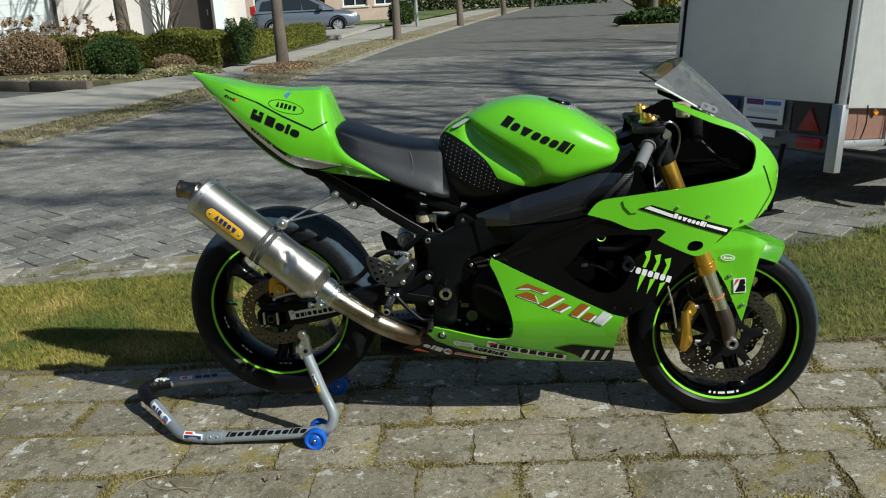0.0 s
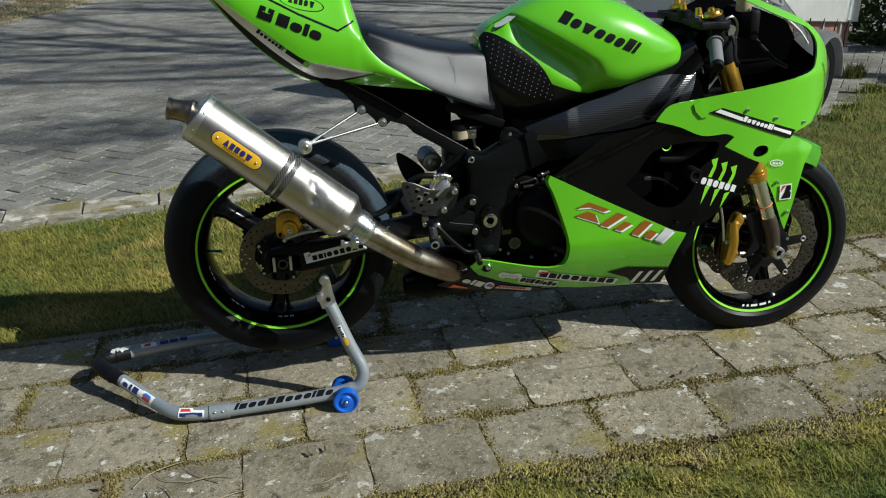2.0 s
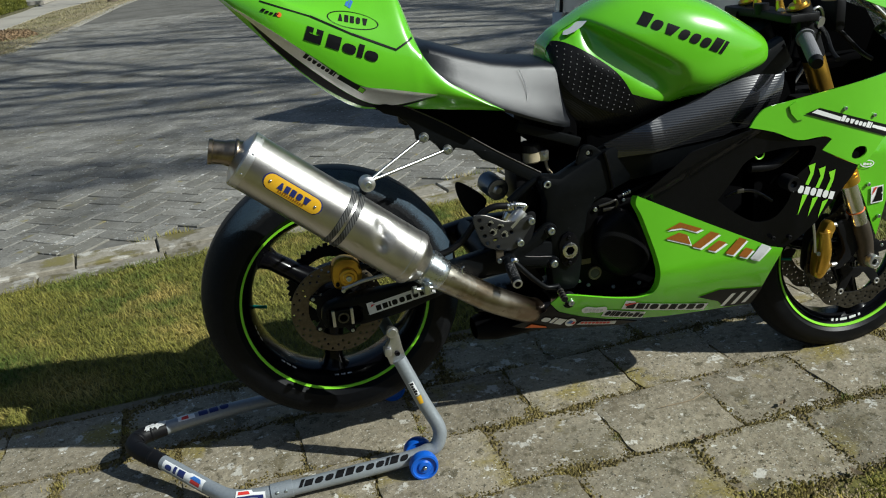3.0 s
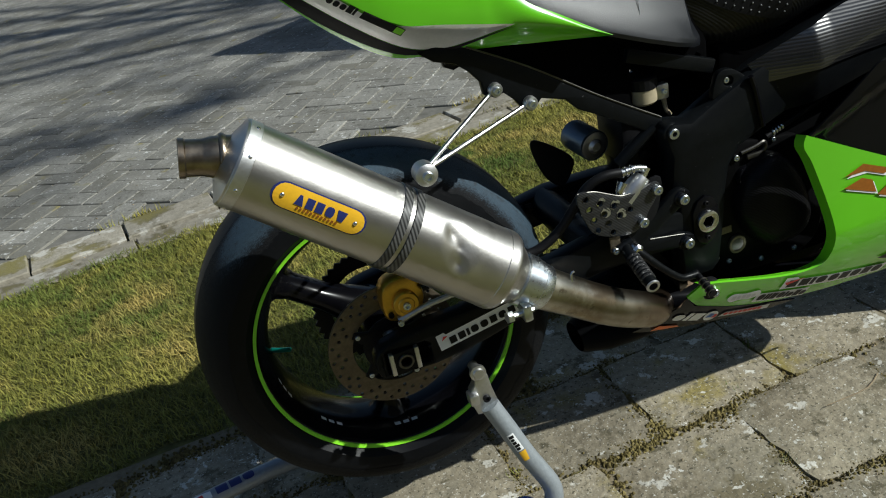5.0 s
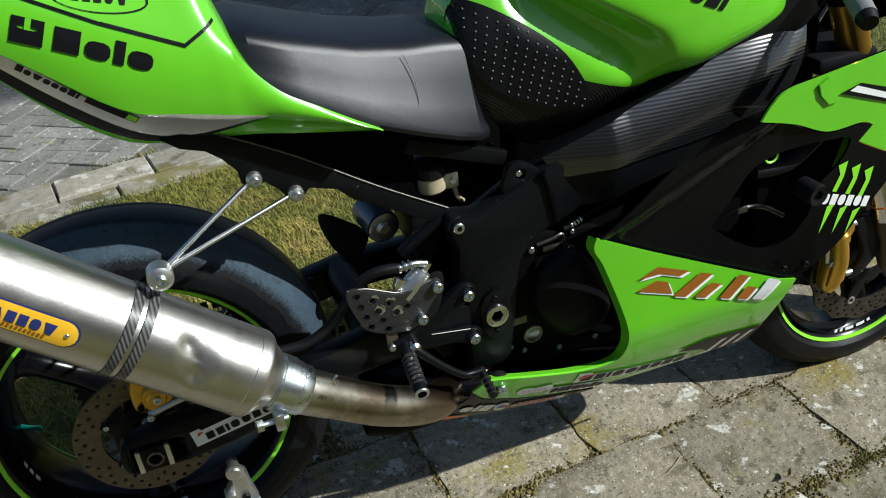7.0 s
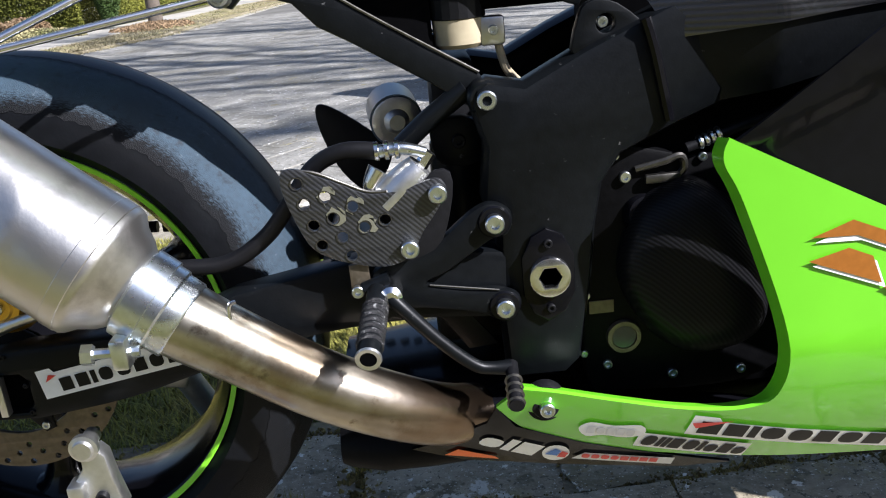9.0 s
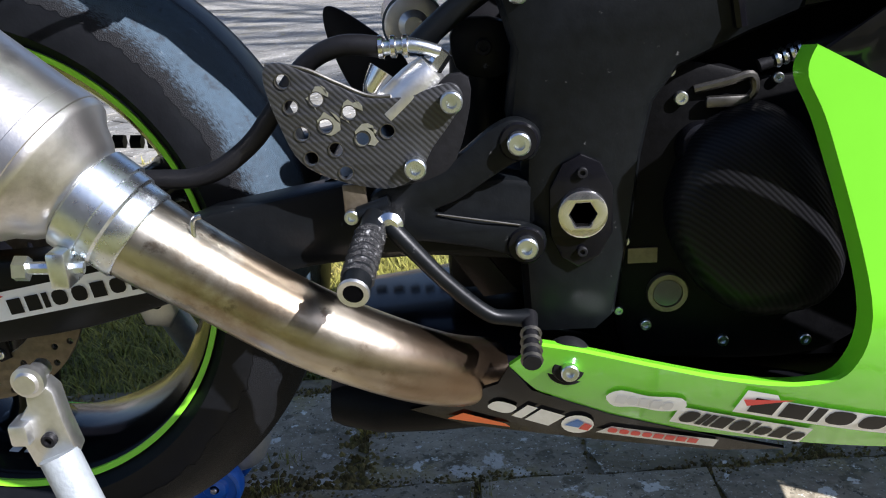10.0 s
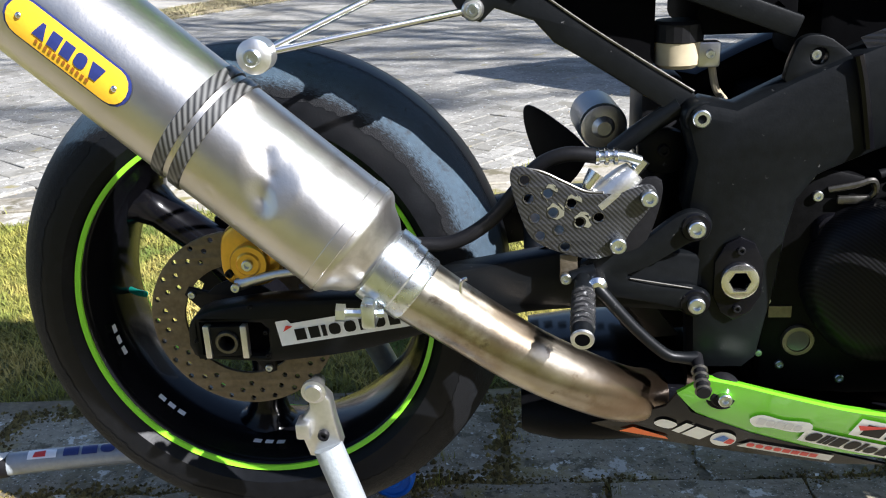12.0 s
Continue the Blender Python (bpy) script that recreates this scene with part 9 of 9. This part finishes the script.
for x, zt, w in ((-2.08, 1.06, 0.74), (-1.95, 1.45, 0.66), (-1.7, 1.58, 0.63), (-0.6, 1.64, 0.63), (0.1, 1.60, 0.62), (0.75, 1.26, 0.69), (1.25, 0.97, 0.74)):
    rings.append([Vector((x, -0.84, 0.94)), Vector((x, -w - 0.05, min(zt - 0.02, 1.3))), Vector((x, -w, zt - 0.04)), Vector((x, -w * 0.8, zt)), Vector((x, w * 0.8, zt)), Vector((x, w, zt - 0.04)), Vector((x, w + 0.05, min(zt - 0.02, 1.3))), Vector((x, 0.84, 0.94))])
car_part("cabin", loft(rings), CARP)
for sy in (-1, 1):
    for line in (((-1.85, 1.06), (-1.72, 1.42), (-1.05, 1.50), (-1.05, 1.04)), ((-0.98, 1.04), (-0.98, 1.50), (-0.1, 1.50), (-0.1, 1.02)), ((-0.03, 1.02), (-0.03, 1.49), (0.12, 1.46), (0.80, 1.08), (0.80, 1.0))):
        bm = outline_mesh([list(line)], 0.02, 0)
        bmesh.ops.transform(bm, matrix=Matrix.Translation((0, sy * 0.785, 0)) @ Matrix.Translation((0, 0, 1.2)) @ Matrix.Rotation(radians(sy * 17), 4, "X") @ Matrix.Translation((0, 0, -1.2)) @ Z90, verts=bm.verts)
        car_part("side_window", bm, GLASSD)
    car_part("mirror", box(0.62, 0.82, sy * 0.98 - 0.09, sy * 0.98 + 0.09, 1.0, 1.14, 0.03), CARP)
    car_part("headlight", box(1.95, 2.20, sy * 0.62 - 0.12, sy * 0.62 + 0.12, 0.62, 0.76, 0.04), WHITEP)
    car_part("tail_light", box(-2.24, -2.0, sy * 0.74 - 0.08, sy * 0.74 + 0.08, 0.9, 1.25, 0.03), REDL)
    for x in (-1.33, 1.37):
        wl = car_part("wheel", lathe([(0.2, -0.1), (0.30, -0.1), (0.315, -0.07), (0.315, 0.07), (0.30, 0.1), (0.2, 0.1)], (x, sy * 0.80, 0.315), (0, sy, 0), 28, closed=True), TYRE)
        car_part("rim", lathe([(0.0, 0.085), (0.05, 0.09), (0.06, 0.06), (0.17, 0.05), (0.205, 0.095), (0.215, 0.07)], (x, sy * 0.80, 0.315), (0, sy, 0), 28), GALV, wl)
        for k in range(7):
            a = 2 * math.pi * k / 7
            car_part("spoke", tube([(x + 0.05 * math.cos(a), sy * 0.885, 0.315 + 0.05 * math.sin(a)), (x + 0.19 * math.cos(a), sy * 0.885, 0.315 + 0.19 * math.sin(a))], 0.02, 6, 1), GALV, wl)
        arch = [Vector((x + 0.37 * math.cos(a), sy * 0.885, 0.315 + 0.37 * math.sin(a))) for a in [math.pi * k / 16 for k in range(17)]]
        car_part("wheel_arch", tube([tuple(p) for p in arch], 0.025, 6, 1), DEEP)
car_part("windscreen", loft([[Vector((0.15, -0.58, 1.585)), Vector((0.15, 0.58, 1.585))], [Vector((1.22, -0.70, 1.0)), Vector((1.22, 0.70, 1.0))]], False, False), GLASSD)
car_part("bumper_plate", box(2.29, 2.31, -0.26, 0.26, 0.45, 0.56), WHITEP, None, "white number plate")
car_part("grille", box(2.24, 2.32, -0.42, 0.42, 0.5, 0.62, 0.02), DEEP)

# covered trailer
trailer = thing("trailer", (2.9, 3.2, 0), "small covered trailer with grey tarpaulin and plywood sides", "trailer")
TM = Matrix.Translation((2.426, 2.135, 0)) @ Matrix.Rotation(0.70, 4, "Z") @ Matrix.Rotation(0.125, 4, "Y")
TZ = Matrix(((1, 0, 0, 0), (0, 1, 0, 0), (0, 0, 0.694, 0.135), (0, 0, 0, 1)))


def tr(name, bm, m, parent=None, label="", smooth=40, raw=False):
    """A part of the trailer, which stands nose down on its drawbar."""
    bmesh.ops.transform(bm, matrix=TM if raw else TM @ TZ, verts=bm.verts)
    return part(name, bm, m, parent or trailer, label, smooth)


W, L = 1.12, 1.98
tr("floor", box(0.02, L - 0.02, 0.02, W - 0.02, 0.40, 0.43), PLY)
for y in (0.0, W - 0.05):
    side = tr("side_panel", box(0.05, L, y + 0.012, y + 0.03, 0.43, 0.68), PLY, None, "red-brown plywood side board")
    for x in (0.44, 0.86, 1.32, 1.70):
        tr("panel_post", box(x, x + 0.035, y - 0.006 if y == 0 else y + 0.03, y + 0.012 if y == 0 else y + 0.05, 0.40, 0.68), GALV, side)
    tr("side_rail", box(0.0, L, y - 0.004, y + 0.046, 0.37, 0.425, 0.004), GALV)
    tr("top_rail", box(0.0, L, y + 0.002, y + 0.046, 0.665, 0.70, 0.004), GALV)
tr("front_board", box(L - 0.05, L - 0.03, 0.03, W - 0.05, 0.43, 0.7), PLY)
for y in (-0.02, W - 0.045):
    tr("corner_post", box(-0.05, 0.012, y, y + 0.065, 0.18, 0.70, 0.006), GALV, None, "galvanised corner post")
gate = tr("tailgate", box(-0.02, 0.0, 0.05, W - 0.05, 0.46, 0.70, 0.004), GALVD, None, "galvanised tailgate")
for y in (0.285, 0.60, 0.90):
    tr("gate_rib", box(-0.035, -0.02, y, y + 0.035, 0.46, 0.70, 0.003), GALVD, gate)
tr("lamp_bar", box(-0.04, 0.03, 0.05, W - 0.05, 0.33, 0.45, 0.006), GALVD)
tr("reflector_board", box(-0.043, -0.036, 0.06, 0.27, 0.455, 0.698), BROWND)
bm = outline_mesh([[(-0.225, 0.478), (-0.095, 0.478), (-0.162, 0.655)]], 0.012, 0.002)
bmesh.ops.transform(bm, matrix=Matrix(((0, 0, -1, -0.048), (-1, 0, 0, 0), (0, 1, 0, 0), (0, 0, 0, 1))), verts=bm.verts)
tr("red_triangle", bm, REDL, None, "red triangle reflector")
tr("rear_lamp", box(-0.07, -0.04, 0.07, 0.22, 0.345, 0.435, 0.01), REDL, None, "red rear lamp")
tr("rear_lamp", box(-0.07, -0.04, W - 0.22, W - 0.07, 0.345, 0.435, 0.01), REDL, None, "red rear lamp")
sign = tr("sign_board", box(-0.060, -0.052, 0.32, 0.58, 0.50, 0.70, 0.002), WHITE, None, "white sticker board with purple and grey bars")
tr("sign_bar", box(-0.0625, -0.060, 0.45, 0.56, 0.645, 0.69), mat("purple_vinyl", (0.14, 0.02, 0.16), 0.4), sign)
tr("sign_bar", box(-0.0625, -0.060, 0.34, 0.44, 0.65, 0.68), BLUEV, sign)
tr("sign_bar", box(-0.0625, -0.060, 0.35, 0.55, 0.585, 0.615), SILVERV, sign)
tr("sign_bar", box(-0.0625, -0.060, 0.35, 0.55, 0.53, 0.545), NAVY, sign)
tr("small_sign", box(-0.060, -0.052, 0.62, 0.76, 0.58, 0.69, 0.002), NAVY, None, "small dark blue sticker")
tr("number_plate", box(-0.09, -0.075, 0.34, 0.54, 0.40, 0.46, 0.002), WHITE, None, "blank number plate")
for x in (0.62,):
    tr("amber_reflector", lathe([(0, 0.01), (0.02, 0.008), (0.024, 0)], (x - 0.32, -0.004, 0.64), (0, -1, 0), 16), AMBER, None, "round amber reflector")


def cloth(p, u, v, nu, nv, amp, seed):
    """A hung sheet with soft folds: a corner, two edge vectors."""
    p, u, v = Vector(p), Vector(u), Vector(v)
    n = u.cross(v).normalized()
    bm = bmesh.new()
    r = random.Random(seed)
    ph = [r.uniform(0, 6) for _ in range(4)]
    g = [[bm.verts.new(p + u * (i / nu) + v * (j / nv) + n * amp * (math.sin(3.1 * i / nu * 4 + ph[0] + j / nv * 2) + 0.7 * math.sin(9 * i / nu + 5 * j / nv + ph[1]) + 0.5 * math.sin(14 * j / nv + ph[2])) * min(1, 4 * i / nu, 4 * (nu - i) / nu)) for j in range(nv + 1)] for i in range(nu + 1)]
    for i in range(nu):
        for j in range(nv):
            bm.faces.new((g[i][j], g[i + 1][j], g[i + 1][j + 1], g[i][j + 1]))
    bmesh.ops.solidify(bm, geom=bm.faces[:], thickness=0.004)
    return bm


tarp = tr("tarpaulin", cloth((-0.025, -0.02, 0.621), (0, W + 0.02, 0), (0, 0, 1.12), 24, 24, 0.006, 1), TARP, None, "grey tarpaulin rear flap", raw=True)
tr("tarp_side", cloth((-0.02, -0.030, 0.605), (L + 0.04, 0, 0), (0, 0, 1.14), 36, 20, 0.008, 2), TARPW, tarp, "pale sunlit tarpaulin side", raw=True)
tr("tarp_side", cloth((-0.02, W + 0.02, 0.605), (L + 0.04, 0, 0), (0, 0, 1.14), 20, 12, 0.008, 3), TARPW, tarp, raw=True)
tr("tarp_front", cloth((L + 0.02, -0.02, 0.62), (0, W + 0.02, 0), (0, 0, 1.12), 12, 12, 0.006, 4), TARPW, tarp, raw=True)
tr("tarp_roof", box(-0.03, L + 0.03, -0.03, W + 0.03, 1.742, 1.752, 0.003), TARPW, tarp, raw=True)
for y in (0.03, W - 0.03):
    tr("tarp_seam", tube([(-0.034, y, 0.62), (-0.034, y, 1.735)], 0.010, 8, 1), MATTE, tarp, "dark elastic tarp lacing", raw=True)
# strip of the grey cloth imitates a tree trunk's shadow on the side
tr("tarp_shadow_strip", cloth((L - 0.26, -0.042, 0.615), (0.14, 0, 0), (0.12, 0, 1.10), 6, 20, 0.003, 6), TARP, tarp, "grey strip standing in for a trunk's shadow", raw=True)
for k in range(7):
    tr("lacing", tube([(0.16 + 0.27 * k, -0.034, 0.70), (0.17 + 0.26 * k, -0.034, 0.56), (0.14 + 0.27 * k, -0.03, 0.44)], 0.004, 6, 2), MATTE, tarp)
for y in (-0.18, W + 0.18):
    wc = Vector((0.70, y, 0.298))
    wh = tr("trailer_wheel", lathe([(0.13, -0.06), (0.19, -0.064), (0.207, -0.05), (0.213, -0.03), (0.213, 0.03), (0.207, 0.05), (0.19, 0.064), (0.13, 0.06)], wc, (0, -1, 0), 40, closed=True), TYRE, None, "trailer wheel with a silver rim", raw=True)
    tr("rim", lathe([(0, 0.045), (0.03, 0.045), (0.038, 0.028), (0.07, 0.018), (0.09, 0.034), (0.118, 0.028), (0.128, 0.055), (0.135, 0.05), (0.133, -0.02)], wc, (0, -1, 0), 40), ALU, wh, raw=True)
    for k in range(10):
        a = 2 * math.pi * k / 10
        tr("rim_slot", box(wc.x + 0.104 * math.cos(a) - 0.010, wc.x + 0.104 * math.cos(a) + 0.010, y - 0.040, y - 0.032, wc.z + 0.104 * math.sin(a) - 0.010, wc.z + 0.104 * math.sin(a) + 0.010, 0.003), DEEP, wh, raw=True)
    for k in range(4):
        a = 2 * math.pi * k / 4 + 0.5
        tr("wheel_bolt", lathe([(0, 0.008), (0.007, 0.007), (0.008, 0)], (wc.x + 0.05 * math.cos(a), y - 0.024, wc.z + 0.05 * math.sin(a)), (0, -1, 0), 8), CHROME, wh, raw=True)
    ring = []
    for k in range(19):
        a = math.radians(172 - 170 * k / 18)
        rr_ = 0.272
        ring.append([Vector((wc.x - 0.03 + (rr_ - dr) * math.cos(a) * 1.08, y + dy, wc.z - 0.01 + (rr_ - dr) * math.sin(a))) for dy, dr in ((-0.10, 0.035), (-0.095, 0.008), (-0.08, 0.0), (0.0, -0.004), (0.08, 0.0), (0.095, 0.008))])
    bm = loft(ring, False, False)
    bmesh.ops.solidify(bm, geom=bm.faces[:], thickness=0.005)
    tr("mudguard", bm, GREYF, None, "grey plastic wheel arch", raw=True)
tr("axle", tube([(0.70, -0.14, 0.298), (0.70, W + 0.14, 0.298)], 0.025, 10), GALV, raw=True)
tr("drawbar", box(L - 0.2, L + 0.9, W / 2 - 0.04, W / 2 + 0.04, 0.36, 0.43, 0.005), GALV)
tr("drawbar_foot", tube([(L + 0.8, W / 2, 0.30), (L + 0.8, W / 2, 0.40)], 0.025, 10), GALV, raw=True)
leg = tr("prop_stand", tube([(-0.10, 0.30, 0.0), (-0.05, 0.30, 0.38)], 0.014, 8), MATTE, None, "black prop leg", raw=True)
tr("foot", box(-0.22, 0.0, 0.27, 0.33, -0.006, 0.008, 0.003), MATTE, leg, raw=True)
